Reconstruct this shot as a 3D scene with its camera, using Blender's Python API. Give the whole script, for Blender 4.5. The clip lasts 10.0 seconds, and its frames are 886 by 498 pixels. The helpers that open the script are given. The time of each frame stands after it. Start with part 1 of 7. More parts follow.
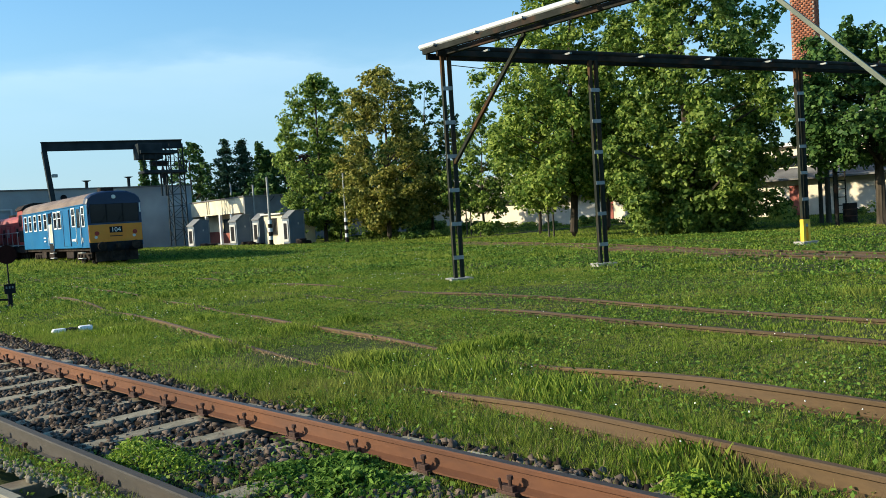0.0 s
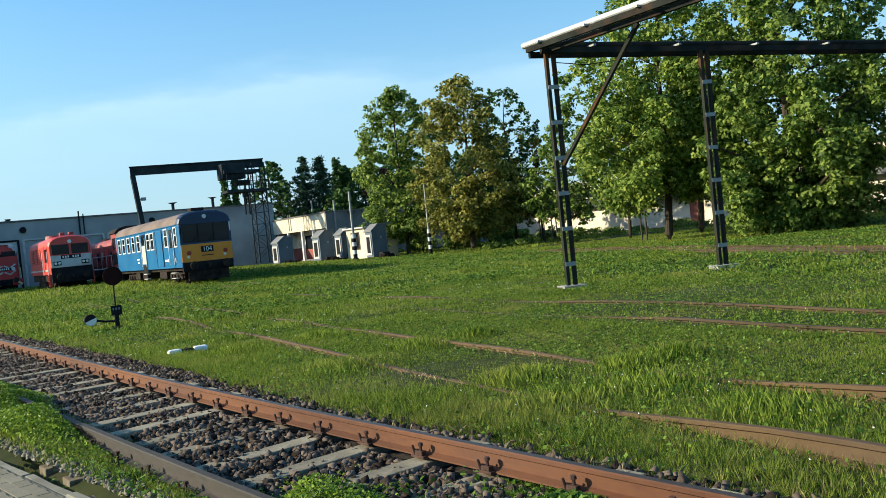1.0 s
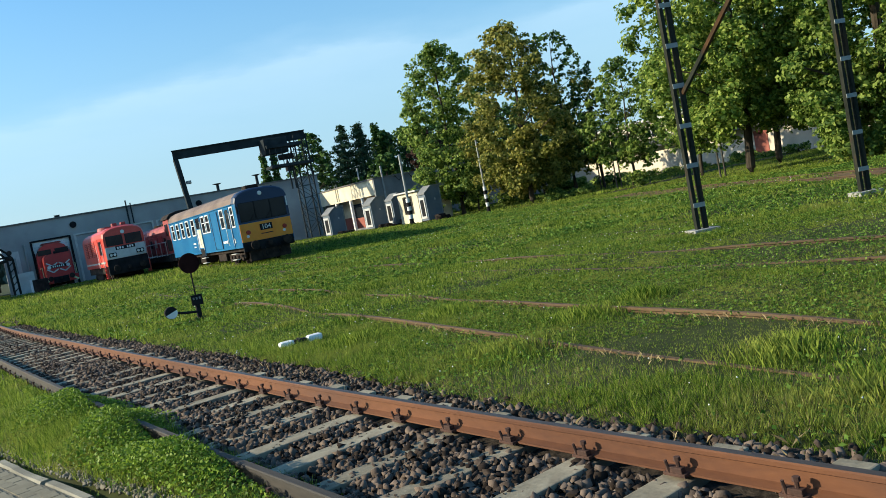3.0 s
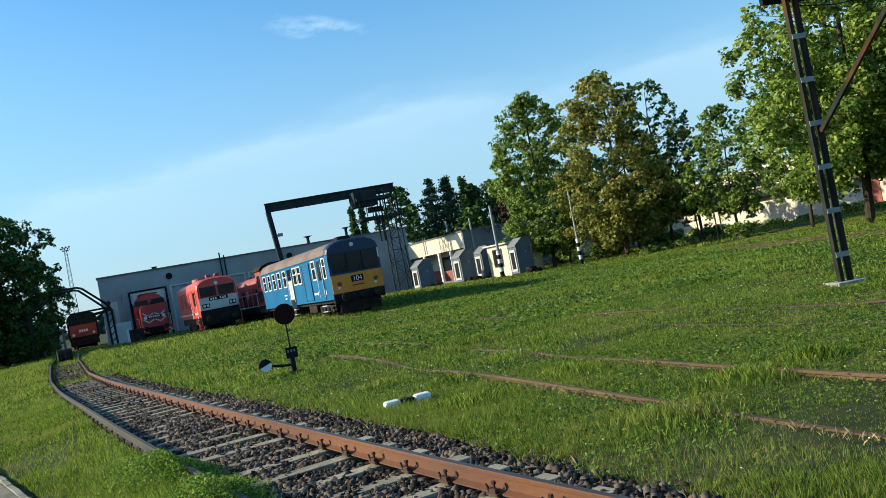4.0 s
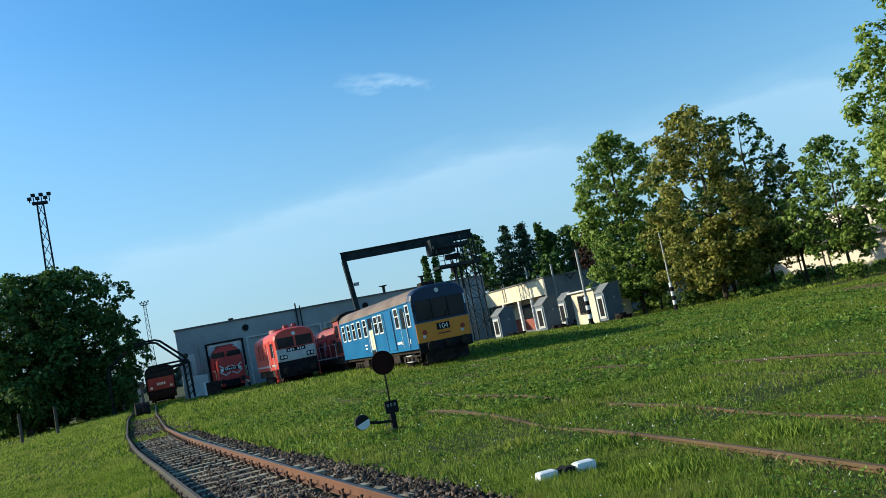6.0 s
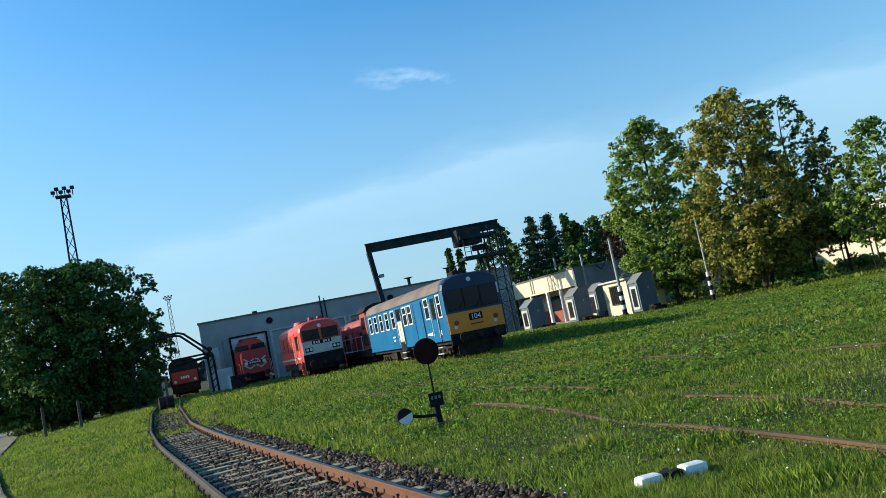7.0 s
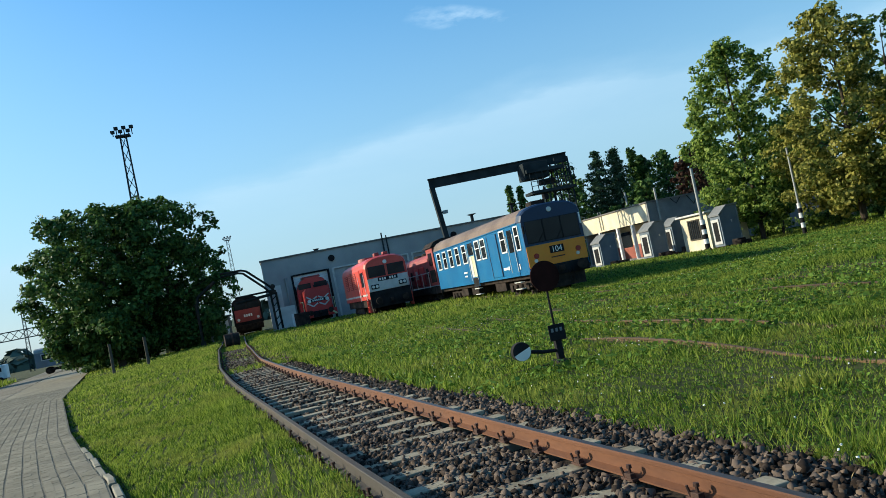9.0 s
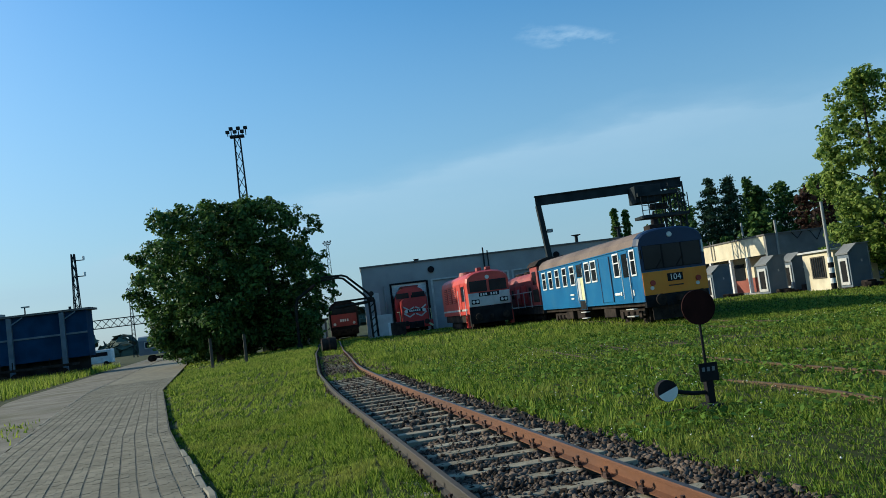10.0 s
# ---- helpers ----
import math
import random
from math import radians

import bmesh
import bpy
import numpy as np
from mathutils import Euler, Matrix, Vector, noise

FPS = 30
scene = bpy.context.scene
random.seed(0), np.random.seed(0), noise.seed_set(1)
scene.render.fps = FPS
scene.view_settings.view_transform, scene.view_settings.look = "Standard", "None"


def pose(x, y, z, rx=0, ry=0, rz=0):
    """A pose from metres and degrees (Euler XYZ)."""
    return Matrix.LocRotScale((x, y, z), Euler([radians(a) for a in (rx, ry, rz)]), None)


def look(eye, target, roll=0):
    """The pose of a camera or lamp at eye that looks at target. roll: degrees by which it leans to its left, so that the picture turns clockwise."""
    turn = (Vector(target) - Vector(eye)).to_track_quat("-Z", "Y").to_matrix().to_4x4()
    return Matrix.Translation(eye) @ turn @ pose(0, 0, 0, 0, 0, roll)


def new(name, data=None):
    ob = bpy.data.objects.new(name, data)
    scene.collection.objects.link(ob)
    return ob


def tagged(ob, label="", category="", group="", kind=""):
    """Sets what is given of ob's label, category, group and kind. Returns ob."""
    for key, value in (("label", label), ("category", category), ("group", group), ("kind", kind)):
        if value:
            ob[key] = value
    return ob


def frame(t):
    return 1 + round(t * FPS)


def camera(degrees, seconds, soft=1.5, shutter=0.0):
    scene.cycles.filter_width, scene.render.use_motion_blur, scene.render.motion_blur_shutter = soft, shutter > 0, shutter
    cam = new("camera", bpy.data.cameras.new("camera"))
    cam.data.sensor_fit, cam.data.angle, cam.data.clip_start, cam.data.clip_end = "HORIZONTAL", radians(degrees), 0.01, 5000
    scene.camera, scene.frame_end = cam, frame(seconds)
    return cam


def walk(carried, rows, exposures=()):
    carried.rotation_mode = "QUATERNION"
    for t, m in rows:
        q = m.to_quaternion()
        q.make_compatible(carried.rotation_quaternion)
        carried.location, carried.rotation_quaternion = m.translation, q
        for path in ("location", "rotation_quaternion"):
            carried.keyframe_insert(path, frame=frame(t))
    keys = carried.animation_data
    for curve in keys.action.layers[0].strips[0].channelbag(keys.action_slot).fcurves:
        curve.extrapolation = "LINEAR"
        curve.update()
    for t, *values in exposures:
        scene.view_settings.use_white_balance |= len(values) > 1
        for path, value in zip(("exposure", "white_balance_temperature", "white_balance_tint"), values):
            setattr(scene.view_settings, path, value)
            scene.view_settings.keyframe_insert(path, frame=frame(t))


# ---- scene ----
cam = camera(55.9, 10.0, soft=0.5)
EXPOSURES = [(0.0, 0.53, 6600, 5), (1.0, 0.58, 6600, 5), (2.0, 0.65, 6600, 5), (3.0, 0.5, 6550, 5), (4.5, 0.45, 6350, 4), (5.5, 0.3, 6200, 3), (7.0, 0.38, 6200, 3),
             (7.5, 0.4, 6200, 3), (8.0, 0.22, 6200, 3), (8.5, 0.24, 6350, 4), (9.0, 0.38, 6450, 4), (9.5, 0.1, 6300, 4), (10.0, 0.0, 6200, 3)]
PATH = [
    (0, (0.515, -1.1, 1.676), (1.729, 0.488, 1.593), -3.7),
    (0.5, (0.446, -0.447, 1.645), (1.641, 1.156, 1.566), -5.1),
    (1, (0.31, 0.156, 1.657), (1.384, 1.842, 1.614), -5.8),
    (1.5, (0.288, 0.768, 1.687), (1.53, 2.334, 1.612), -7.9),
    (1.9, (0.217, 1.347, 1.747), (1.391, 2.963, 1.645), -10.5),
    (2, (0.194, 1.471, 1.773), (1.257, 3.16, 1.642), -10.7),
    (2.5, (0.11, 2.089, 1.833), (1.094, 3.824, 1.69), -10.8),
    (3, (0.095, 2.778, 1.79), (1.078, 4.515, 1.665), -11.0),
    (3.2, (0.079, 3.024, 1.809), (0.983, 4.806, 1.715), -11.2),
    (4.3, (0.255, 4.475, 1.758), (1.085, 6.293, 1.834), -10.9),
    (4.5, (0.257, 4.711, 1.763), (1.087, 6.528, 1.86), -10.6),
    (5, (0.244, 5.36, 1.805), (1.064, 7.177, 1.962), -9.5),
    (5.5, (0.258, 6.05, 1.751), (1.025, 7.889, 1.923), -11.2),
    (5.7, (0.235, 6.304, 1.759), (0.949, 8.162, 1.948), -11.4),
    (6.8, (0.272, 8.119, 1.731), (0.959, 9.988, 1.92), -11.5),
    (7, (0.243, 8.402, 1.699), (0.897, 10.283, 1.886), -11.6),
    (7.5, (0.18, 9.03, 1.706), (0.845, 10.907, 1.887), -11.5),
    (8, (0.113, 9.78, 1.672), (0.671, 11.695, 1.822), -11.7),
    (8.5, (0.005, 10.477, 1.664), (0.416, 12.431, 1.77), -11.2),
    (9, (-0.094, 11.051, 1.604), (0.416, 12.983, 1.679), -11.6),
    (9.5, (-0.281, 11.814, 1.708), (0.041, 13.784, 1.834), -9.4),
    (10, (-0.421, 12.422, 1.732), (-0.124, 14.394, 1.882), -7.2),
]
walk(cam, [(t, look(eye, target, roll)) for t, eye, target, roll in PATH], EXPOSURES)

# ---- light ----
SUN_TO = Vector((-0.80, 0.46, 0.38)).normalized()
world = bpy.data.worlds.new("sky")
scene.world = world
world.use_nodes = True
wn, wl = world.node_tree.nodes, world.node_tree.links
wn.clear()
w_out = wn.new("ShaderNodeOutputWorld")
w_bg = wn.new("ShaderNodeBackground")
w_sky = wn.new("ShaderNodeTexSky")
w_sky.sky_type = "NISHITA"
w_sky.sun_disc = False
w_sky.sun_elevation = math.asin(SUN_TO.z)
w_sky.sun_rotation = math.atan2(SUN_TO.x, SUN_TO.y)
w_sky.air_density, w_sky.dust_density, w_sky.ozone_density = 1.0, 0.95, 4.0
# thin streaks of high cloud
w_co = wn.new("ShaderNodeTexCoord")
w_sep = wn.new("ShaderNodeSeparateXYZ")
w_zz = wn.new("ShaderNodeMath"); w_zz.operation = "ADD"; w_zz.inputs[1].default_value = 0.12
w_dx = wn.new("ShaderNodeMath"); w_dx.operation = "DIVIDE"
w_dy = wn.new("ShaderNodeMath"); w_dy.operation = "DIVIDE"
w_com = wn.new("ShaderNodeCombineXYZ")
w_n = wn.new("ShaderNodeTexNoise")
w_n.inputs["Scale"].default_value, w_n.inputs["Detail"].default_value, w_n.inputs["Roughness"].default_value = 1.3, 10.0, 0.55


def w_math(kind, a, b, c=None):
    m = wn.new("ShaderNodeMath"); m.operation = kind
    for k, v in enumerate((a, b, c)):
        if v is None:
            continue
        if isinstance(v, (int, float)):
            m.inputs[k].default_value = v
        else:
            wl.new(v, m.inputs[k])
    return m.outputs[0]


# one long soft bank of cloud, and a few small puffs above it
w_u, w_v, w_f = w_dx.outputs[0], w_dy.outputs[0], w_n.outputs["Fac"]
w_bank = w_math("MULTIPLY_ADD", w_u, 0.65, w_v)
w_bank = w_math("MULTIPLY_ADD", w_f, 0.95, w_bank)
w_bank = w_math("MULTIPLY_ADD", w_bank, 0.2, -0.685)
w_r = wn.new("ShaderNodeValToRGB")
for k, (p, g) in enumerate(((0.09, 0.0), (0.14, 0.12), (0.175, 0.36), (0.28, 0.27), (0.46, 0.12), (1.0, 0.05))):
    e = w_r.color_ramp.elements[k] if k < 2 else w_r.color_ramp.elements.new(p)
    e.position, e.color = p, (g, g, g, 1)
wl.new(w_bank, w_r.inputs[0])
w_soft = w_math("MULTIPLY", w_r.outputs[0], w_math("MULTIPLY_ADD", w_f, 1.6, 0.15))
w_pu = w_math("MULTIPLY_ADD", w_u, 4.2, -3.3)
w_pv = w_math("MULTIPLY_ADD", w_u, -0.35, w_v)
w_pv = w_math("MULTIPLY_ADD", w_pv, 11.0, -21.2)
w_d = w_math("ADD", w_math("MULTIPLY", w_pu, w_pu), w_math("MULTIPLY", w_pv, w_pv))
w_n2 = wn.new("ShaderNodeTexNoise")
w_n2.inputs["Scale"].default_value, w_n2.inputs["Detail"].default_value, w_n2.inputs["Roughness"].default_value = 5.0, 8.0, 0.6
w_puff = w_math("MULTIPLY", w_math("MAXIMUM", w_math("SUBTRACT", 1.0, w_d), 0.0), w_math("MULTIPLY_ADD", w_n2.outputs["Fac"], 2.8, -1.4))
w_puff = w_math("MAXIMUM", w_puff, 0.0)
w_cloud = w_math("MINIMUM", w_math("ADD", w_soft, w_puff), 0.42)
w_mix = wn.new("ShaderNodeMix"); w_mix.data_type = "RGBA"
w_mix.inputs["B"].default_value = (4.6, 5.6, 6.6, 1)
w_hsv = wn.new("ShaderNodeHueSaturation"); w_hsv.inputs["Saturation"].default_value, w_hsv.inputs["Hue"].default_value = 1.22, 0.494
wl.new(w_co.outputs["Generated"], w_sep.inputs[0])
wl.new(w_sep.outputs["Z"], w_zz.inputs[0])
wl.new(w_sep.outputs["X"], w_dx.inputs[0]); wl.new(w_zz.outputs[0], w_dx.inputs[1])
wl.new(w_sep.outputs["Y"], w_dy.inputs[0]); wl.new(w_zz.outputs[0], w_dy.inputs[1])
wl.new(w_dx.outputs[0], w_com.inputs[0]); wl.new(w_dy.outputs[0], w_com.inputs[1])
wl.new(w_com.outputs[0], w_n.inputs["Vector"])
wl.new(w_com.outputs[0], w_n2.inputs["Vector"])
wl.new(w_cloud, w_mix.inputs["Factor"])
wl.new(w_sky.outputs[0], w_hsv.inputs["Color"])
wl.new(w_hsv.outputs[0], w_mix.inputs["A"])
# haze low over the horizon
w_low = w_math("MINIMUM", w_math("MAXIMUM", w_math("MULTIPLY_ADD", w_sep.outputs["Z"], -2.3, 0.88), 0.0), 0.72)
w_haze = wn.new("ShaderNodeMix"); w_haze.data_type = "RGBA"
w_haze.inputs["B"].default_value = (1.72, 2.66, 3.42, 1)
wl.new(w_low, w_haze.inputs["Factor"])
wl.new(w_mix.outputs["Result"], w_haze.inputs["A"])
wl.new(w_haze.outputs["Result"], w_bg.inputs[0])
w_bg.inputs[1].default_value = 0.17
wl.new(w_bg.outputs[0], w_out.inputs[0])
sun_data = bpy.data.lights.new("sun", "SUN")
sun_data.energy, sun_data.angle, sun_data.color = 5.0, radians(0.5), (1.0, 0.89, 0.70)
sun = new("sun", sun_data)
sun.matrix_world = look((0, 0, 60), Vector((0, 0, 60)) - SUN_TO)

# ---- materials ----
def surface(name, dark, light, scale=3.0, rough=0.7, metal=0.0, bump=0.1, grain=40.0, stain=None, stain_scale=0.6, stain_amount=0.5, random_tone=0.0, leaf=0.0, island=0.0, stretch=None):
    m = bpy.data.materials.new(name)
    m.use_nodes = True
    n, l = m.node_tree.nodes, m.node_tree.links
    b = n["Principled BSDF"]
    co = n.new("ShaderNodeTexCoord")
    vec = co.outputs["Object"]
    if stretch:
        mp = n.new("ShaderNodeMapping")
        mp.inputs["Scale"].default_value = stretch
        l.new(vec, mp.inputs[0])
        vec = mp.outputs[0]
    n1 = n.new("ShaderNodeTexNoise")
    n1.inputs["Scale"].default_value, n1.inputs["Detail"].default_value = scale, 6.0
    l.new(vec, n1.inputs["Vector"])
    n2 = n.new("ShaderNodeTexNoise")
    n2.inputs["Scale"].default_value, n2.inputs["Detail"].default_value = grain, 3.0
    l.new(vec, n2.inputs["Vector"])
    add = n.new("ShaderNodeMath"); add.operation = "MULTIPLY_ADD"
    add.inputs[1].default_value, add.inputs[2].default_value = 0.35, -0.17
    l.new(n2.outputs["Fac"], add.inputs[0])
    fac = n.new("ShaderNodeMath"); fac.operation = "ADD"
    l.new(n1.outputs["Fac"], fac.inputs[0]); l.new(add.outputs[0], fac.inputs[1])
    last = fac.outputs[0]
    if random_tone:
        oi = n.new("ShaderNodeObjectInfo")
        ra = n.new("ShaderNodeMath"); ra.operation = "MULTIPLY_ADD"
        ra.inputs[1].default_value, ra.inputs[2].default_value = random_tone, -random_tone / 2
        l.new(oi.outputs["Random"], ra.inputs[0])
        f2 = n.new("ShaderNodeMath"); f2.operation = "ADD"
        l.new(last, f2.inputs[0]); l.new(ra.outputs[0], f2.inputs[1])
        last = f2.outputs[0]
    if island:
        ge = n.new("ShaderNodeNewGeometry")
        ra = n.new("ShaderNodeMath"); ra.operation = "MULTIPLY_ADD"
        ra.inputs[1].default_value, ra.inputs[2].default_value = island, -island / 2
        l.new(ge.outputs["Random Per Island"], ra.inputs[0])
        f2 = n.new("ShaderNodeMath"); f2.operation = "ADD"
        l.new(last, f2.inputs[0]); l.new(ra.outputs[0], f2.inputs[1])
        last = f2.outputs[0]
    ramp = n.new("ShaderNodeValToRGB")
    ramp.color_ramp.elements[0].position, ramp.color_ramp.elements[1].position = 0.3, 0.7
    ramp.color_ramp.elements[0].color, ramp.color_ramp.elements[1].color = (*dark, 1), (*light, 1)
    l.new(last, ramp.inputs[0])
    col = ramp.outputs[0]
    if stain:
        n3 = n.new("ShaderNodeTexNoise")
        n3.inputs["Scale"].default_value, n3.inputs["Detail"].default_value = stain_scale, 5.0
        l.new(vec, n3.inputs["Vector"])
        r3 = n.new("ShaderNodeValToRGB")
        r3.color_ramp.elements[0].position, r3.color_ramp.elements[1].position = 0.5, 0.68
        r3.color_ramp.elements[1].color = (stain_amount, stain_amount, stain_amount, 1)
        l.new(n3.outputs["Fac"], r3.inputs[0])
        mx = n.new("ShaderNodeMix"); mx.data_type = "RGBA"
        mx.inputs["B"].default_value = (*stain, 1)
        l.new(r3.outputs[0], mx.inputs["Factor"]); l.new(col, mx.inputs["A"])
        col = mx.outputs["Result"]
    l.new(col, b.inputs["Base Color"])
    b.inputs["Roughness"].default_value, b.inputs["Metallic"].default_value = rough, metal
    if rough >= 0.9:
        b.inputs["Specular IOR Level"].default_value = 0.12
    if bump:
        bp = n.new("ShaderNodeBump")
        bp.inputs["Strength"].default_value, bp.inputs["Distance"].default_value = bump, 0.02
        l.new(fac.outputs[0], bp.inputs["Height"]); l.new(bp.outputs[0], b.inputs["Normal"])
    if leaf:
        tr = n.new("ShaderNodeBsdfTranslucent")
        l.new(col, tr.inputs["Color"])
        ms = n.new("ShaderNodeMixShader")
        ms.inputs[0].default_value = leaf
        l.new(b.outputs[0], ms.inputs[1]); l.new(tr.outputs[0], ms.inputs[2])
        l.new(ms.outputs[0], n["Material Output"].inputs[0])
        b.inputs["Specular IOR Level"].default_value = 0.4 if rough < 0.45 else 0.12
    return m


M_EARTH = surface("earth", (0.022, 0.030, 0.009), (0.062, 0.072, 0.022), 0.8, 0.97, 0, 0.4, 9.0, stain=(0.095, 0.075, 0.042), stain_scale=0.35, stain_amount=0.5)
M_GRASS = surface("grass_blade", (0.050, 0.110, 0.010), (0.30, 0.37, 0.055), 0.55, 0.6, 0, 0, 3.0, stain=(0.34, 0.33, 0.08), stain_scale=0.7, stain_amount=0.5, leaf=0.45, island=1.15)
M_CLOVER = surface("clover_leaf", (0.045, 0.105, 0.013), (0.20, 0.32, 0.055), 0.8, 0.75, 0, 0, 3.0, leaf=0.38, island=0.85)
M_WEED = surface("weed_leaf", (0.08, 0.15, 0.015), (0.26, 0.36, 0.045), 0.8, 0.5, 0, 0, 3.0, leaf=0.35, island=0.85)
M_SOIL = surface("bare_soil", (0.10, 0.06, 0.035), (0.22, 0.135, 0.08), 1.2, 0.95, 0, 0.5, 14.0, stain=(0.08, 0.085, 0.03), stain_scale=0.8, stain_amount=0.7)
M_POST = surface("weathered_post_paint", (0.012, 0.014, 0.010), (0.034, 0.037, 0.027), 1.5, 0.9, 0.0, 0.1, 20.0, stain=(0.20, 0.075, 0.02), stain_scale=1.3, stain_amount=0.4, stretch=(1, 1, 0.5))
M_OLDRAIL = surface("dull_grey_rail", (0.022, 0.018, 0.014), (0.058, 0.048, 0.037), 1.0, 0.8, 0.1, 0.2, 30.0, stain=(0.07, 0.04, 0.024), stain_scale=1.5, stain_amount=0.5, stretch=(1, 0.25, 1))
M_BRACE = surface("pale_green_paint", (0.055, 0.07, 0.05), (0.12, 0.14, 0.10), 1.5, 0.6, 0.1, 0.1, 20.0, stain=(0.12, 0.07, 0.03), stain_scale=1.3, stain_amount=0.3)
M_RUST_MID = surface("brown_rail", (0.060, 0.034, 0.012), (0.13, 0.075, 0.028), 1.2, 0.8, 0.1, 0.3, 30.0, stain=(0.09, 0.055, 0.03), stain_scale=1.7, stain_amount=0.6, stretch=(1, 0.3, 1))
M_DRY = surface("dry_stalk", (0.13, 0.10, 0.045), (0.30, 0.235, 0.11), 2.0, 0.8, 0, 0, 3.0, island=0.7)
M_FLOWER = surface("white_flower", (0.7, 0.7, 0.62), (0.85, 0.85, 0.8), 2.0, 0.7, 0, 0)
M_LEAF = surface("leaf_green", (0.060, 0.12, 0.021), (0.33, 0.42, 0.095), 0.35, 0.45, 0, 0, 2.0, leaf=0.52, island=0.9)
M_LEAF_LIGHT = surface("leaf_light_green", (0.082, 0.155, 0.022), (0.37, 0.45, 0.095), 0.35, 0.45, 0, 0, 2.0, leaf=0.45, island=0.9)
M_LEAF_BROWN = surface("leaf_browning", (0.10, 0.125, 0.022), (0.40, 0.37, 0.09), 0.4, 0.45, 0, 0, 2.0, leaf=0.45, island=0.9)
M_LEAF_DARK = surface("leaf_dark", (0.030, 0.075, 0.018), (0.11, 0.19, 0.046), 0.3, 0.5, 0, 0, 2.0, leaf=0.3, island=0.8)
M_NEEDLE = surface("conifer_needles", (0.026, 0.060, 0.034), (0.085, 0.145, 0.078), 0.4, 0.7, 0, 0, 2.0, leaf=0.15, island=0.5)
M_LEAF_RED = surface("leaf_purple", (0.03, 0.016, 0.012), (0.075, 0.04, 0.025), 0.4, 0.6, 0, 0, 2.0, leaf=0.15, island=0.5)
M_BARK = surface("bark", (0.030, 0.024, 0.018), (0.10, 0.08, 0.058), 2.0, 0.95, 0, 0.8, 14.0, stretch=(1, 1, 0.25))
M_RUST = surface("rusty_rail", (0.085, 0.029, 0.010), (0.165, 0.060, 0.020), 1.2, 0.8, 0.1, 0.3, 30.0, stain=(0.09, 0.040, 0.024), stain_scale=1.7, stain_amount=0.6, stretch=(1, 0.3, 1))
M_RUST_OLD = surface("old_rust", (0.042, 0.026, 0.010), (0.095, 0.057, 0.022), 1.2, 0.8, 0.1, 0.3, 30.0, stain=(0.06, 0.04, 0.025), stain_scale=1.7, stain_amount=0.6, stretch=(1, 0.3, 1))
M_RAILTOP = surface("dull_rail_head", (0.06, 0.042, 0.030), (0.125, 0.092, 0.070), 1.0, 0.5, 0.5, 0.1, 30.0, stretch=(1, 0.2, 1))
M_RUST_DARK = surface("dark_rusty_iron", (0.035, 0.018, 0.013), (0.11, 0.05, 0.032), 5.0, 0.85, 0.2, 0.3)
M_SLEEPER = surface("concrete_sleeper", (0.19, 0.165, 0.115), (0.38, 0.335, 0.24), 2.5, 0.9, 0, 0.4, 30.0, stain=(0.12, 0.085, 0.06), stain_scale=2.0, stain_amount=0.75, random_tone=0.3)
M_BALLAST = surface("ballast_stone", (0.028, 0.020, 0.015), (0.165, 0.124, 0.095), 1.6, 0.92, 0, 0.3, 30.0, island=0.75)
M_BED = surface("ballast_bed", (0.02, 0.016, 0.013), (0.07, 0.055, 0.042), 14.0, 0.95, 0, 0.8, 40.0)
M_PAVER = surface("paver", (0.178, 0.157, 0.110), (0.285, 0.255, 0.182), 1.1, 0.9, 0, 0.25, 60.0, stain=(0.17, 0.15, 0.115), stain_scale=0.5, stain_amount=0.5, random_tone=0.2, island=0.2)
M_JOINT = surface("paver_joint_soil", (0.14, 0.127, 0.093), (0.20, 0.18, 0.135), 6.0, 0.95, 0, 0.4)
M_KERB = surface("concrete_kerb", (0.20, 0.185, 0.14), (0.31, 0.285, 0.22), 1.4, 0.9, 0, 0.3, 40.0, stain=(0.12, 0.11, 0.08), stain_scale=1.2, stain_amount=0.7)
M_GRAVEL = surface("packed_gravel", (0.13, 0.115, 0.085), (0.26, 0.23, 0.18), 0.7, 0.95, 0, 0.4, 14.0, stain=(0.12, 0.11, 0.06), stain_scale=0.3, stain_amount=0.6)
M_SHED = surface("grey_render", (0.29, 0.29, 0.28), (0.41, 0.41, 0.39), 0.4, 0.85, 0, 0.15, 20.0, stain=(0.22, 0.22, 0.22), stain_scale=0.25, stain_amount=0.55)
M_SHUTTER = surface("grey_shutter", (0.30, 0.31, 0.32), (0.42, 0.43, 0.43), 0.8, 0.6, 0.2, 0.1)
M_SHADE = surface("shade_inside", (0.02, 0.02, 0.02), (0.05, 0.05, 0.05), 0.8, 0.9)
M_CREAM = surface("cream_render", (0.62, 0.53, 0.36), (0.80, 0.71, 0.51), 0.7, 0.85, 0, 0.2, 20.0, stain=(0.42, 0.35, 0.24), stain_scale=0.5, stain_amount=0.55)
M_WHITEWALL = surface("white_render", (0.60, 0.51, 0.38), (0.76, 0.67, 0.53), 0.5, 0.85, 0, 0.2, 20.0, stain=(0.42, 0.35, 0.26), stain_scale=0.4, stain_amount=0.5)
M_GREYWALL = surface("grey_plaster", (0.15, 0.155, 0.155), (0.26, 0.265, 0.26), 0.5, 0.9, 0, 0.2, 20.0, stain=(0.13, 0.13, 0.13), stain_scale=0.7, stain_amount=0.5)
M_OXIDE = surface("red_oxide_dado", (0.22, 0.055, 0.035), (0.34, 0.10, 0.07), 0.9, 0.8, 0, 0.1)
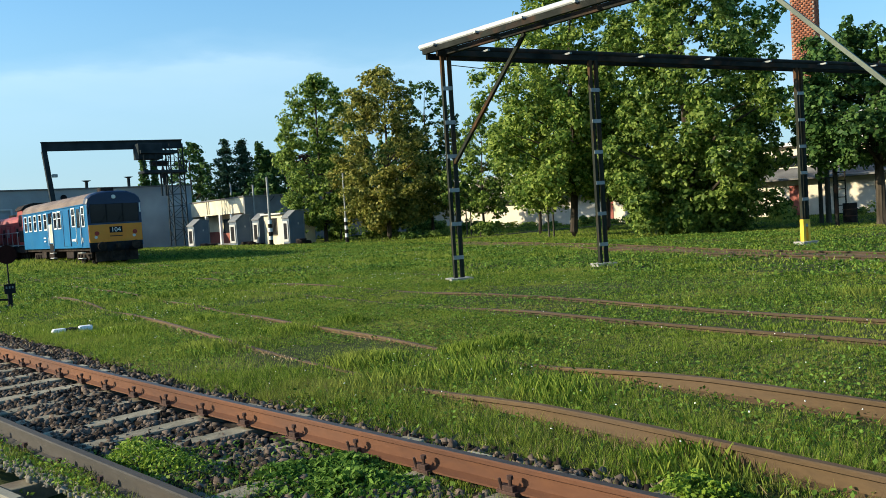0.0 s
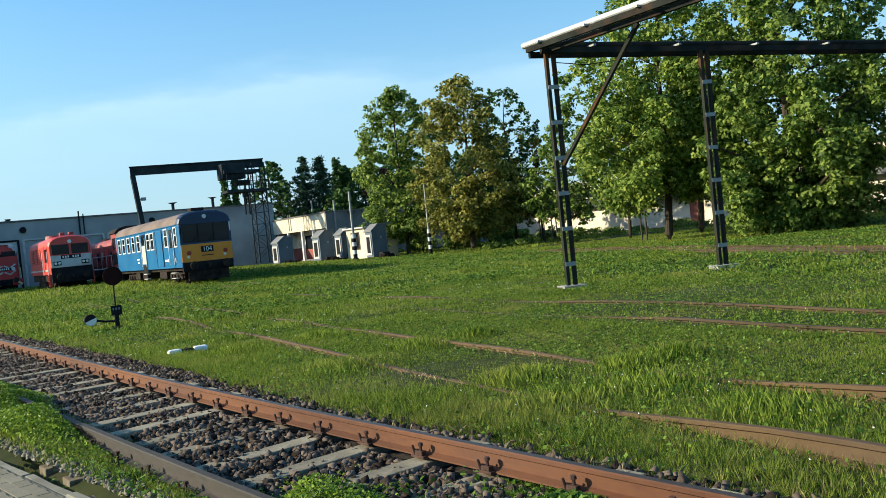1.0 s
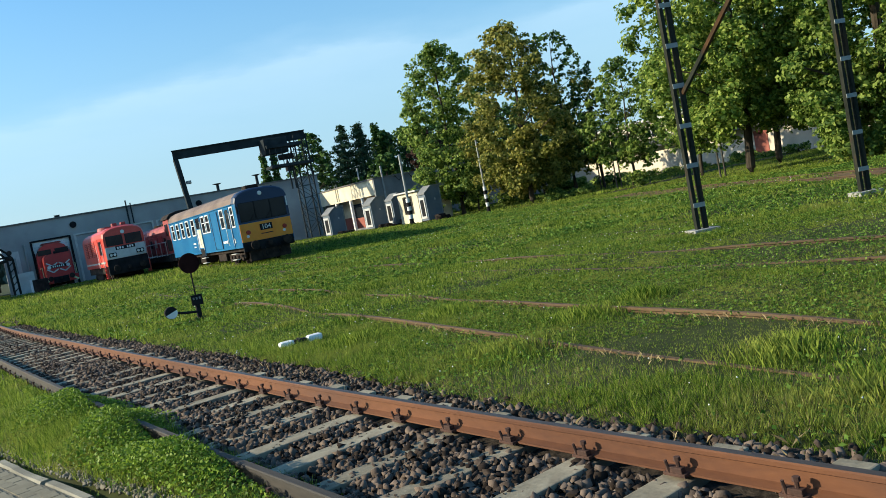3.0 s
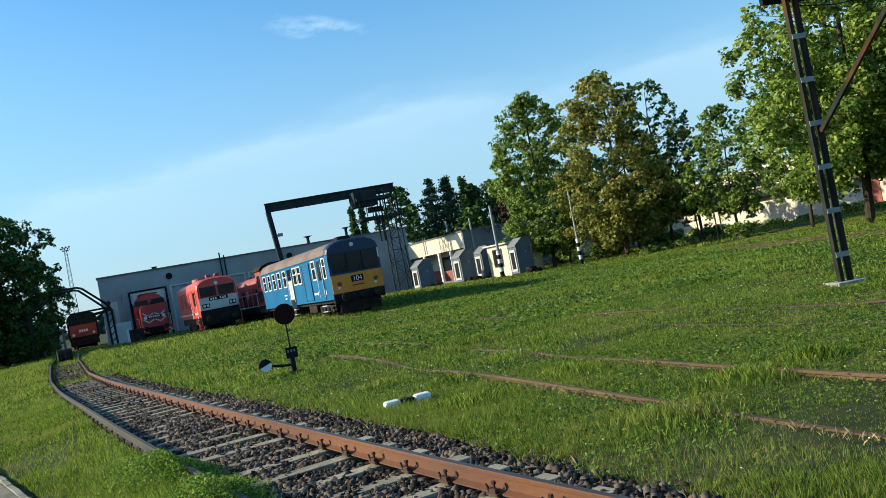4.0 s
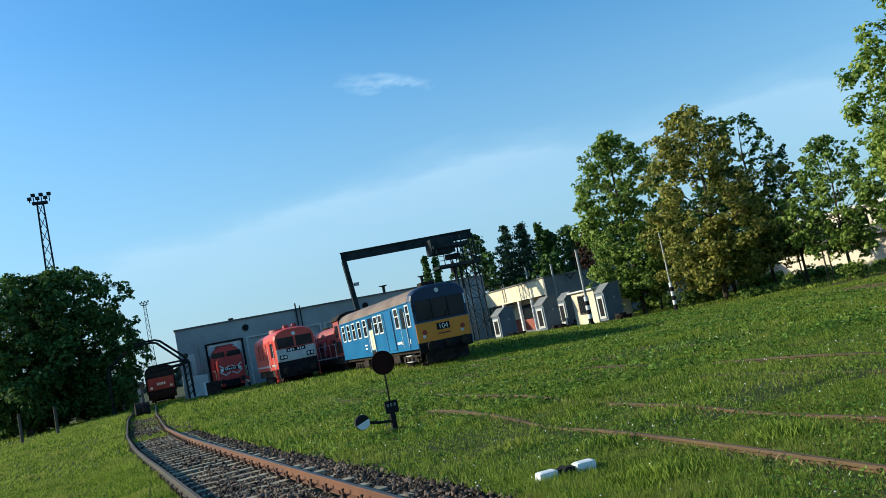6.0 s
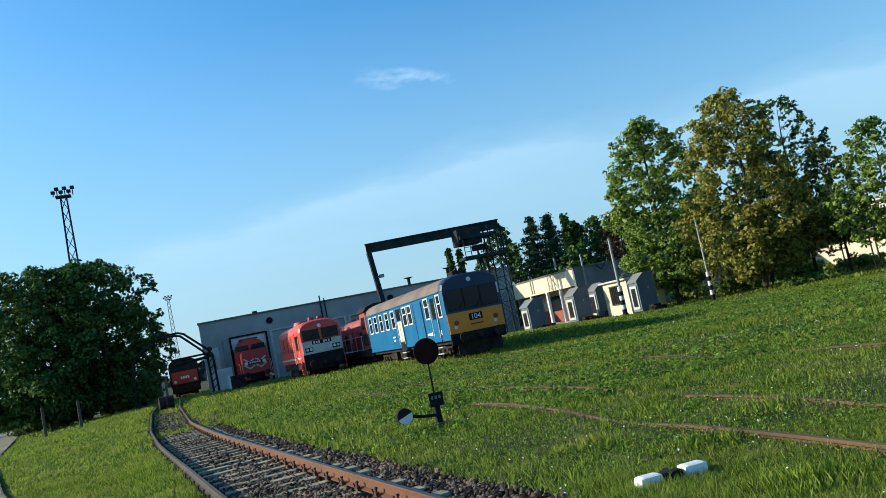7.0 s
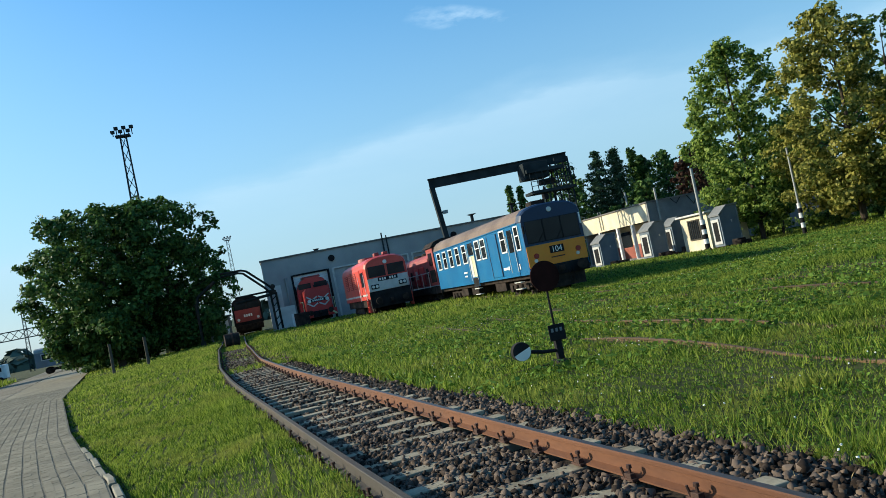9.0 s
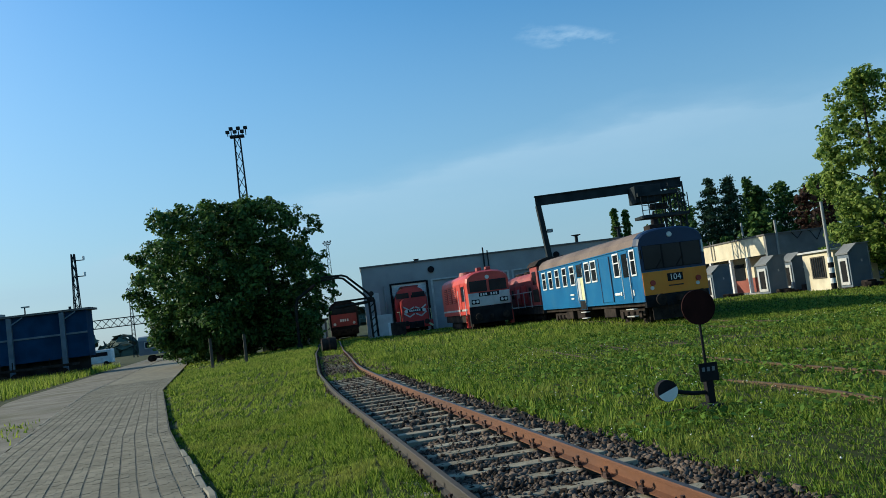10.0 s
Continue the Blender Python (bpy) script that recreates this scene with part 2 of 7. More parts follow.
M_ROOFFELT = surface("roof_felt", (0.10, 0.095, 0.09), (0.19, 0.18, 0.165), 0.7, 0.9, 0, 0.2)
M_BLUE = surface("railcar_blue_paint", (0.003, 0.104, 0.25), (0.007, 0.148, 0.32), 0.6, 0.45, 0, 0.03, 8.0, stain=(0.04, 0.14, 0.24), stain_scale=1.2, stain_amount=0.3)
M_BLUE_DARK = surface("railcar_dark_blue", (0.003, 0.018, 0.055), (0.006, 0.030, 0.085), 0.8, 0.5, 0, 0.03)
M_AMBER = surface("yellow_front_paint", (0.72, 0.215, 0.012), (0.84, 0.28, 0.02), 0.9, 0.5, 0, 0.03, 8.0, stain=(0.62, 0.26, 0.03), stain_scale=2.0, stain_amount=0.3)
M_ROOF = surface("weathered_roof", (0.105, 0.07, 0.055), (0.215, 0.155, 0.12), 0.5, 0.8, 0, 0.2, 12.0, stain=(0.14, 0.10, 0.08), stain_scale=0.8, stain_amount=0.6)
M_RED = surface("locomotive_red", (0.42, 0.018, 0.018), (0.58, 0.035, 0.03), 0.7, 0.4, 0, 0.03, 8.0, stain=(0.28, 0.04, 0.025), stain_scale=1.0, stain_amount=0.4)
M_ORANGE = surface("faded_orange_red", (0.50, 0.035, 0.025), (0.68, 0.065, 0.04), 0.7, 0.42, 0, 0.03, 8.0, stain=(0.40, 0.07, 0.03), stain_scale=1.2, stain_amount=0.35)
M_MAROON = surface("dull_red_body", (0.22, 0.028, 0.025), (0.40, 0.055, 0.045), 0.8, 0.6, 0, 0.05, 8.0, stain=(0.16, 0.045, 0.038), stain_scale=1.0, stain_amount=0.6)
M_LIGHTGREY = surface("light_grey_paint", (0.46, 0.45, 0.42), (0.62, 0.61, 0.57), 1.0, 0.5, 0, 0.03, stain=(0.30, 0.28, 0.25), stain_scale=1.5, stain_amount=0.4)
M_DISC = surface("dark_red_enamel", (0.016, 0.005, 0.004), (0.034, 0.010, 0.008), 3.0, 0.9, 0, 0.05)
M_WHITE = surface("white_paint", (0.68, 0.68, 0.65), (0.82, 0.82, 0.79), 1.5, 0.55, 0, 0.05, stain=(0.5, 0.48, 0.42), stain_scale=1.8, stain_amount=0.35)
M_PALEYELLOW = surface("pale_yellow_paint", (0.62, 0.60, 0.30), (0.75, 0.73, 0.42), 1.5, 0.5, 0, 0.02)
M_BLACK = surface("black_paint", (0.009, 0.009, 0.010), (0.026, 0.026, 0.027), 2.0, 0.9, 0, 0.05)
M_UNDER = surface("underframe_grime", (0.013, 0.011, 0.010), (0.052, 0.039, 0.032), 3.0, 0.92, 0.0, 0.2)
M_STEEL = surface("green_grey_steel", (0.011, 0.012, 0.010), (0.032, 0.034, 0.028), 1.6, 0.92, 0.0, 0.15, stain=(0.15, 0.065, 0.035), stain_scale=1.8, stain_amount=0.35)
M_PIPE = surface("silver_pipe", (0.50, 0.50, 0.48), (0.68, 0.68, 0.66), 1.2, 0.45, 0.35, 0.08, stain=(0.3, 0.28, 0.25), stain_scale=1.5, stain_amount=0.4)
M_CRANE = surface("crane_steel", (0.016, 0.022, 0.024), (0.038, 0.047, 0.05), 1.0, 0.9, 0.0, 0.1)
M_GALV = surface("galvanised_steel", (0.20, 0.21, 0.20), (0.34, 0.35, 0.33), 1.2, 0.6, 0.2, 0.1)
M_CONCRETE = surface("weathered_concrete", (0.24, 0.23, 0.20), (0.42, 0.40, 0.36), 1.4, 0.9, 0, 0.4, 30.0, stain=(0.14, 0.13, 0.11), stain_scale=1.5, stain_amount=0.5)
M_CABIN = surface("blue_grey_cabin", (0.085, 0.115, 0.145), (0.15, 0.19, 0.225), 0.9, 0.7, 0, 0.1, stain=(0.15, 0.16, 0.16), stain_scale=1.0, stain_amount=0.5)
M_BRICK = surface("brick", (0.28, 0.10, 0.055), (0.46, 0.20, 0.11), 2.0, 0.9, 0, 0.3, 30.0, random_tone=0.5, island=0.5)
M_MORTAR = surface("mortar", (0.25, 0.22, 0.18), (0.36, 0.32, 0.27), 3.0, 0.95, 0, 0.3)
M_NAVY = surface("navy_cladding", (0.006, 0.028, 0.065), (0.013, 0.052, 0.115), 0.6, 0.9, 0, 0.1)
M_YELLOW = surface("yellow_paint", (0.68, 0.42, 0.02), (0.82, 0.54, 0.05), 2.0, 0.5, 0, 0.05)
M_WOOD = surface("grey_wood", (0.05, 0.045, 0.035), (0.13, 0.115, 0.09), 2.0, 0.9, 0, 0.4, stretch=(1, 1, 0.2))
M_HAZE = surface("far_woods", (0.05, 0.075, 0.06), (0.09, 0.12, 0.09), 0.2, 0.9, 0, 0, island=0.4)
M_LAMP = surface("lamp_glass", (0.6, 0.6, 0.55), (0.75, 0.75, 0.7), 2.0, 0.2, 0, 0)
M_TAIL = surface("red_lens", (0.25, 0.01, 0.01), (0.35, 0.02, 0.02), 2.0, 0.2, 0, 0)
M_GLASS = surface("window_glass", (0.008, 0.011, 0.014), (0.018, 0.022, 0.026), 1.0, 0.12, 0, 0)
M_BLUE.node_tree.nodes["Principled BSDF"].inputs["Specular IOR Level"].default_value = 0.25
M_GLASS.node_tree.nodes["Principled BSDF"].inputs["Specular IOR Level"].default_value = 0.18

# ---- building helpers ----
def thing(name, loc, rz=0.0, label="", category="", group="", kind=""):
    ob = new(name)
    ob.empty_display_size = 0.3
    ob.matrix_basis = pose(*loc, 0, 0, rz)
    return tagged(ob, label, category, group, kind)


def mesh_of(name, bm, material, smooth=False):
    me = bpy.data.meshes.new(name)
    bm.to_mesh(me)
    bm.free()
    me.materials.append(material)
    if smooth:
        me.shade_smooth()
    return me


def part(name, bm, material, parent, label="", smooth=False):
    ob = new(name, mesh_of(name, bm, material, smooth))
    ob.parent = parent
    if label:
        ob["label"] = label
    return ob


def box(x0, x1, y0, y1, z0, z1, bevel=0.0, bm=None):
    out = bm or bmesh.new()
    r = bmesh.ops.create_cube(out, size=1.0)
    for v in r["verts"]:
        v.co = Vector((x0 + (v.co.x + 0.5) * (x1 - x0), y0 + (v.co.y + 0.5) * (y1 - y0), z0 + (v.co.z + 0.5) * (z1 - z0)))
    if bevel:
        es = list({e for v in r["verts"] for e in v.link_edges})
        bmesh.ops.bevel(out, geom=es, offset=bevel, segments=2, affect="EDGES", profile=0.6)
    return out


def rod(a, b, r0, r1=None, n=8, bm=None):
    """A tapered round bar from a to b."""
    out = bm or bmesh.new()
    a, b = Vector(a), Vector(b)
    r1 = r0 if r1 is None else r1
    q = (b - a).to_track_quat("Z", "Y")
    rings = []
    for c, r in ((a, r0), (b, r1)):
        rings.append([out.verts.new(c + q @ Vector((r * math.cos(k * math.tau / n), r * math.sin(k * math.tau / n), 0))) for k in range(n)])
    for k in range(n):
        out.faces.new((rings[0][k], rings[0][(k + 1) % n], rings[1][(k + 1) % n], rings[1][k]))
    out.faces.new(rings[0][::-1])
    out.faces.new(rings[1])
    return out


def beam(a, b, w, h, bm=None, up=(0, 0, 1)):
    """A square bar of width w and height h from a to b."""
    out = bm or bmesh.new()
    a, b = Vector(a), Vector(b)
    d = (b - a).normalized()
    upv = Vector(up) if abs(d.dot(Vector(up))) < 0.98 else Vector((0, 1, 0))
    s = d.cross(upv).normalized()
    u = s.cross(d).normalized()
    vs = [out.verts.new(c + s * i * w / 2 + u * j * h / 2) for c in (a, b) for i, j in ((-1, -1), (1, -1), (1, 1), (-1, 1))]
    for f in ((3, 2, 1, 0), (4, 5, 6, 7), (0, 1, 5, 4), (1, 2, 6, 5), (2, 3, 7, 6), (3, 0, 4, 7)):
        out.faces.new([vs[i] for i in f])
    return out


def tube(points, r, n=8, bm=None, taper=1.0):
    """A round tube through points."""
    out = bm or bmesh.new()
    pts = [Vector(p) for p in points]
    rings = []
    for i, p in enumerate(pts):
        d = (pts[min(i + 1, len(pts) - 1)] - pts[max(i - 1, 0)]).normalized()
        q = d.to_track_quat("Z", "Y")
        rr = r * (1 + (taper - 1) * i / (len(pts) - 1))
        rings.append([out.verts.new(p + q @ Vector((rr * math.cos(k * math.tau / n), rr * math.sin(k * math.tau / n), 0))) for k in range(n)])
    for a, b in zip(rings[:-1], rings[1:]):
        for k in range(n):
            out.faces.new((a[k], a[(k + 1) % n], b[(k + 1) % n], b[k]))
    out.faces.new(rings[0][::-1])
    out.faces.new(rings[-1])
    return out


def sweep(profile, points, bm=None):
    """A closed profile of (side, up) carried level along points."""
    out = bm or bmesh.new()
    pts = [Vector(p) for p in points]
    rings = []
    for i, p in enumerate(pts):
        d = pts[min(i + 1, len(pts) - 1)] - pts[max(i - 1, 0)]
        s = Vector((d.y, -d.x, 0)).normalized()
        rings.append([out.verts.new(p + s * u + Vector((0, 0, v))) for u, v in profile])
    n = len(profile)
    for a, b in zip(rings[:-1], rings[1:]):
        for k in range(n):
            out.faces.new((a[k], a[(k + 1) % n], b[(k + 1) % n], b[k]))
    out.faces.new(rings[0][::-1])
    out.faces.new(rings[-1])
    bmesh.ops.recalc_face_normals(out, faces=out.faces)
    return out


def prism(outline, y0, y1, bm=None):
    """An outline of (x, z) drawn out from y0 to y1."""
    out = bm or bmesh.new()
    a = [out.verts.new((x, y0, z)) for x, z in outline]
    b = [out.verts.new((x, y1, z)) for x, z in outline]
    n = len(outline)
    for k in range(n):
        out.faces.new((a[k], a[(k + 1) % n], b[(k + 1) % n], b[k]))
    out.faces.new(a[::-1])
    out.faces.new(b)
    bmesh.ops.recalc_face_normals(out, faces=out.faces)
    return out


def raw(name, verts, tris, material, smooth=False):
    """A mesh from number arrays: triangles or quads in rows."""
    me = bpy.data.meshes.new(name)
    verts, tris = np.asarray(verts, np.float32), np.asarray(tris, np.int32)
    k = tris.shape[1]
    me.vertices.add(len(verts)); me.vertices.foreach_set("co", verts.ravel())
    me.loops.add(tris.size); me.loops.foreach_set("vertex_index", tris.ravel())
    me.polygons.add(len(tris)); me.polygons.foreach_set("loop_start", np.arange(0, tris.size, k, dtype=np.int32))
    me.update(calc_edges=True)
    me.materials.append(material)
    if smooth:
        me.shade_smooth()
    return me


def lettering(name, words, size, m, material, parent, spacing=1.0):
    cu = bpy.data.curves.new(name, "FONT")
    cu.body, cu.size, cu.align_x, cu.align_y, cu.extrude = words, size, "CENTER", "CENTER", 0.002
    cu.space_character = spacing
    tmp = bpy.data.objects.new(name, cu)
    scene.collection.objects.link(tmp)
    me = bpy.data.meshes.new_from_object(tmp.evaluated_get(bpy.context.evaluated_depsgraph_get()))
    bpy.data.objects.remove(tmp)
    me.materials.append(material)
    ob = new(name, me)
    ob.parent, ob.matrix_basis = parent, m
    return ob


def smoothstep(a, b, x):
    t = np.clip((x - a) / (b - a), 0, 1)
    return t * t * (3 - 2 * t)


def wave(x, y, seed=0.0):
    """A cheap smooth unevenness between -1 and 1."""
    return (np.sin(x * 0.9 + 1.7 * np.sin(y * 0.43 + seed)) + np.sin(y * 1.1 + 1.3 * np.sin(x * 0.57 + 2 * seed)) + np.sin((x + y) * 0.37 + seed)) / 3


# ---- plan ----
RIGHT_Y = np.array([-12.0, 0.0, 2.0, 5.7, 7.2, 11.0, 19.5, 24.3, 29.2, 33.4, 42.5, 58.0, 76.0, 84.0])
RIGHT_X = np.array([5.45, 4.12, 3.88, 3.42, 3.24, 2.84, 2.15, 1.80, 1.42, 1.12, 0.66, 0.40, 0.50, 0.62])


def rail_x(y):
    """The middle of the rusty rail on the field's side of the near track."""
    ys = np.linspace(-12, 84, 193)
    xs = np.interp(ys, RIGHT_Y, RIGHT_X)
    for _ in range(14):
        xs[1:-1] = (xs[:-2] + 2 * xs[1:-1] + xs[2:]) / 4
    return np.interp(y, ys, xs)


def kerb_x(y):
    return np.interp(y, [-14, 6.6, 9.1, 12.1, 22.5, 24.9, 31.2, 49, 126, 180], [5.1, 1.2, 0.75, 0.08, -1.93, -2.5, -3.9, -7.35, -17.8, -25])


def path_left_x(y):
    return np.interp(y, [-14, 10, 29.7, 41.5, 56, 112, 180], [1.6, -3.0, -6.8, -9.35, -12.2, -20.4, -30])


def ground_z(x, y):
    x, y = np.asarray(x, float), np.asarray(y, float)
    rise = 0.34 * smoothstep(36, 58, y) * smoothstep(-9, -3, x) * (1 - smoothstep(24, 34, x))
    lumps = 0.03 * wave(x * 0.8, y * 0.8) + 0.05 * wave(x * 0.17, y * 0.17, 3.0)
    field = np.where(x > kerb_x(y), 1.0, 0.0)
    z = -0.05 + rise + lumps * field * smoothstep(0.8, 2.5, np.abs(x - rail_x(y) + 0.75))
    o = x - rail_x(y)
    bed = smoothstep(-1.66, -1.5, o) * (1 - smoothstep(0.45, 0.95, o))
    z = z + 0.10 * np.exp(-((o + 1.9) / 0.5) ** 2)
    z = z - 0.11 * bed * (y < 70)
    on_path = (x < kerb_x(y) + 0.15)
    z = np.where(on_path, -0.14, z)
    verge = x < path_left_x(y) - 0.2
    return np.where(verge, -0.06 + 0.03 * wave(x * 0.5, y * 0.5), z)

# ---- ground ----
def spaced(lo, hi, fine_lo, fine_hi, step):
    inner = np.arange(fine_lo, fine_hi + step / 2, step)
    def out(start, end):
        r, s, v = [], step, start
        while abs(v) < abs(end) or (v - end) * (start - end) > 0:
            s *= 1.35
            v = v + math.copysign(s, end - start)
            r.append(v)
            if (end > start and v > end) or (end < start and v < end):
                break
        return r
    return np.array(sorted(out(fine_lo, lo) + list(inner) + out(fine_hi, hi)))


gx, gy = spaced(-1500, 1500, -32, 40, 0.5), spaced(-900, 2500, -8, 80, 0.5)
GX, GY = np.meshgrid(gx, gy)
GZ = ground_z(GX, GY)
gv = np.stack([GX.ravel(), GY.ravel(), GZ.ravel()], 1)
nx, ny = len(gx), len(gy)
gi = np.arange(nx * ny).reshape(ny, nx)
gf = np.stack([gi[:-1, :-1], gi[:-1, 1:], gi[1:, 1:], gi[1:, :-1]], -1).reshape(-1, 4)
ground = new("ground", raw("ground", gv, gf, M_EARTH, True))
tagged(ground, "grass-grown earth of an old railway yard", "ground", kind="structure")

# ---- paved path ----
def strip(name, left, right, y0, y1, z, material, step=1.0, lift=0.0):
    ys = np.arange(y0, y1 + step / 2, step)
    v, f = [], []
    for y in ys:
        v += [(float(left(y)), y, z + lift), (float(right(y)), y, z + lift)]
    for i in range(len(ys) - 1):
        f.append((2 * i, 2 * i + 1, 2 * i + 3, 2 * i + 2))
    return new(name, raw(name, v, f, material))


pavement = strip("pavement", lambda y: path_left_x(y), lambda y: kerb_x(y) - 0.05, -14, 150, -0.006, M_JOINT)
tagged(pavement, "light grey block-paved footway with sandy joints", "pavement", kind="structure")
far_paving = strip("pavement_far", lambda y: path_left_x(y), lambda y: kerb_x(y) - 0.05, 62, 150, -0.001, M_PAVER)
tagged(far_paving, "worn grey far stretch of the footway", "pavement", kind="structure")
road = strip("road", lambda y: path_left_x(y) - 0.9 - 3.2 * smoothstep(30, 60, y), lambda y: path_left_x(y) - 0.17, -14, 170, -0.02, M_GRAVEL)
tagged(road, "pale packed gravel road beside the footway", "road", kind="structure")


def kerb_run(name, edge, y0, y1):
    k = new(name)
    rk = random.Random(int(y1))
    y = y0
    while y < y1:
        n = rk.choice((1.0, 1.0, 0.98, 0.6))
        dx, dz = rk.uniform(-0.025, 0.025), -0.137 + rk.uniform(-0.022, 0.006)
        pts = [(float(edge(y + f)) + dx + rk.uniform(-0.008, 0.008), y + f, dz + rk.uniform(-0.006, 0.006)) for f in (0.0, n * 0.5, n - rk.uniform(0.015, 0.04))]
        part("kerb_stone", sweep([(-0.05, 0), (0.05, 0), (0.05, 0.125), (0.032, 0.145), (-0.032, 0.145), (-0.05, 0.125)], pts), M_KERB, k)
        y += n
    return tagged(k, "worn concrete edging kerb half sunk in grass", "kerb", kind="structure")


kerb_run("trim_kerb", lambda y: kerb_x(y), -12, 27)
kerb_run("trim_kerb", lambda y: path_left_x(y) - 0.1, -12, 90)

# ---- railway tracks ----
RAIL = [(-0.07, 0), (0.07, 0), (0.07, 0.012), (0.012, 0.03), (0.009, 0.108), (0.034, 0.122), (0.034, 0.146), (0.026, 0.154), (-0.026, 0.154), (-0.034, 0.146), (-0.034, 0.122), (-0.009, 0.108), (-0.012, 0.03), (-0.07, 0.012)]


def lay_rail(name, x_of, y0, y1, parent, lift=0.0, step=0.75, label=""):
    pts = []
    for y in np.arange(y0, y1 + 0.01, step):
        x = float(x_of(y))
        pts.append((x, y, lift + float(max(0.0, ground_z(x, y) + 0.02) if y > 40 else 0.0)))
    bm = sweep(RAIL, pts)
    ob = part(name, bm, M_RUST, parent, label)
    ob.data.materials.append(M_RAILTOP)
    for p in ob.data.polygons:
        if p.normal.z > 0.9 and p.center.z > pts[0][2] + 0.15:
            p.material_index = 1
    return ob


near_track = thing("railway_track", (0, 0, 0), label="curved rusty siding track on dark ballast with concrete sleepers", category="railway track", kind="structure")
lay_rail("rail", lambda y: rail_x(y), -9, 82, near_track, label="rust-brown rail")
left_rail = lay_rail("rail", lambda y: rail_x(y) - 1.505, -9, 82, near_track, label="dull grey-brown rail sunk in the grass")
left_rail.data.materials[0] = M_OLDRAIL
left_rail.data.materials[1] = M_OLDRAIL

bed_l = strip("ballast_bed", lambda y: rail_x(y) - 1.52, lambda y: rail_x(y) + 0.72 + 0.25 * smoothstep(8, 13, y), -9, 66, -0.085, M_BED, 0.5)
bed_l.parent = near_track

sl = bmesh.new()
box(-1.25, 1.25, -0.11, 0.11, -0.16, -0.004, 0.012, sl)
sleeper_mesh = mesh_of("sleeper", sl, M_SLEEPER)
ch = bmesh.new()
box(-0.12, 0.12, -0.075, 0.075, -0.004, 0.016, 0.004, ch)
for s in (-1, 1):
    box(s * 0.095 - 0.022, s * 0.095 + 0.022, -0.055, 0.055, 0.014, 0.05, 0.006, ch)
    rod((s * 0.095, -0.02, 0.03), (s * 0.095, -0.02, 0.105), 0.012, 0.012, 6, ch)
    rod((s * 0.095, -0.02, 0.085), (s * 0.095, -0.02, 0.108), 0.022, 0.02, 6, ch)
    rod((s * 0.11, 0.035, 0.02), (s * 0.125, 0.04, 0.09), 0.012, 0.009, 6, ch)
chair_mesh = mesh_of("rail_chair", ch, M_RUST_DARK)
rs = random.Random(4)
SLEEPERS = []
y = -7.0
while y < 56:
    SLEEPERS.append(y)
    x = float(rail_x(y)) - 0.752
    slope = (float(rail_x(y + 0.5)) - float(rail_x(y - 0.5)))
    ob = new("sleeper", sleeper_mesh)
    ob.parent = near_track
    z = float(max(0.0, ground_z(x, y) + 0.09) if y > 40 else 0.0)
    ob.matrix_basis = pose(x + rs.uniform(-0.03, 0.03), y, z - 0.012 + rs.uniform(-0.012, 0.004), 0, rs.uniform(-0.4, 0.4), -math.degrees(slope) + rs.uniform(-1.5, 1.5))
    for side in (-0.7525, 0.7525):
        c = new("rail_chair", chair_mesh)
        c.parent = near_track
        c.matrix_basis = pose(x + side, y + slope * 0 + side * -slope, z + 0.002, 0, 0, -math.degrees(slope))
    y += 0.735 + rs.uniform(-0.035, 0.035)

def overgrown(xl, xr, y0, y1, label, gaps=(), material=None):
    t = thing("railway_track", (0, 0, 0), label=label, category="railway track", kind="structure")
    for f, shown in ((xl, gaps[0]), (xr, gaps[1])):
        pts = []
        for y in np.arange(y0, y1, 0.6):
            x = float(f(y))
            up = max([float(smoothstep(a - 2.0, a + 1.0, y) * (1 - smoothstep(b - 1.0, b + 2.0, y))) for a, b in shown] or [0.0])
            pts.append((x, y, float(ground_z(x, y)) - 0.16 + 0.02 + (0.14 if y < 7 and x < 8 else 0.055) * up))
        ob = part("rail", sweep(RAIL, pts), material or M_RUST_OLD, t)
    return t


T2 = lambda y: np.interp(y, [-12, 0, 3, 10, 16, 24, 40, 60, 84], [4.7, 5.0, 5.1, 5.46, 5.88, 6.45, 6.85, 6.85, 6.85])
T3 = lambda y: np.interp(y, [-12, 4.5, 8.6, 15, 22, 30, 45, 64, 86], [8.9, 9.5, 9.8, 10.0, 10.1, 9.9, 9.35, 9.25, 9.25])
T4 = lambda y: np.interp(y, [-12, 12, 17.5, 21.8, 25.3, 29.2, 40, 86], [14.0, 21.4, 23.5, 25.1, 26.3, 27.4, 30.3, 42.0])
T5 = lambda y: np.interp(y, [-12, 8, 14, 20, 30, 44, 86], [17.8, 15.0, 14.2, 13.7, 13.2, 13.0, 13.0])
overgrown(T2, lambda y: T2(y) + 1.505, -10, 82, "rusty yard track sunk in weeds and grass", (((-11, 4.2), (10.5, 17.5), (21.0, 25.5)), ((-11, 4.0), (8.4, 14.2), (16.8, 19.0), (23.0, 30.0))), M_RUST_MID)
overgrown(T3, lambda y: T3(y) + 1.505, -10, 86, "rusty yard track half hidden by clover", (((-6, 9.2),), ((-6, 13.0), (18.5, 21.0), (25.0, 28.0))))
overgrown(T5, lambda y: T5(y) + 1.505, 16, 86, "overgrown yard track under the blue railcar", (((38, 84),), ((38, 84),)))
overgrown(T4, lambda y: T4(y) + 1.505, -12, 40, "rusty far yard track in short grass", (((-12, 30),), ((-12, 32),)))

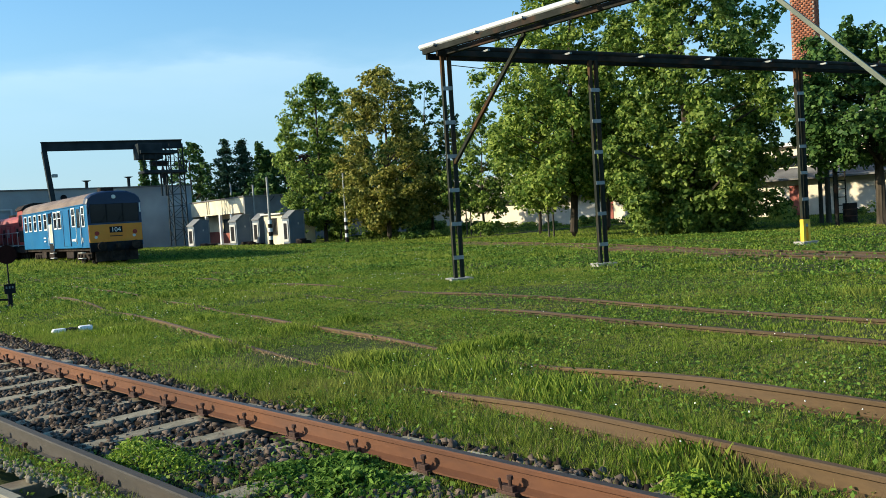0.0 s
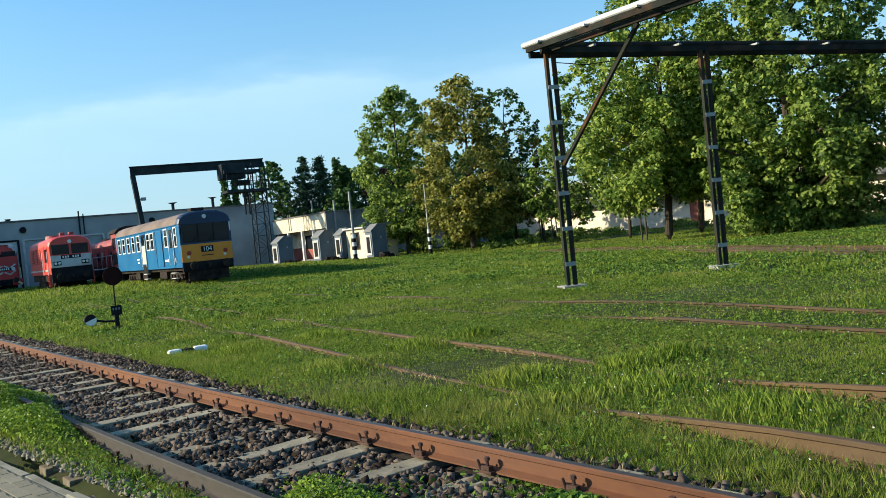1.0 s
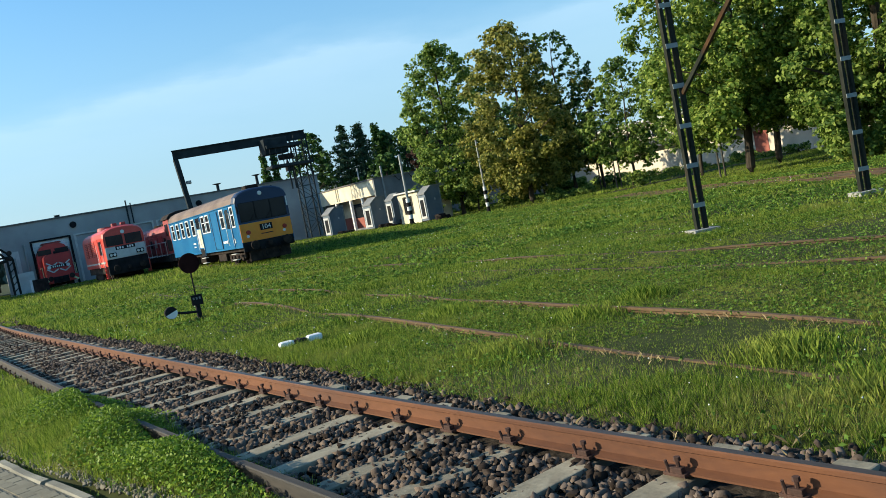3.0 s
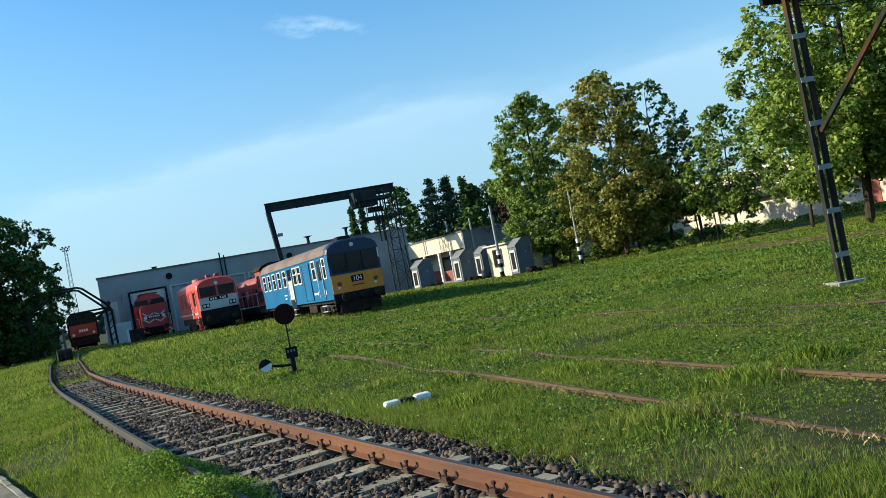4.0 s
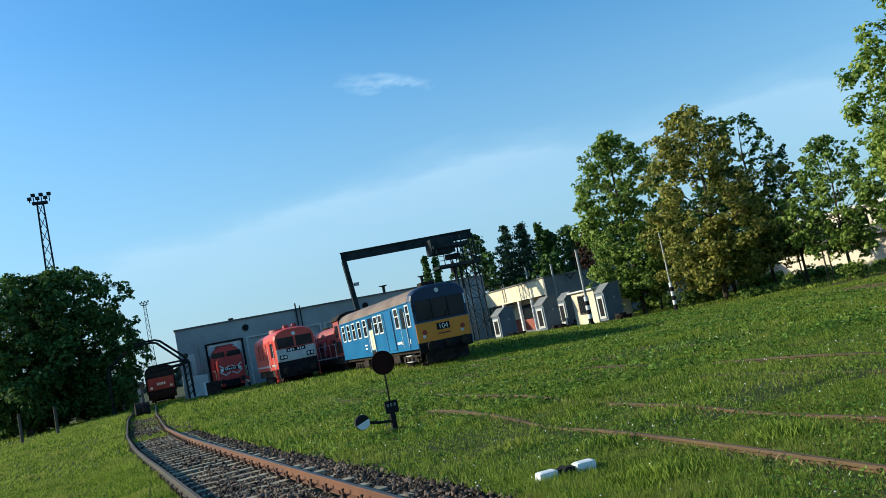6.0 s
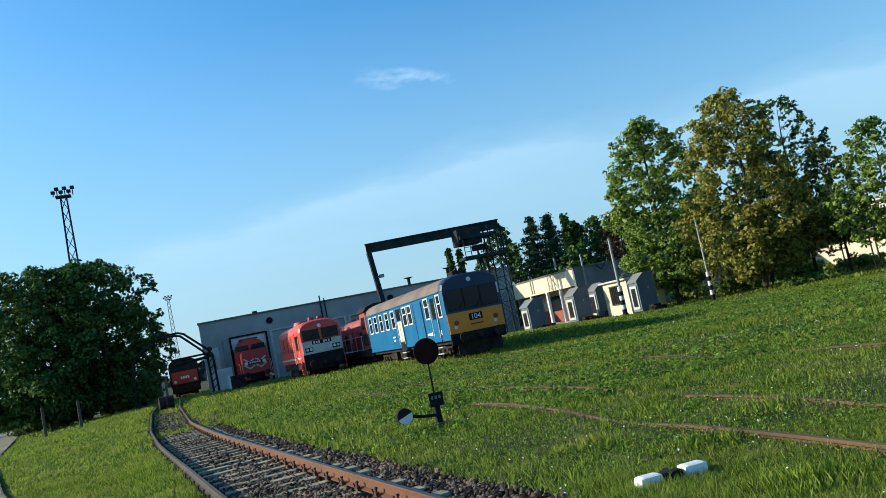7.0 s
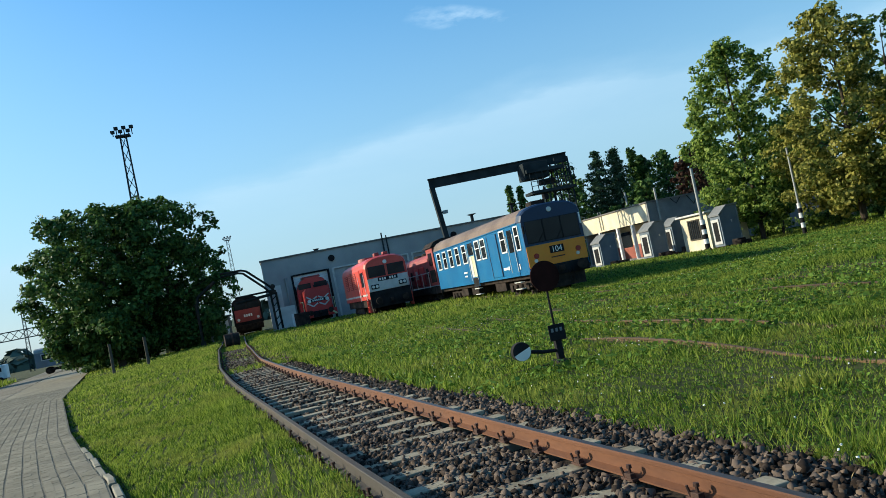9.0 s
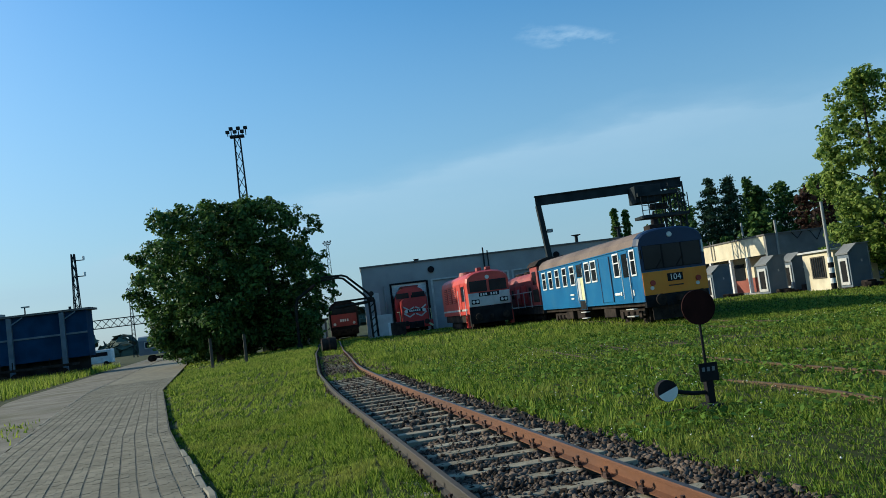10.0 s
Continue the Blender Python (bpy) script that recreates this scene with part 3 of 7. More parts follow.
bm = bmesh.new()
prev = None
for k in range(60):
    y = -8 + k * 0.8
    a = 0.12 * math.sin(y * 1.3) + 0.08 * math.sin(y * 3.1)
    row = [bm.verts.new((float(T4(y)) + dx, y, float(ground_z(float(T4(y)) + dx, y)) + 0.012)) for dx in (-0.5 + a, 0.2, 1.2, 1.95 - a)]
    if prev:
        for j in range(3):
            bm.faces.new((prev[j], prev[j + 1], row[j + 1], row[j]))
    prev = row
tagged(new("track_bed", mesh_of("track_bed", bm, M_SOIL)), "bare brown soil bed of the far yard track", "track bed", kind="structure")

# ---- big grey engine shed ----
SHED_Y, SX0, SX1, SH = 88.0, 3.25, 34.6, 6.55
shed = thing("engine_shed", (0, 0, 0), label="long low grey rendered engine shed with large doors", category="building")
doors = [(5.75, 9.1), (9.55, 12.9), (13.35, 16.7), (17.15, 20.5)]
D_TOP = 4.75
edges = [SX0] + [v for d in doors for v in d] + [SX1]
for i in range(0, len(edges), 2):
    part("front_wall", box(edges[i], edges[i + 1], SHED_Y, SHED_Y + 0.35, -0.1, D_TOP), M_SHED, shed)
part("front_wall", box(SX0, SX1, SHED_Y, SHED_Y + 0.35, D_TOP, SH), M_SHED, shed)
part("side_wall", beam((SX0 + 0.19, SHED_Y + 0.36, SH / 2 - 0.05), (SX0 + 0.75, SHED_Y + 10, SH / 2 - 0.05), 0.3, SH + 0.1), M_SHED, shed)
part("side_wall", box(SX1 - 0.35, SX1, SHED_Y + 0.352, SHED_Y + 10, -0.1, SH), M_SHED, shed)
part("back_wall", box(SX0 + 0.6, SX1, SHED_Y + 10, SHED_Y + 10.3, -0.1, SH), M_SHED, shed)
rf = box(SX0 - 0.1, SX1 + 0.12, SHED_Y - 0.1, SHED_Y + 10.4, SH, SH + 0.14)
for v in rf.verts:
    if v.co.x < SX0 + 1 and v.co.y > SHED_Y + 5:
        v.co.x += 0.6
part("roof", rf, M_ROOFFELT, shed, "grey felt roof with a thin metal edge")
part("shed_floor", box(SX0 + 1.1, SX1 - 0.36, SHED_Y + 0.36, SHED_Y + 9.9, -0.1, 0.3), M_CONCRETE, shed)
for k, (a, b) in enumerate(doors):
    fr = bmesh.new()
    for x in (a, b):
        box(x - 0.09, x + 0.09, SHED_Y - 0.06, SHED_Y - 0.004, 0, D_TOP + 0.1, 0, fr)
    box(a + 0.092, b - 0.092, SHED_Y - 0.06, SHED_Y - 0.004, D_TOP - 0.02, D_TOP + 0.12, 0, fr)
    part("door_frame", fr, M_BLACK if k == 0 else M_LIGHTGREY, shed)
    for j in range(19):
            z = 0.05 + j * 0.245
            part("shutter_slat", box(a + 0.1, b - 0.1, SHED_Y + 0.12, SHED_Y + 0.17, z, z + 0.235, 0.008), M_WHITE if k == 0 else M_SHUTTER, shed)
for x in (9.6, 21.5):
    bm = rod((x, SHED_Y - 0.14, 5.75), (x, SHED_Y - 0.004, 5.75), 0.3, 0.3, 20)
    v = part("wall_fan", bm, M_BLACK, shed, "round dark ventilation fan")
part("wall_panel", box(4.0, 4.6, SHED_Y - 0.05, SHED_Y - 0.003, 1.7, 4.2, 0.01), M_LIGHTGREY, shed)
part("drainpipe", rod((5.15, SHED_Y - 0.1, 0.2), (5.15, SHED_Y - 0.1, 4.7), 0.1), M_SHED, shed)
part("drainpipe", rod((4.2, SHED_Y - 0.1, 1.6), (4.2, SHED_Y - 0.1, 3.6), 0.06), M_SHED, shed)
part("conduit", rod((14.6, SHED_Y - 0.1, 4.9), (14.6, SHED_Y - 0.1, 7.2), 0.07), M_CRANE, shed)
part("conduit", rod((15.0, SHED_Y - 0.1, 4.9), (15.0, SHED_Y - 0.1, 6.9), 0.06), M_CRANE, shed)
# wide-capped roof ventilators and a small mast
for x, h in ((8.6, 0.15), (24.3, 0.7), (28.6, 1.0)):
    v = thing("roof_vent", (x, SHED_Y + 2.0, SH + 0.14), label="grey metal roof ventilator with a wide cap", category="roof vent", group="roof vents")
    part("pipe", rod((0, 0, 0), (0, 0, h), 0.16 if h > 0.5 else 0.3), M_CRANE, v)
    part("cap", rod((0, 0, h), (0, 0, h + 0.14), 0.18, 0.5 if h > 0.5 else 0.3, 14), M_CRANE, v)
sr = thing("roof_siren", (32.2, SHED_Y + 1.5, SH + 0.14), label="dark round roof siren on a short post", category="siren")
part("post", rod((0, 0, 0), (0, 0, 1.6), 0.1), M_BLACK, sr)
part("drum", rod((0, 0, 0.9), (0, 0, 1.7), 0.36, 0.36, 14), M_BLACK, sr)
part("horn", rod((0, 0, 1.7), (0, 0, 2.3), 0.2, 0.05, 10), M_BLACK, sr)

# ---- gantry crane behind the trains ----
crane = thing("gantry_crane", (0, 0, 0), label="tall dark steel gantry crane with a lattice leg", category="gantry crane")
cl, cr = Vector((18.65, 81.6, 0.3)), Vector((30.35, 79.0, 0.3))
CT = 10.45
d = (cr - cl).normalized()
bm = beam(cl + d * -0.2 + Vector((0, 0, CT - 0.62)), cr + d * 0.15 + Vector((0, 0, CT - 0.62)), 0.35, 0.75)
part("girder", bm, M_CRANE, crane)
bm = beam(cl + d * -0.25 + Vector((0, 0, CT - 0.2)), cr + d * 0.2 + Vector((0, 0, CT - 0.2)), 0.6, 0.08)
part("girder_flange", bm, M_CRANE, crane)
part("leg", beam(cl + Vector((-0.0, 0, CT - 1)), cl + Vector((0.9, 0.2, 0)), 0.42, 0.42), M_CRANE, crane)
for dx, dy in ((-1.35, -0.6), (-1.35, 0.6), (0.0, -0.6), (0.0, 0.6)):
    part("tower_post", beam(cr + Vector((dx, dy, 0)), cr + Vector((dx * 0.9, dy, CT - 0.6)), 0.11, 0.11), M_CRANE, crane)
lat = bmesh.new()
for k in range(8):
    z0, z1 = 0.4 + k * 1.15, 0.4 + (k + 1) * 1.15
    for dy in (-0.6, 0.6):
        a, b = cr + Vector((-1.35, dy, z0)), cr + Vector((0, dy, z1))
        if k % 2:
            a, b = cr + Vector((0, dy, z0)), cr + Vector((-1.35, dy, z1))
        beam(a, b, 0.045, 0.045, lat)
        beam(cr + Vector((-1.35, dy, z1)), cr + Vector((0, dy, z1)), 0.045, 0.045, lat)
    for dx in (-1.35, 0):
        beam(cr + Vector((dx, -0.6, z0)), cr + Vector((dx, 0.6, z1)), 0.06, 0.06, lat)
part("lattice_bracing", lat, M_CRANE, crane)
part("hoist_house", box(cr.x - 4.1, cr.x - 0.6, cr.y - 0.9, cr.y + 1.2, CT - 1.25, CT - 0.95), M_CRANE, crane)
part("hoist_box", box(cr.x - 4.2, cr.x - 1.9, cr.y - 0.6, cr.y + 1.0, CT - 1.75, CT - 0.3, 0.04), M_CRANE, crane)
part("platform", box(cr.x - 3.9, cr.x + 0.2, cr.y - 1.0, cr.y + 1.0, CT - 3.1, CT - 2.85), M_CRANE, crane)
rl = bmesh.new()
for z in (CT - 2.45, CT - 2.05):
    beam((cr.x - 3.9, cr.y - 0.98, z), (cr.x + 0.2, cr.y - 0.98, z), 0.05, 0.05, rl)
for k in range(8):
    x = cr.x - 3.9 + k * 0.58
    beam((x, cr.y - 0.98, CT - 2.9), (x, cr.y - 0.98, CT - 1.3), 0.06, 0.06, rl)
part("railing", rl, M_CRANE, crane)
part("cable_drum", rod((cr.x - 3.0, cr.y - 0.6, CT - 2.2), (cr.x - 1.6, cr.y - 0.6, CT - 2.2), 0.28, 0.28, 14), M_UNDER, crane)
for x in (-2.3, -1.9):
    part("hanging_chain", rod((cr.x + x, cr.y - 0.7, CT - 3.1), (cr.x + x, cr.y - 0.7, CT - 5.3), 0.09), M_CRANE, crane)
part("floodlight", box(cl.x + 0.5, cl.x + 0.95, cl.y - 0.25, cl.y + 0.05, CT - 3.1, CT - 2.8, 0.03), M_GALV, crane)
part("lamp_arm", rod((cl.x + 0.2, cl.y, CT - 3.0), (cl.x + 0.7, cl.y - 0.1, CT - 2.9), 0.04), M_CRANE, crane)

# ---- rolling stock ----
def wheelset(parent, y, r=0.46, half=0.76):
    for s in (-1, 1):
        w = part("wheel", rod((s * half - 0.07, y, r), (s * half + 0.07, y, r), r, r, 22), M_UNDER, parent)
        part("rim", rod((s * (half + 0.071), y, r), (s * (half + 0.09), y, r), r * 0.82, r * 0.8, 22), M_UNDER, w)
    part("axle", rod((-half, y, r), (half, y, r), 0.08), M_UNDER, parent)


def bogie(parent, y, base=2.2):
    for s in (-1, 1):
        fr = bmesh.new()
        box(s * 0.98 - 0.06, s * 0.98 + 0.06, y - base / 2 - 0.4, y + base / 2 + 0.4, 0.42, 0.72, 0.03, fr)
        for k in (-1, 1):
            box(s * 1.0 - 0.1, s * 1.0 + 0.1, y + k * base / 2 - 0.16, y + k * base / 2 + 0.16, 0.3, 0.62, 0.03, fr)
            rod((s * 1.04, y + k * 0.35, 0.35), (s * 1.04, y + k * 0.35, 0.62), 0.1, 0.1, 10, fr)
        part("bogie_frame", fr, M_UNDER, parent)
    for k in (-1, 1):
        wheelset(parent, y + k * base / 2)


def buffers(parent, y, half=0.87, z=1.04, out=-1):
    for s in (-1, 1):
        b = part("buffer", rod((s * half, y, z), (s * half, y + out * 0.42, z), 0.09, 0.09, 14), M_UNDER, parent)
        part("buffer_head", rod((s * half, y + out * 0.42, z), (s * half, y + out * 0.48, z), 0.23, 0.22, 18), M_UNDER, b)
    part("coupling_hook", box(-0.07, 0.07, y + out * 0.4 if out < 0 else y, y if out < 0 else y + out * 0.4, z - 0.14, z + 0.1, 0.02), M_UNDER, parent)


def arch(half, z0, eave, top, n=9, inset=0.06):
    """Outline of a coach body: straight sides and a rounded roof."""
    pts = [(-half, z0), (half, z0), (half, eave)]
    for k in range(1, n):
        a = math.pi * k / n
        pts.append(((half - inset * math.sin(a)) * math.copysign(abs(math.cos(a)) ** 0.72, math.cos(a)), eave + (top - eave) * math.sin(a) ** 0.8))
    pts.append((-half, eave))
    return pts


def loft(rings, bm=None):
    out = bm or bmesh.new()
    vs = [[out.verts.new(p) for p in r] for r in rings]
    n = len(vs[0])
    for a, b in zip(vs[:-1], vs[1:]):
        for k in range(n):
            out.faces.new((a[k], a[(k + 1) % n], b[(k + 1) % n], b[k]))
    out.faces.new(vs[0][::-1])
    out.faces.new(vs[-1])
    bmesh.ops.recalc_face_normals(out, faces=out.faces)
    return out


def side_window(parent, x, y0, y1, z0, z1, frame_mat=None, divided=True):
    s = math.copysign(1, x)
    fr = bmesh.new()
    w = 0.07
    xa, xb = sorted((x + s * 0.003, x + s * 0.035))
    box(xa, xb, y0, y1, z0, z0 + w, 0.008, fr); box(xa, xb, y0, y1, z1 - w, z1, 0.008, fr)
    box(xa, xb, y0, y0 + w, z0 + w, z1 - w, 0, fr); box(xa, xb, y1 - w, y1, z0 + w, z1 - w, 0, fr)
    if divided:
        zm = z0 + (z1 - z0) * 0.6
        box(xa, xb, y0 + w, y1 - w, zm - 0.025, zm + 0.025, 0, fr)
    f = part("window_frame", fr, frame_mat or M_WHITE, parent)
    xa, xb = sorted((x + s * 0.002, x + s * 0.014))
    part("pane", box(xa, xb, y0 + w - 0.01, y1 - w + 0.01, z0 + w - 0.01, z1 - w + 0.01), M_GLASS, f)


def railcar(loc):
    c = thing("railcar", loc, label="blue railway driving trailer with a yellow front band", category="railcar")
    L, H = 15.9, 1.43
    z0, eave, top = 1.0, 3.25, 3.95
    o = arch(H, z0, eave, top)
    rings = []
    for y, k, dz in ((0.0, 0.972, 0.10), (0.06, 0.992, 0.04), (0.25, 1.0, 0.0), (L - 0.05, 1.0, 0.0), (L, 0.97, 0.03)):
        rings.append([(x * k, y, z if z <= z0 + 0.01 else z0 + (z - z0) * (1 - dz / 3)) for x, z in o])
    body = loft(rings)
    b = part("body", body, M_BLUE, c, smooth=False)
    # roof skin, from the eaves up
    ro = [(x * 1.012, z + 0.012) for x, z in arch(H, eave + 0.02, eave + 0.05, top + 0.0)]
    part("roof", prism(ro, 0.455, L - 0.1), M_ROOF, c, "brown weathered roof")
    # front
    nose = arch(H * 0.97, 2.20, eave - 0.05, top - 0.12)
    part("front_dome", prism([(x, z) for x, z in nose], -0.012, 0.03), M_BLUE_DARK, c, "dark blue rounded front above the band")
    cap = [(x * 1.016, z + 0.016) for x, z in arch(H, eave + 0.01, eave + 0.05, top)]
    part("front_cap", loft([[(x * k, y, 3.2 + (z - 3.2) * q) for x, z in cap] for y, k, q in ((-0.016, 0.955, 0.88), (0.08, 0.99, 0.965), (0.45, 1.0, 1.0))]), M_BLUE_DARK, c, "dark blue rounded roof end")
    part("front_band", box(-H * 0.965, H * 0.965, -0.03, 0.16, 1.24, 2.18, 0.03), M_AMBER, c, "dull yellow front panel")
    # Skirt is black to carry the shade below the front band.
    part("front_skirt", box(-H * 0.95, H * 0.95, -0.015, 0.2, 0.75, 1.237, 0.02), M_BLACK, c)
    ws = part("windscreen", box(-1.24, 1.24, -0.03, -0.008, 2.28, 3.26, 0.02), M_GLASS, c, "wide dark windscreen")
    for x in (-0.42, 0.42):
        part("windscreen_pillar", box(x - 0.025, x + 0.025, -0.045, -0.031, 2.28, 3.26), M_BLACK, ws)
    for x in (-0.75, 0.1):
        part("wiper", beam((x, -0.05, 2.30), (x + 0.35, -0.05, 2.75), 0.02, 0.02), M_BLACK, ws)
    part("head_lamp", rod((0.0, -0.07, 3.62), (0.0, 0.0, 3.62), 0.1, 0.12, 18), M_LAMP, c, "single upper head lamp")
    for x in (-0.98, 0.98):
        for dz, mat, r in ((1.72, M_TAIL, 0.11), (1.52, M_LAMP, 0.075)):
            part("marker_lamp", rod((x - (0.06 if dz < 1.6 else 0), -0.075, dz), (x - (0.06 if dz < 1.6 else 0), -0.02, dz), r, r * 1.1, 16), mat, c)
    pl = part("number_panel", box(-0.33, 0.33, -0.045, -0.031, 1.72, 2.04), M_BLACK, c, "black number panel with white digits")
    lettering("number", "104", 0.34, pose(0, -0.049, 1.87, 90, 0, 0), M_WHITE, pl)
    part("maker_bar", box(-0.32, 0.32, -0.036, -0.031, 1.52, 1.57), M_RUST_DARK, c)
    part("side_mirror", box(1.30, 1.36, -0.06, 0.02, 2.75, 3.25, 0.01), M_WHITE, c)
    part("side_mirror", box(-1.36, -1.30, -0.06, 0.02, 2.75, 3.1, 0.01), M_BLACK, c)
    # left and right sides
    for s in (-1, 1):
        x = s * H
        for yc, w in ((14.8, 0.8), (13.45, 0.8), (12.05, 0.8), (10.65, 0.8), (9.25, 0.8), (6.75, 0.8), (5.75, 0.8)):
            side_window(c, x, yc - w / 2, yc + w / 2, 2.12, 3.15)
        side_window(c, x, 2.25, 3.0, 2.15, 3.2)
        side_window(c, x, 0.35, 0.95, 2.1, 3.2)
        xa, xb = sorted((x + s * 0.003, x + s * 0.03))
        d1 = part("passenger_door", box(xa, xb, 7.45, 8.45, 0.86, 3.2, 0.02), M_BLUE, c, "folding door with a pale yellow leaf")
        xc, xd = sorted((x + s * 0.032, x + s * 0.045))
        part("door_leaf", box(xc, xd, 7.5, 7.93, 1.35, 2.45), M_PALEYELLOW, d1)
        part("door_leaf", box(xc, xd, 7.98, 8.4, 1.35, 2.45), M_LIGHTGREY, d1)
        for a, b2 in ((7.52, 7.92), (7.98, 8.38)):
            part("door_pane", box(xc, xd, a, b2, 2.5, 3.12), M_GLASS, d1)
        part("door_step_well", box(xc, xd, 7.5, 8.4, 0.88, 1.3), M_BLACK, d1)
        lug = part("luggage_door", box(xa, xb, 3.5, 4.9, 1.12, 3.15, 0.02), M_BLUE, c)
        part("door_gap", box(xc, xd, 4.86, 4.93, 1.1, 3.16), M_BLUE_DARK, lug)
        part("door_gap", box(xc, xd, 3.44, 3.5, 1.1, 3.16), M_BLUE_DARK, lug)
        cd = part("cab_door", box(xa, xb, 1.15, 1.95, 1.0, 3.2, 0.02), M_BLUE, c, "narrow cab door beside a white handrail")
        part("door_pane", box(xc, xd, 1.25, 1.85, 2.1, 3.1), M_GLASS, cd)
        for yy in (1.1, 2.0, 7.4, 8.5):
            part("handrail", rod((x + s * 0.06, yy, 1.2), (x + s * 0.06, yy, 2.9), 0.022), M_WHITE, c)
        for yy in (7.95, 1.55):
            for zz in (0.72, 0.42):
                part("step", box(x - 0.12 if s > 0 else x - 0.08, x + 0.08 if s > 0 else x + 0.12, yy - 0.42, yy + 0.42, zz, zz + 0.04), M_LIGHTGREY, c)
        lg = part("emblem", box(xa, xb, 2.35, 2.5, 1.35, 1.52), M_WHITE, c, "small white emblem and bars")
        part("writing_bar", box(xa, xb, 2.55, 3.2, 1.38, 1.49), M_WHITE, lg)
        part("writing_bar", box(xa, xb, 9.3, 9.95, 1.62, 1.7), M_WHITE, lg)
        part("writing_bar", box(xa, xb, 9.4, 9.85, 1.42, 1.5), M_WHITE, lg)
        part("writing_bar", box(xa, xb, 0.9, 1.0, 1.3, 1.55), M_WHITE, lg)
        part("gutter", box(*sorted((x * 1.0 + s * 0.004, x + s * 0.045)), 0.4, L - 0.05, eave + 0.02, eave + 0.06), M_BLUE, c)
    und = bmesh.new()
    box(-1.25, 1.25, 0.1, L - 0.1, 0.82, 0.995, 0.02, und)
    for yy, ww in ((5.0, 1.6), (9.4, 1.3), (11.4, 1.2)):
        box(-1.2, 1.2, yy - ww / 2, yy + ww / 2, 0.4, 0.82, 0.05, und)
    part("underframe", und, M_UNDER, c)
    bogie(c, 2.6); bogie(c, L - 2.6)
    buffers(c, 0.0); buffers(c, L, out=1)
    part("snow_guard", box(-1.1, 1.1, 0.05, 0.12, 0.22, 0.85, 0.02), M_UNDER, c)
    for x in (-0.5, -0.3, 0.35, 0.55):
        part("brake_hose", tube([(x, 0, 0.95), (x, -0.14, 0.8), (x, -0.16, 0.5), (x + 0.05, -0.1, 0.38)], 0.03), M_BLACK, c)
    part("roof_vent", box(-0.35, 0.35, 1.0, 1.7, top - 0.06, top + 0.22, 0.04), M_UNDER, c)
    part("roof_horn", rod((0.75, 0.5, top - 0.22), (0.75, 0.2, top - 0.12), 0.05, 0.1), M_UNDER, c)
    return c


railcar((13.78, 44.75, 0.12))


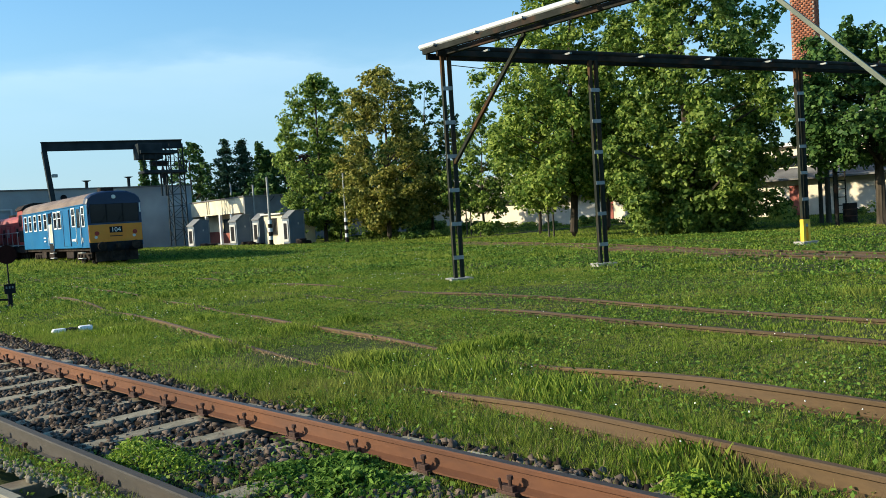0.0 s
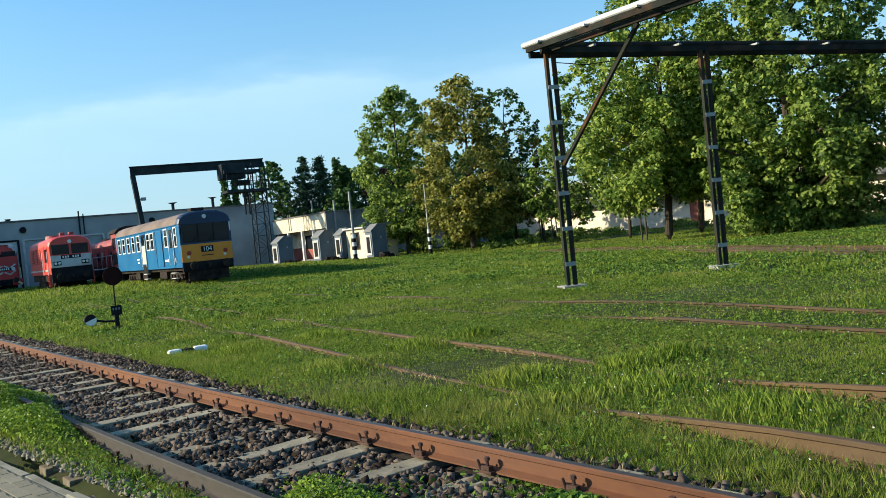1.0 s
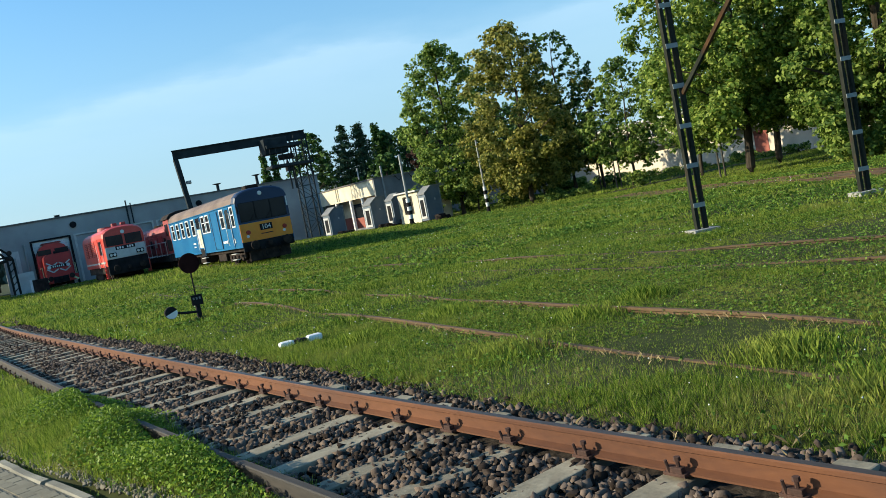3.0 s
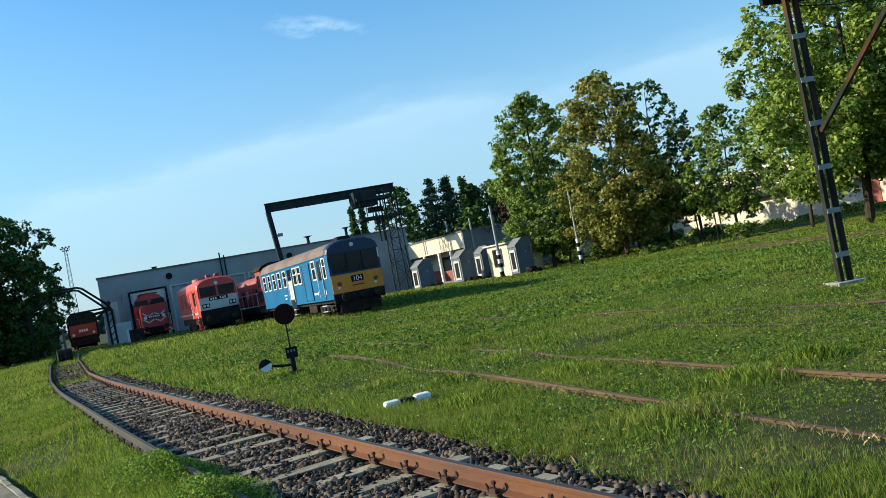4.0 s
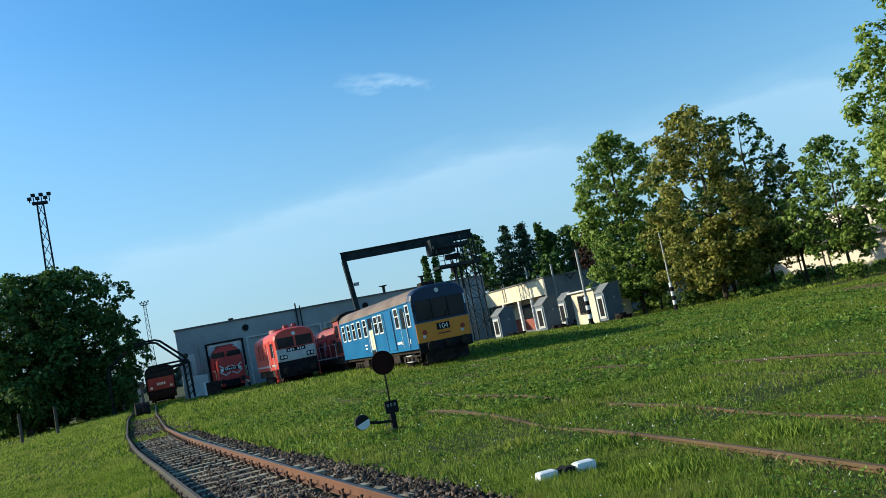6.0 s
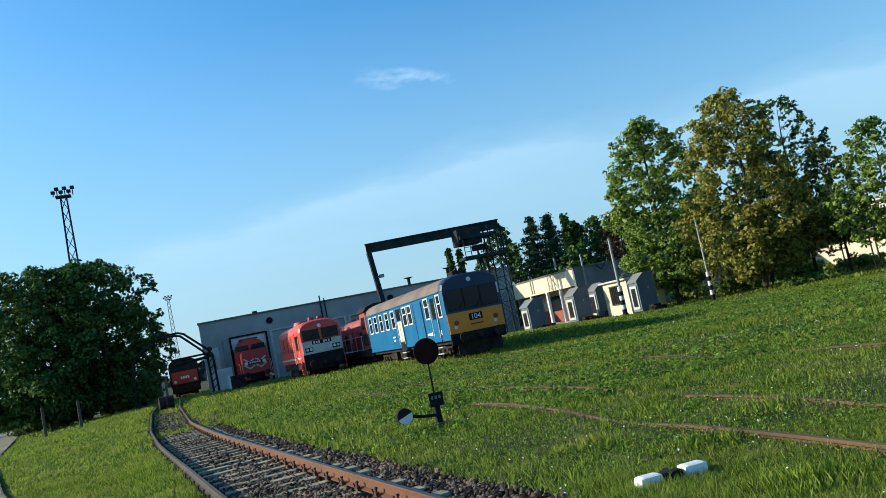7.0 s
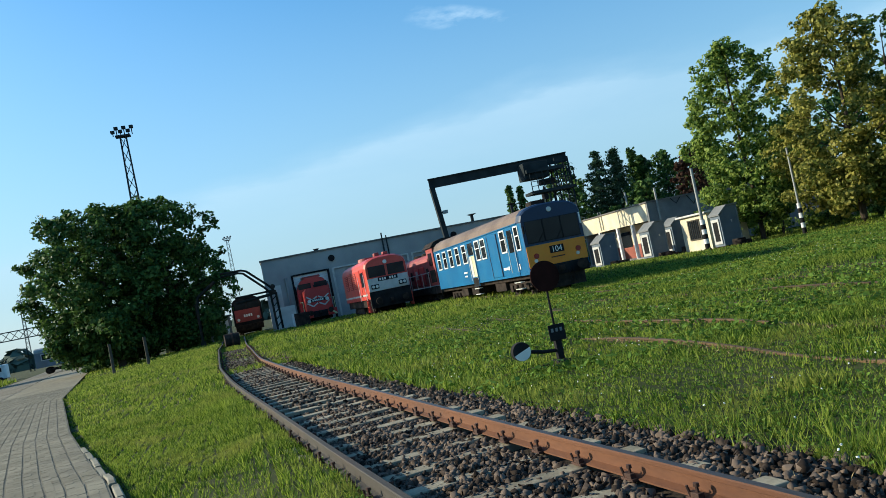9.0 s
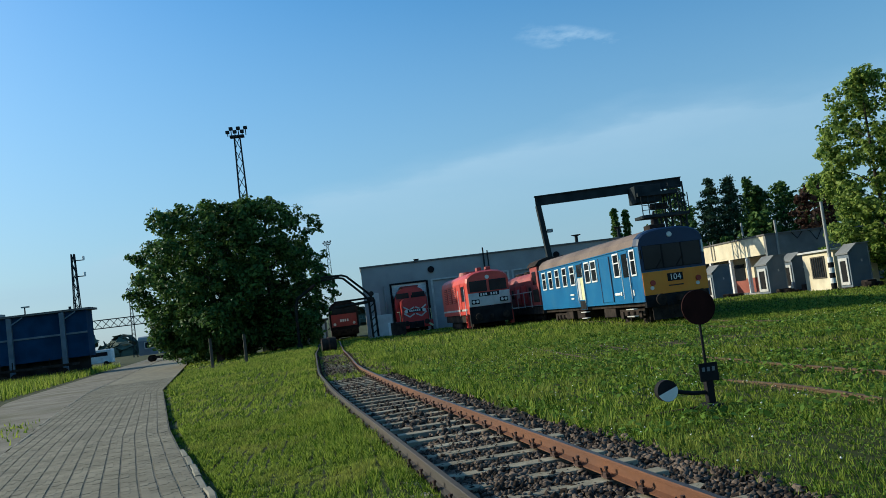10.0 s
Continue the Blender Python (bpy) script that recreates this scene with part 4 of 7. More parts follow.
def big_diesel(loc):
    c = thing("diesel_locomotive", loc, label="orange-red diesel locomotive with a pale grey front band", category="locomotive")
    L, H = 11.0, 1.42
    z0, eave, top = 1.25, 3.3, 3.98
    o = arch(H, z0, eave, top)
    rings = [[(x * k, y, z0 + (z - z0) * zz) for x, z in o] for y, k, zz in ((0.0, 0.95, 0.955), (0.3, 1.0, 0.995), (1.6, 1.0, 1.0), (L, 1.0, 1.0))]
    part("body", loft(rings), M_ORANGE, c)
    part("front_band", box(-1.34, 1.34, -0.04, 0.2, 1.7, 2.55, 0.03), M_LIGHTGREY, c, "pale grey nose band")
    part("nose_skirt", box(-1.36, 1.36, -0.03, 0.3, 0.62, 1.695, 0.03), M_BLACK, c)
    for a, b in ((-1.2, -0.08), (0.08, 1.2)):
        w = part("windscreen", box(a, b, -0.045, 0.03, 2.62, 3.32, 0.02), M_GLASS, c)
        part("wiper", beam((a + 0.5, -0.055, 2.7), (a + 0.75, -0.055, 3.1), 0.02, 0.02), M_BLACK, w)
    pb = part("number_board", box(-0.66, 0.66, -0.055, -0.041, 2.3, 2.55), M_BLACK, c, "black number board with pale bars")
    for k in range(7):
        if k != 3:
            part("writing_bar", box(-0.56 + k * 0.165, -0.46 + k * 0.165, -0.06, -0.0555, 2.35, 2.5), M_WHITE, pb)
    for s in (-1, 1):
        lp = part("head_lamp", box(s * 0.92 - 0.26, s * 0.92 + 0.26, -0.1, -0.03, 1.85, 2.14, 0.04), M_BLACK, c, "twin headlamp in a dark housing")
        for dx in (-0.12, 0.12):
            part("lens", rod((s * 0.92 + dx, -0.12, 2.0), (s * 0.92 + dx, -0.1, 2.0), 0.095, 0.095, 14), M_LAMP, lp)
        x = s * H
        xa, xb = sorted((x + s * 0.003, x + s * 0.03))
        side_window(c, x, 0.7, 2.1, 2.05, 3.15, M_ORANGE, False)
        part("cab_door", box(xa, xb, 2.3, 3.05, 1.3, 3.3, 0.02), M_ORANGE, c)
        for k in range(3):
            g = part("side_grille", box(xa, xb, 4.2 + k * 2.0, 5.6 + k * 2.0, 2.1, 3.2, 0.01), M_MAROON, c)
            for j in range(8):
                part("louvre", box(*sorted((x + s * 0.031, x + s * 0.05)), 4.25 + k * 2.0, 5.55 + k * 2.0, 2.16 + j * 0.13, 2.22 + j * 0.13), M_ORANGE, g)
        part("side_band", box(xa, xb, 0.35, L - 0.1, 1.5, 1.62), M_LIGHTGREY, c)
        for yy in (0.6, 3.15):
            part("handrail", rod((x + s * 0.06, yy, 1.2), (x + s * 0.06, yy, 2.9), 0.025), M_WHITE, c)
        for zz in (0.45, 0.75, 1.05):
            part("step", box(x - 0.12 if s > 0 else x - 0.1, x + 0.1 if s > 0 else x + 0.12, 0.35, 0.85, zz, zz + 0.04), M_ORANGE, c)
        part("step_side", box(*sorted((x - s * 0.05, x + s * 0.08)), 0.3, 0.34, 0.4, 1.3), M_ORANGE, c)
        part("step_side", box(*sorted((x - s * 0.05, x + s * 0.08)), 0.86, 0.9, 0.4, 1.3), M_ORANGE, c)
    for x in (-0.28, 0.32):
        part("roof_horn", box(x - 0.16, x + 0.16, 0.8, 1.4, top - 0.08, top + 0.22, 0.05), M_MAROON, c)
    part("roof_fan", rod((0, 6, top - 0.05), (0, 6, top + 0.2), 0.8, 0.75, 24), M_MAROON, c)
    part("top_lamp", rod((0, -0.06, 3.5), (0, 0.05, 3.5), 0.13, 0.14, 16), M_LAMP, c)
    part("underframe", box(-1.3, 1.3, 0.2, L - 0.1, 0.75, 1.245, 0.03), M_UNDER, c)
    part("fuel_tank", box(-1.2, 1.2, 4.8, 7.8, 0.3, 0.745, 0.08), M_UNDER, c)
    bogie(c, 2.6, 2.4); bogie(c, L - 2.6, 2.4)
    buffers(c, 0.0)
    return c


big_diesel((10.0, 64.6, 0.12))


def hood_diesel(loc):
    c = thing("diesel_locomotive", loc, label="red hood diesel locomotive with white chevrons on its nose", category="locomotive")
    L = 11.0
    cab = [(-1.45, 1.15), (1.45, 1.15), (1.45, 3.2), (1.05, 3.95), (0.6, 4.2), (-0.6, 4.2), (-1.05, 3.95), (-1.45, 3.2)]
    part("cab", prism(cab, 2.6, 5.0), M_RED, c)
    hood = [(-1.05, 1.15), (1.05, 1.15), (1.05, 2.95), (0.8, 3.2), (-0.8, 3.2), (-1.05, 2.95)]
    part("hood", prism(hood, 0.15, 2.59), M_RED, c)
    part("hood", prism([(x, z + (0.35 if z > 2 else 0)) for x, z in hood], 5.01, L), M_RED, c)
    part("roof_panel", prism([(-0.85, 4.21), (0.85, 4.21), (0.75, 4.34), (-0.75, 4.34)], 2.7, 4.9), M_MAROON, c)
    for a, b in ((-1.3, -0.15), (0.15, 1.3)):
        part("cab_window", box(a, b, 2.56, 2.597, 3.25, 3.72, 0.01), M_GLASS, c)
    chev = bmesh.new()
    for s in (-1, 1):
        for z in (1.55, 2.12):
            beam((s * 0.98, 0.135, z + 0.36), (s * 0.5, 0.135, z + 0.02), 0.02, 0.11, chev)
            beam((s * 0.5, 0.135, z + 0.02), (s * 0.06, 0.135, z + 0.26), 0.02, 0.11, chev)
    part("chevron", chev, M_LIGHTGREY, c, "pale grey chevron stripes")
    nb = part("number_board", box(-0.62, 0.62, 0.10, 0.122, 1.95, 2.2), M_BLACK, c)
    for k in range(6):
        part("writing_bar", box(-0.5 + k * 0.17, -0.4 + k * 0.17, 0.094, 0.0995, 2.0, 2.15), M_WHITE, nb)
    for s in (-1, 1):
        part("head_lamp", rod((s * 0.78, 0.02, 2.05), (s * 0.78, 0.14, 2.05), 0.15, 0.16, 16), M_LAMP, c)
        part("buffer_beam_end", box(s * 1.05 - 0.4, s * 1.05 + 0.4, 0.0, 0.14, 0.6, 1.14, 0.02), M_RED, c)
        st = bmesh.new()
        beam((s * 1.4, -0.006, 0.62), (s * 0.75, -0.006, 1.12), 0.012, 0.16, st)
        part("warning_stripe", st, M_PALEYELLOW, c)
        part("handrail", tube([(s * 1.35, 0.1, 1.15), (s * 1.35, 0.1, 2.1), (s * 1.35, 2.5, 2.1)], 0.025), M_PALEYELLOW, c)
        wside = box(*sorted((s * 1.453, s * 1.48)), 3.2, 4.4, 3.25 - 0.35, 3.25 + 0.35, 0.01)
        part("cab_window", wside, M_GLASS, c)
    part("buffer_beam", box(-0.64, 0.64, 0.0, 0.14, 0.6, 1.14, 0.02), M_BLACK, c)
    part("walkway", box(-1.45, 1.45, 0.15, L, 0.98, 1.145, 0.02), M_UNDER, c)
    part("top_lamp", box(-0.2, 0.2, 0.06, 0.3, 3.2, 3.42, 0.03), M_BLACK, c)
    bogie(c, 2.4); bogie(c, L - 2.4)
    buffers(c, 0.0)
    return c


hood_diesel((7.3, 84.0, 0.12))


def old_diesel(loc):
    """The dull red engine coupled behind the railcar."""
    c = thing("diesel_locomotive", loc, label="dull red old locomotive coupled behind the blue railcar", category="locomotive")
    L = 13.0
    part("hood", prism(arch(1.24, 1.3, 2.95, 3.5), 2.2, L), M_MAROON, c)
    part("cab_roof", prism([(-1.5, 3.72), (1.5, 3.72), (1.25, 4.02), (0.7, 4.18), (-0.7, 4.18), (-1.25, 4.02)], 0.2, 2.5), M_UNDER, c, "dark overhanging cab roof")
    part("cab", box(-1.38, 1.38, 0.4, 2.195, 1.3, 3.715, 0.03), M_MAROON, c)
    for s in (-1, 1):
        x = s * 1.24
        xa, xb = sorted((x + s * 0.003, x + s * 0.03))
        part("cab_window", box(*sorted((s * 1.383, s * 1.41)), 0.8, 1.7, 2.6, 3.4, 0.01), M_GLASS, c)
        part("cab_grille", box(*sorted((s * 1.383, s * 1.41)), 0.6, 1.9, 1.5, 2.3, 0.01), M_UNDER, c)
        for k in range(6):
            p = part("hood_door", box(xa, xb, 2.5 + k * 1.7, 3.9 + k * 1.7, 1.45, 2.7, 0.02), M_RED if k in (1, 2, 4) else M_MAROON, c)
            if k in (0, 2, 3, 5):
                part("louvre_panel", box(*sorted((x + s * 0.032, x + s * 0.05)), 2.8 + k * 1.7, 3.4 + k * 1.7, 1.9, 2.5), M_LIGHTGREY if k in (2, 5) else M_UNDER, p)
            part("rail_post", rod((s * 1.4, 2.6 + k * 1.9, 1.2), (s * 1.4, 2.6 + k * 1.9, 2.2), 0.03), M_LIGHTGREY, c)
        part("hand_rail", rod((s * 1.4, 2.3, 2.2), (s * 1.4, L, 2.2), 0.03), M_LIGHTGREY, c)
    for k, (yy, r, hh) in enumerate(((4.2, 0.3, 0.4), (6.5, 0.7, 0.18), (9.2, 0.7, 0.18))):
        part("hood_stack", rod((0, yy, 3.4), (0, yy, 3.45 + hh), r, r * 0.9, 18), M_UNDER, c)
    part("underframe", box(-1.4, 1.4, 0, L, 0.75, 1.195, 0.03), M_UNDER, c)
    part("tank", box(-1.3, 1.3, 4, 8.5, 0.35, 0.745, 0.06), M_UNDER, c)
    bogie(c, 2.6); bogie(c, L - 2.6)
    return c


old_diesel((14.15, 62.2, 0.12))


def shaded_diesel(loc):
    c = thing("diesel_locomotive", loc, label="dark red locomotive standing in shade beside the shed", category="locomotive")
    # Black body and dulled panel have the engine's shade in their colours.
    part("body", prism(arch(1.42, 1.2, 3.2, 3.95), 0.0, 12), M_BLACK, c)
    part("front_panel", box(-1.25, 1.25, -0.04, -0.003, 1.5, 2.7, 0.015), M_MAROON, c, "red front panel dulled for the shade")
    for a, b in ((-1.2, -0.1), (0.1, 1.2)):
        part("windscreen", box(a, b, -0.035, -0.003, 2.8, 3.35, 0.01), M_GLASS, c)
    for k in range(4):
        part("writing_bar", box(-0.4 + k * 0.22, -0.24 + k * 0.22, -0.052, -0.041, 1.95, 2.2), M_WHITE, c)
    for s in (-1, 1):
        part("head_lamp", rod((s * 0.95, -0.1, 1.75), (s * 0.95, -0.04, 1.75), 0.14, 0.14, 14), M_LAMP, c)
    part("underframe", box(-1.35, 1.35, 0, 12, 0.6, 1.195, 0.03), M_UNDER, c)
    bogie(c, 2.4); bogie(c, 9.5)
    buffers(c, 0.0)


shaded_diesel((1.45, 96.0, 0.1))

# ---- buildings on the right ----
def cream_house():
    c = thing("depot_building", (0, 0, 0), label="flat-roofed cream depot building with an open porch", category="building")
    x0, x1, y0, y1 = 33.65, 52.0, 72.4, 86.0
    z = 0.1
    # Shade is put into the front's grey; side and back walls share it.
    part("front_wall", box(x0, x1, y0, y0 + 0.3, z, 4.5), M_GREYWALL, c, "front wall in a grey that stands in for its shade")
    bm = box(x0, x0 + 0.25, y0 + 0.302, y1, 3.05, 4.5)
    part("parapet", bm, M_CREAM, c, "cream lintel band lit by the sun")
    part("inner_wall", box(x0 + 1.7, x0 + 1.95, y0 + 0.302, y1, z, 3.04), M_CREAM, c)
    part("dado", box(x0 + 1.66, x0 + 1.697, y0 + 0.31, y1 - 0.1, z, 1.35), M_OXIDE, c, "red oxide dado")
    for yy in (y0 + 3.4, y0 + 6.2, y0 + 9.8):
        part("column", box(x0 + 0.0, x0 + 0.24, yy - 0.14, yy + 0.14, z, 3.045), M_WHITE, c)
    w = part("window", box(x0 + 1.64, x0 + 1.698, y0 + 1.0, y0 + 2.6, 1.5, 2.6), M_GLASS, c)
    part("window_frame", box(x0 + 1.6, x0 + 1.637, y0 + 1.75, y0 + 1.85, 1.5, 2.6), M_WHITE, w)
    w = part("window", box(x0 + 1.64, x0 + 1.698, y0 + 7.0, y0 + 9.2, 1.2, 2.6), M_GLASS, c)
    part("porch_floor", box(x0 - 0.2, x0 + 1.7, y0 + 0.3, y1, -0.1, z + 0.05), M_CONCRETE, c)
    part("red_door", box(x0 + 1.62, x0 + 1.697, y0 + 2.9, y0 + 3.9, z, 1.45), M_OXIDE, c)
    part("roof", box(x0 - 0.1, x1 + 0.1, y0 - 0.1, y1 + 0.1, 4.5, 4.62), M_ROOFFELT, c)
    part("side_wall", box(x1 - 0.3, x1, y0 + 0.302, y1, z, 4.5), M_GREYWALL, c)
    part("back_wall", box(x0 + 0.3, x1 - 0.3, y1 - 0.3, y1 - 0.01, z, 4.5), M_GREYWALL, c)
    part("roof_pipe", rod((x0 + 0.9, y0 + 5, 4.9), (x0 + 0.9, y0 + 5, 6.0), 0.08), M_GALV, c)
    part("wall_pipe", rod((x0 + 0.9, y0 - 0.12, 0.1), (x0 + 0.9, y0 - 0.12, 5.6), 0.09), M_GALV, c)
    for k in range(3):
        part("cable", tube([(x0 + 2 + k * 1.6, y0 - 0.05, 4.7), (x0 + 2.6 + k * 1.6, y0 - 0.1, 4.0 - 0.3 * k), (x0 + 3.2 + k * 1.6, y0 - 0.05, 4.6)], 0.035), M_BLACK, c)
    for k in range(2):
        part("rung_pair", beam((x0 - 0.05, y0 + 8.6 + k * 0.5, 3.2), (x0 - 0.05, y0 + 8.6 + k * 0.5, 4.9), 0.05, 0.05), M_GALV, c)
    return c


cream_house()


def hut():
    c = thing("watch_hut", (32.2, 62.0, 0.0), label="small cream rendered hut with a barred window", category="hut")
    part("wall", box(0, 3.0, 0, 3.5, -0.1, 2.55, 0.02), M_CREAM, c, "cream wall with flaking patches")
    part("roof", box(-0.25, 3.2, -0.2, 3.7, 2.55, 2.68, 0.02), M_LIGHTGREY, c)
    w = part("window", box(-0.03, -0.003, 1.1, 2.45, 0.9, 2.2), M_GLASS, c)
    fr = bmesh.new()
    box(-0.06, -0.032, 1.0, 1.1, 0.82, 2.28, 0, fr); box(-0.06, -0.032, 2.45, 2.55, 0.82, 2.28, 0, fr)
    box(-0.06, -0.032, 1.1, 2.45, 0.82, 0.9, 0, fr); box(-0.06, -0.032, 1.1, 2.45, 2.2, 2.28, 0, fr)
    part("window_frame", fr, M_WOOD, w)
    for k in range(5):
        part("bar", rod((-0.05, 1.25 + k * 0.25, 0.9), (-0.05, 1.25 + k * 0.25, 2.2), 0.018), M_WOOD, w)
    part("door", box(0.5, 1.3, -0.04, -0.003, 0.05, 2.1, 0.01), M_WOOD, c)
    return c


hut()


def lamp_cabin(loc, w, depth, h, tilt=0.0):
    """Cut-off driver's cabin put down on the grass."""
    c = thing("scrap_cabin", loc, label="blue-grey scrapped driver's cabin set down on the grass", category="cabin", group="scrapped cabins")
    o = [(0, 0.15), (w, 0.15), (w, h), (w * 0.45, h), (0.0, h - 0.55)]
    part("shell", prism(o, 0, depth), M_CABIN, c)
    part("roof_edge", prism([(-0.08, h - 0.54), (w * 0.45, h + 0.02), (w + 0.05, h + 0.02), (w + 0.05, h + 0.1), (w * 0.43, h + 0.1), (-0.08, h - 0.44)], -0.06, depth + 0.06), M_GREYWALL, c)
    # Shell is solid; a black panel stands in for shade inside the doorway.
    d = part("doorway_shade", box(-0.025, -0.003, depth * 0.25, depth * 0.75, 0.5, h - 0.95), M_BLACK, c, "black panel for the shaded doorway in a white frame")
    fr = bmesh.new()
    box(-0.07, -0.027, depth * 0.12, depth * 0.25, 0.3, h - 0.75, 0.01, fr); box(-0.07, -0.027, depth * 0.75, depth * 0.88, 0.3, h - 0.75, 0.01, fr)
    box(-0.07, -0.027, depth * 0.25, depth * 0.75, h - 0.93, h - 0.75, 0, fr); box(-0.07, -0.027, depth * 0.25, depth * 0.75, 0.3, 0.48, 0, fr)
    part("door_frame", fr, M_LIGHTGREY, d)
    part("front_window", box(w * 0.55, w * 0.62, -0.02, -0.003, h * 0.6, h * 0.66, 0.0), M_LIGHTGREY, c)
    part("hinge_strip", box(w * 0.93, w * 0.97, -0.03, -0.003, 0.4, h - 0.2), M_GALV, c)
    part("skid", box(0.0, w, 0.05, depth - 0.05, 0.0, 0.147), M_UNDER, c)
    rk = random.Random(int(loc[0] * 10))
    for k in range(5):
        x = w * (0.3 + 0.25 * k * 0.7)
        q = rk.uniform(0.15, 0.4)
        t = thing("scrap_part", (loc[0] + x, loc[1] - 0.5 - rk.uniform(0, 0.5), loc[2]), rk.uniform(0, 90), label="dark rusty machine part lying in the grass", category="scrap", group="scrap by the cabins")
        b = bmesh.new()
        box(-q, q, -q * 0.7, q * 0.7, 0, q * 1.3, 0.05, b)
        rod((-q * 1.2, 0, q * 0.6), (q * 1.2, 0, q * 0.6), q * 0.35, q * 0.35, 10, b)
        part("casting", b, M_UNDER, t)
    return c


lamp_cabin((27.5, 69.5, 0.05), 1.4, 1.5, 2.5)
lamp_cabin((30.0, 66.3, 0.05), 1.35, 1.5, 2.65)
lamp_cabin((33.0, 68.2, 0.0), 1.45, 1.4, 2.75)
lamp_cabin((31.35, 59.2, 0.0), 1.4, 1.15, 2.7)


def striped_post(x, y, h, r=0.09):
    c = thing("marker_post", (x, y, float(ground_z(x, y))), label="tall grey post with a black and white striped base", category="post", group="striped posts")
    part("pole", rod((0, 0, 0), (0, 0, h), r, r * 0.8, 10), M_GALV, c)
    for k in range(6):
        part("stripe", rod((0, 0, 0.15 + k * 0.3), (0, 0, 0.15 + k * 0.3 + 0.298), r + 0.05, r + 0.05, 12), M_BLACK if k % 2 == 0 else M_WHITE, c)
    part("foot", rod((0, 0, -0.05), (0, 0, 0.15), r * 2.6, r * 1.8, 12), M_UNDER, c)
    return c


striped_post(28.55, 56.8, 5.2, 0.11)
striped_post(33.8, 54.5, 5.4, 0.08)

# long white building behind the trees
def long_building():
    c = thing("long_workshop", (0, 0, 0), label="long low white workshop with a dark eave behind the trees", category="building")
    x0, y0, y1 = 56.0, -20.0, 88.0
    part("wall", box(x0, x0 + 0.3, y0, y1, -0.1, 2.45), M_WHITEWALL, c, "sunlit whitewashed wall")
    part("canopy", prism([(x0 - 0.9, 2.48), (x0 + 0.6, 2.48), (x0 + 0.6, 2.75), (x0 - 0.9, 2.6)], y0, y1), M_ROOFFELT, c, "dark projecting canopy")
    part("upper_wall", box(x0 + 2.4, x0 + 2.7, y0, y1, 2.4, 5.0), M_WHITEWALL, c)
    part("low_roof", prism([(x0 + 0.3, 2.46), (x0 + 2.4, 2.46), (x0 + 2.4, 3.4), (x0 + 0.3, 2.74)], y0 + 0.05, y1 - 0.05), M_ROOFFELT, c)
    part("upper_roof", box(x0 + 1.9, x0 + 12, y0 - 0.2, y1 + 0.2, 5.0, 5.25), M_LIGHTGREY, c)
    for k in range(26):
        yy = y0 + 2.2 + k * 4.1
        w = part("window_band", box(x0 + 2.36, x0 + 2.397, yy, yy + 3.3, 3.5, 4.3), M_GLASS, c)
        part("window_frame", box(x0 + 2.33, x0 + 2.357, yy + 1.6, yy + 1.7, 3.5, 4.3), M_LIGHTGREY, w)
    for yy in (20.5, 47.0, 29.5):
        part("door", box(x0 - 0.04, x0 - 0.003, yy, yy + 1.3, 0, 2.1, 0.01), M_OXIDE, c, "red oxide door")
    part("gable", box(x0 + 0.3, x0 + 12, y0 + 0.1, y0 + 0.4, -0.1, 5.0), M_WHITEWALL, c)
    part("gable", box(x0 + 2.7, x0 + 12, y1 - 0.4, y1 - 0.1, -0.1, 5.0), M_WHITEWALL, c)


long_building()


def brick_chimney(x, y, w, h):
    c = thing("brick_chimney", (x, y, 0), 18, label="square red brick factory chimney", category="chimney")
    part("core", box(-w / 2 + 0.03, w / 2 - 0.03, -w / 2 + 0.03, w / 2 - 0.03, 0, h), M_MORTAR, c)
    bl, bh, n = 0.30, 0.16, 0
    verts, faces = [], []
    k = 0
    z = 8.0
    while z < h - 0.1:
        for s in range(4):
            for j in range(int(w / bl)):
                u = -w / 2 + (j + (0.5 if k % 2 else 0)) * bl
                u1 = min(u + bl - 0.03, w / 2)
                q = [(u, -w / 2, z), (u1, -w / 2, z), (u1, -w / 2 + 0.06, z), (u, -w / 2 + 0.06, z)]
                q += [(a, b, z + bh - 0.025) for a, b, _ in q]
                m = Matrix.Rotation(s * math.pi / 2, 3, "Z")
                o = len(verts)
                verts += [tuple(m @ Vector(p)) for p in q]
                faces += [[o + i for i in f] for f in ((0, 1, 5, 4), (1, 2, 6, 5), (3, 0, 4, 7), (4, 5, 6, 7), (0, 3, 2, 1))]
        z += bh
        k += 1
    ob = new("brickwork", raw("brickwork", verts, faces, M_BRICK))
    ob.parent = c
    tagged(ob, kind="stuff")
    part("cap", box(-w / 2 - 0.1, w / 2 + 0.1, -w / 2 - 0.1, w / 2 + 0.1, h, h + 0.25, 0.03), M_CONCRETE, c)


brick_chimney(59.5, 31.0, 1.65, 18.5)

# ---- steel pipe gantry over the field ----
gan = thing("pipe_gantry", (0, 0, 0), label="rusty grey steel gantry carrying silver pipes over the field", category="pipe gantry")
GT = 5.68


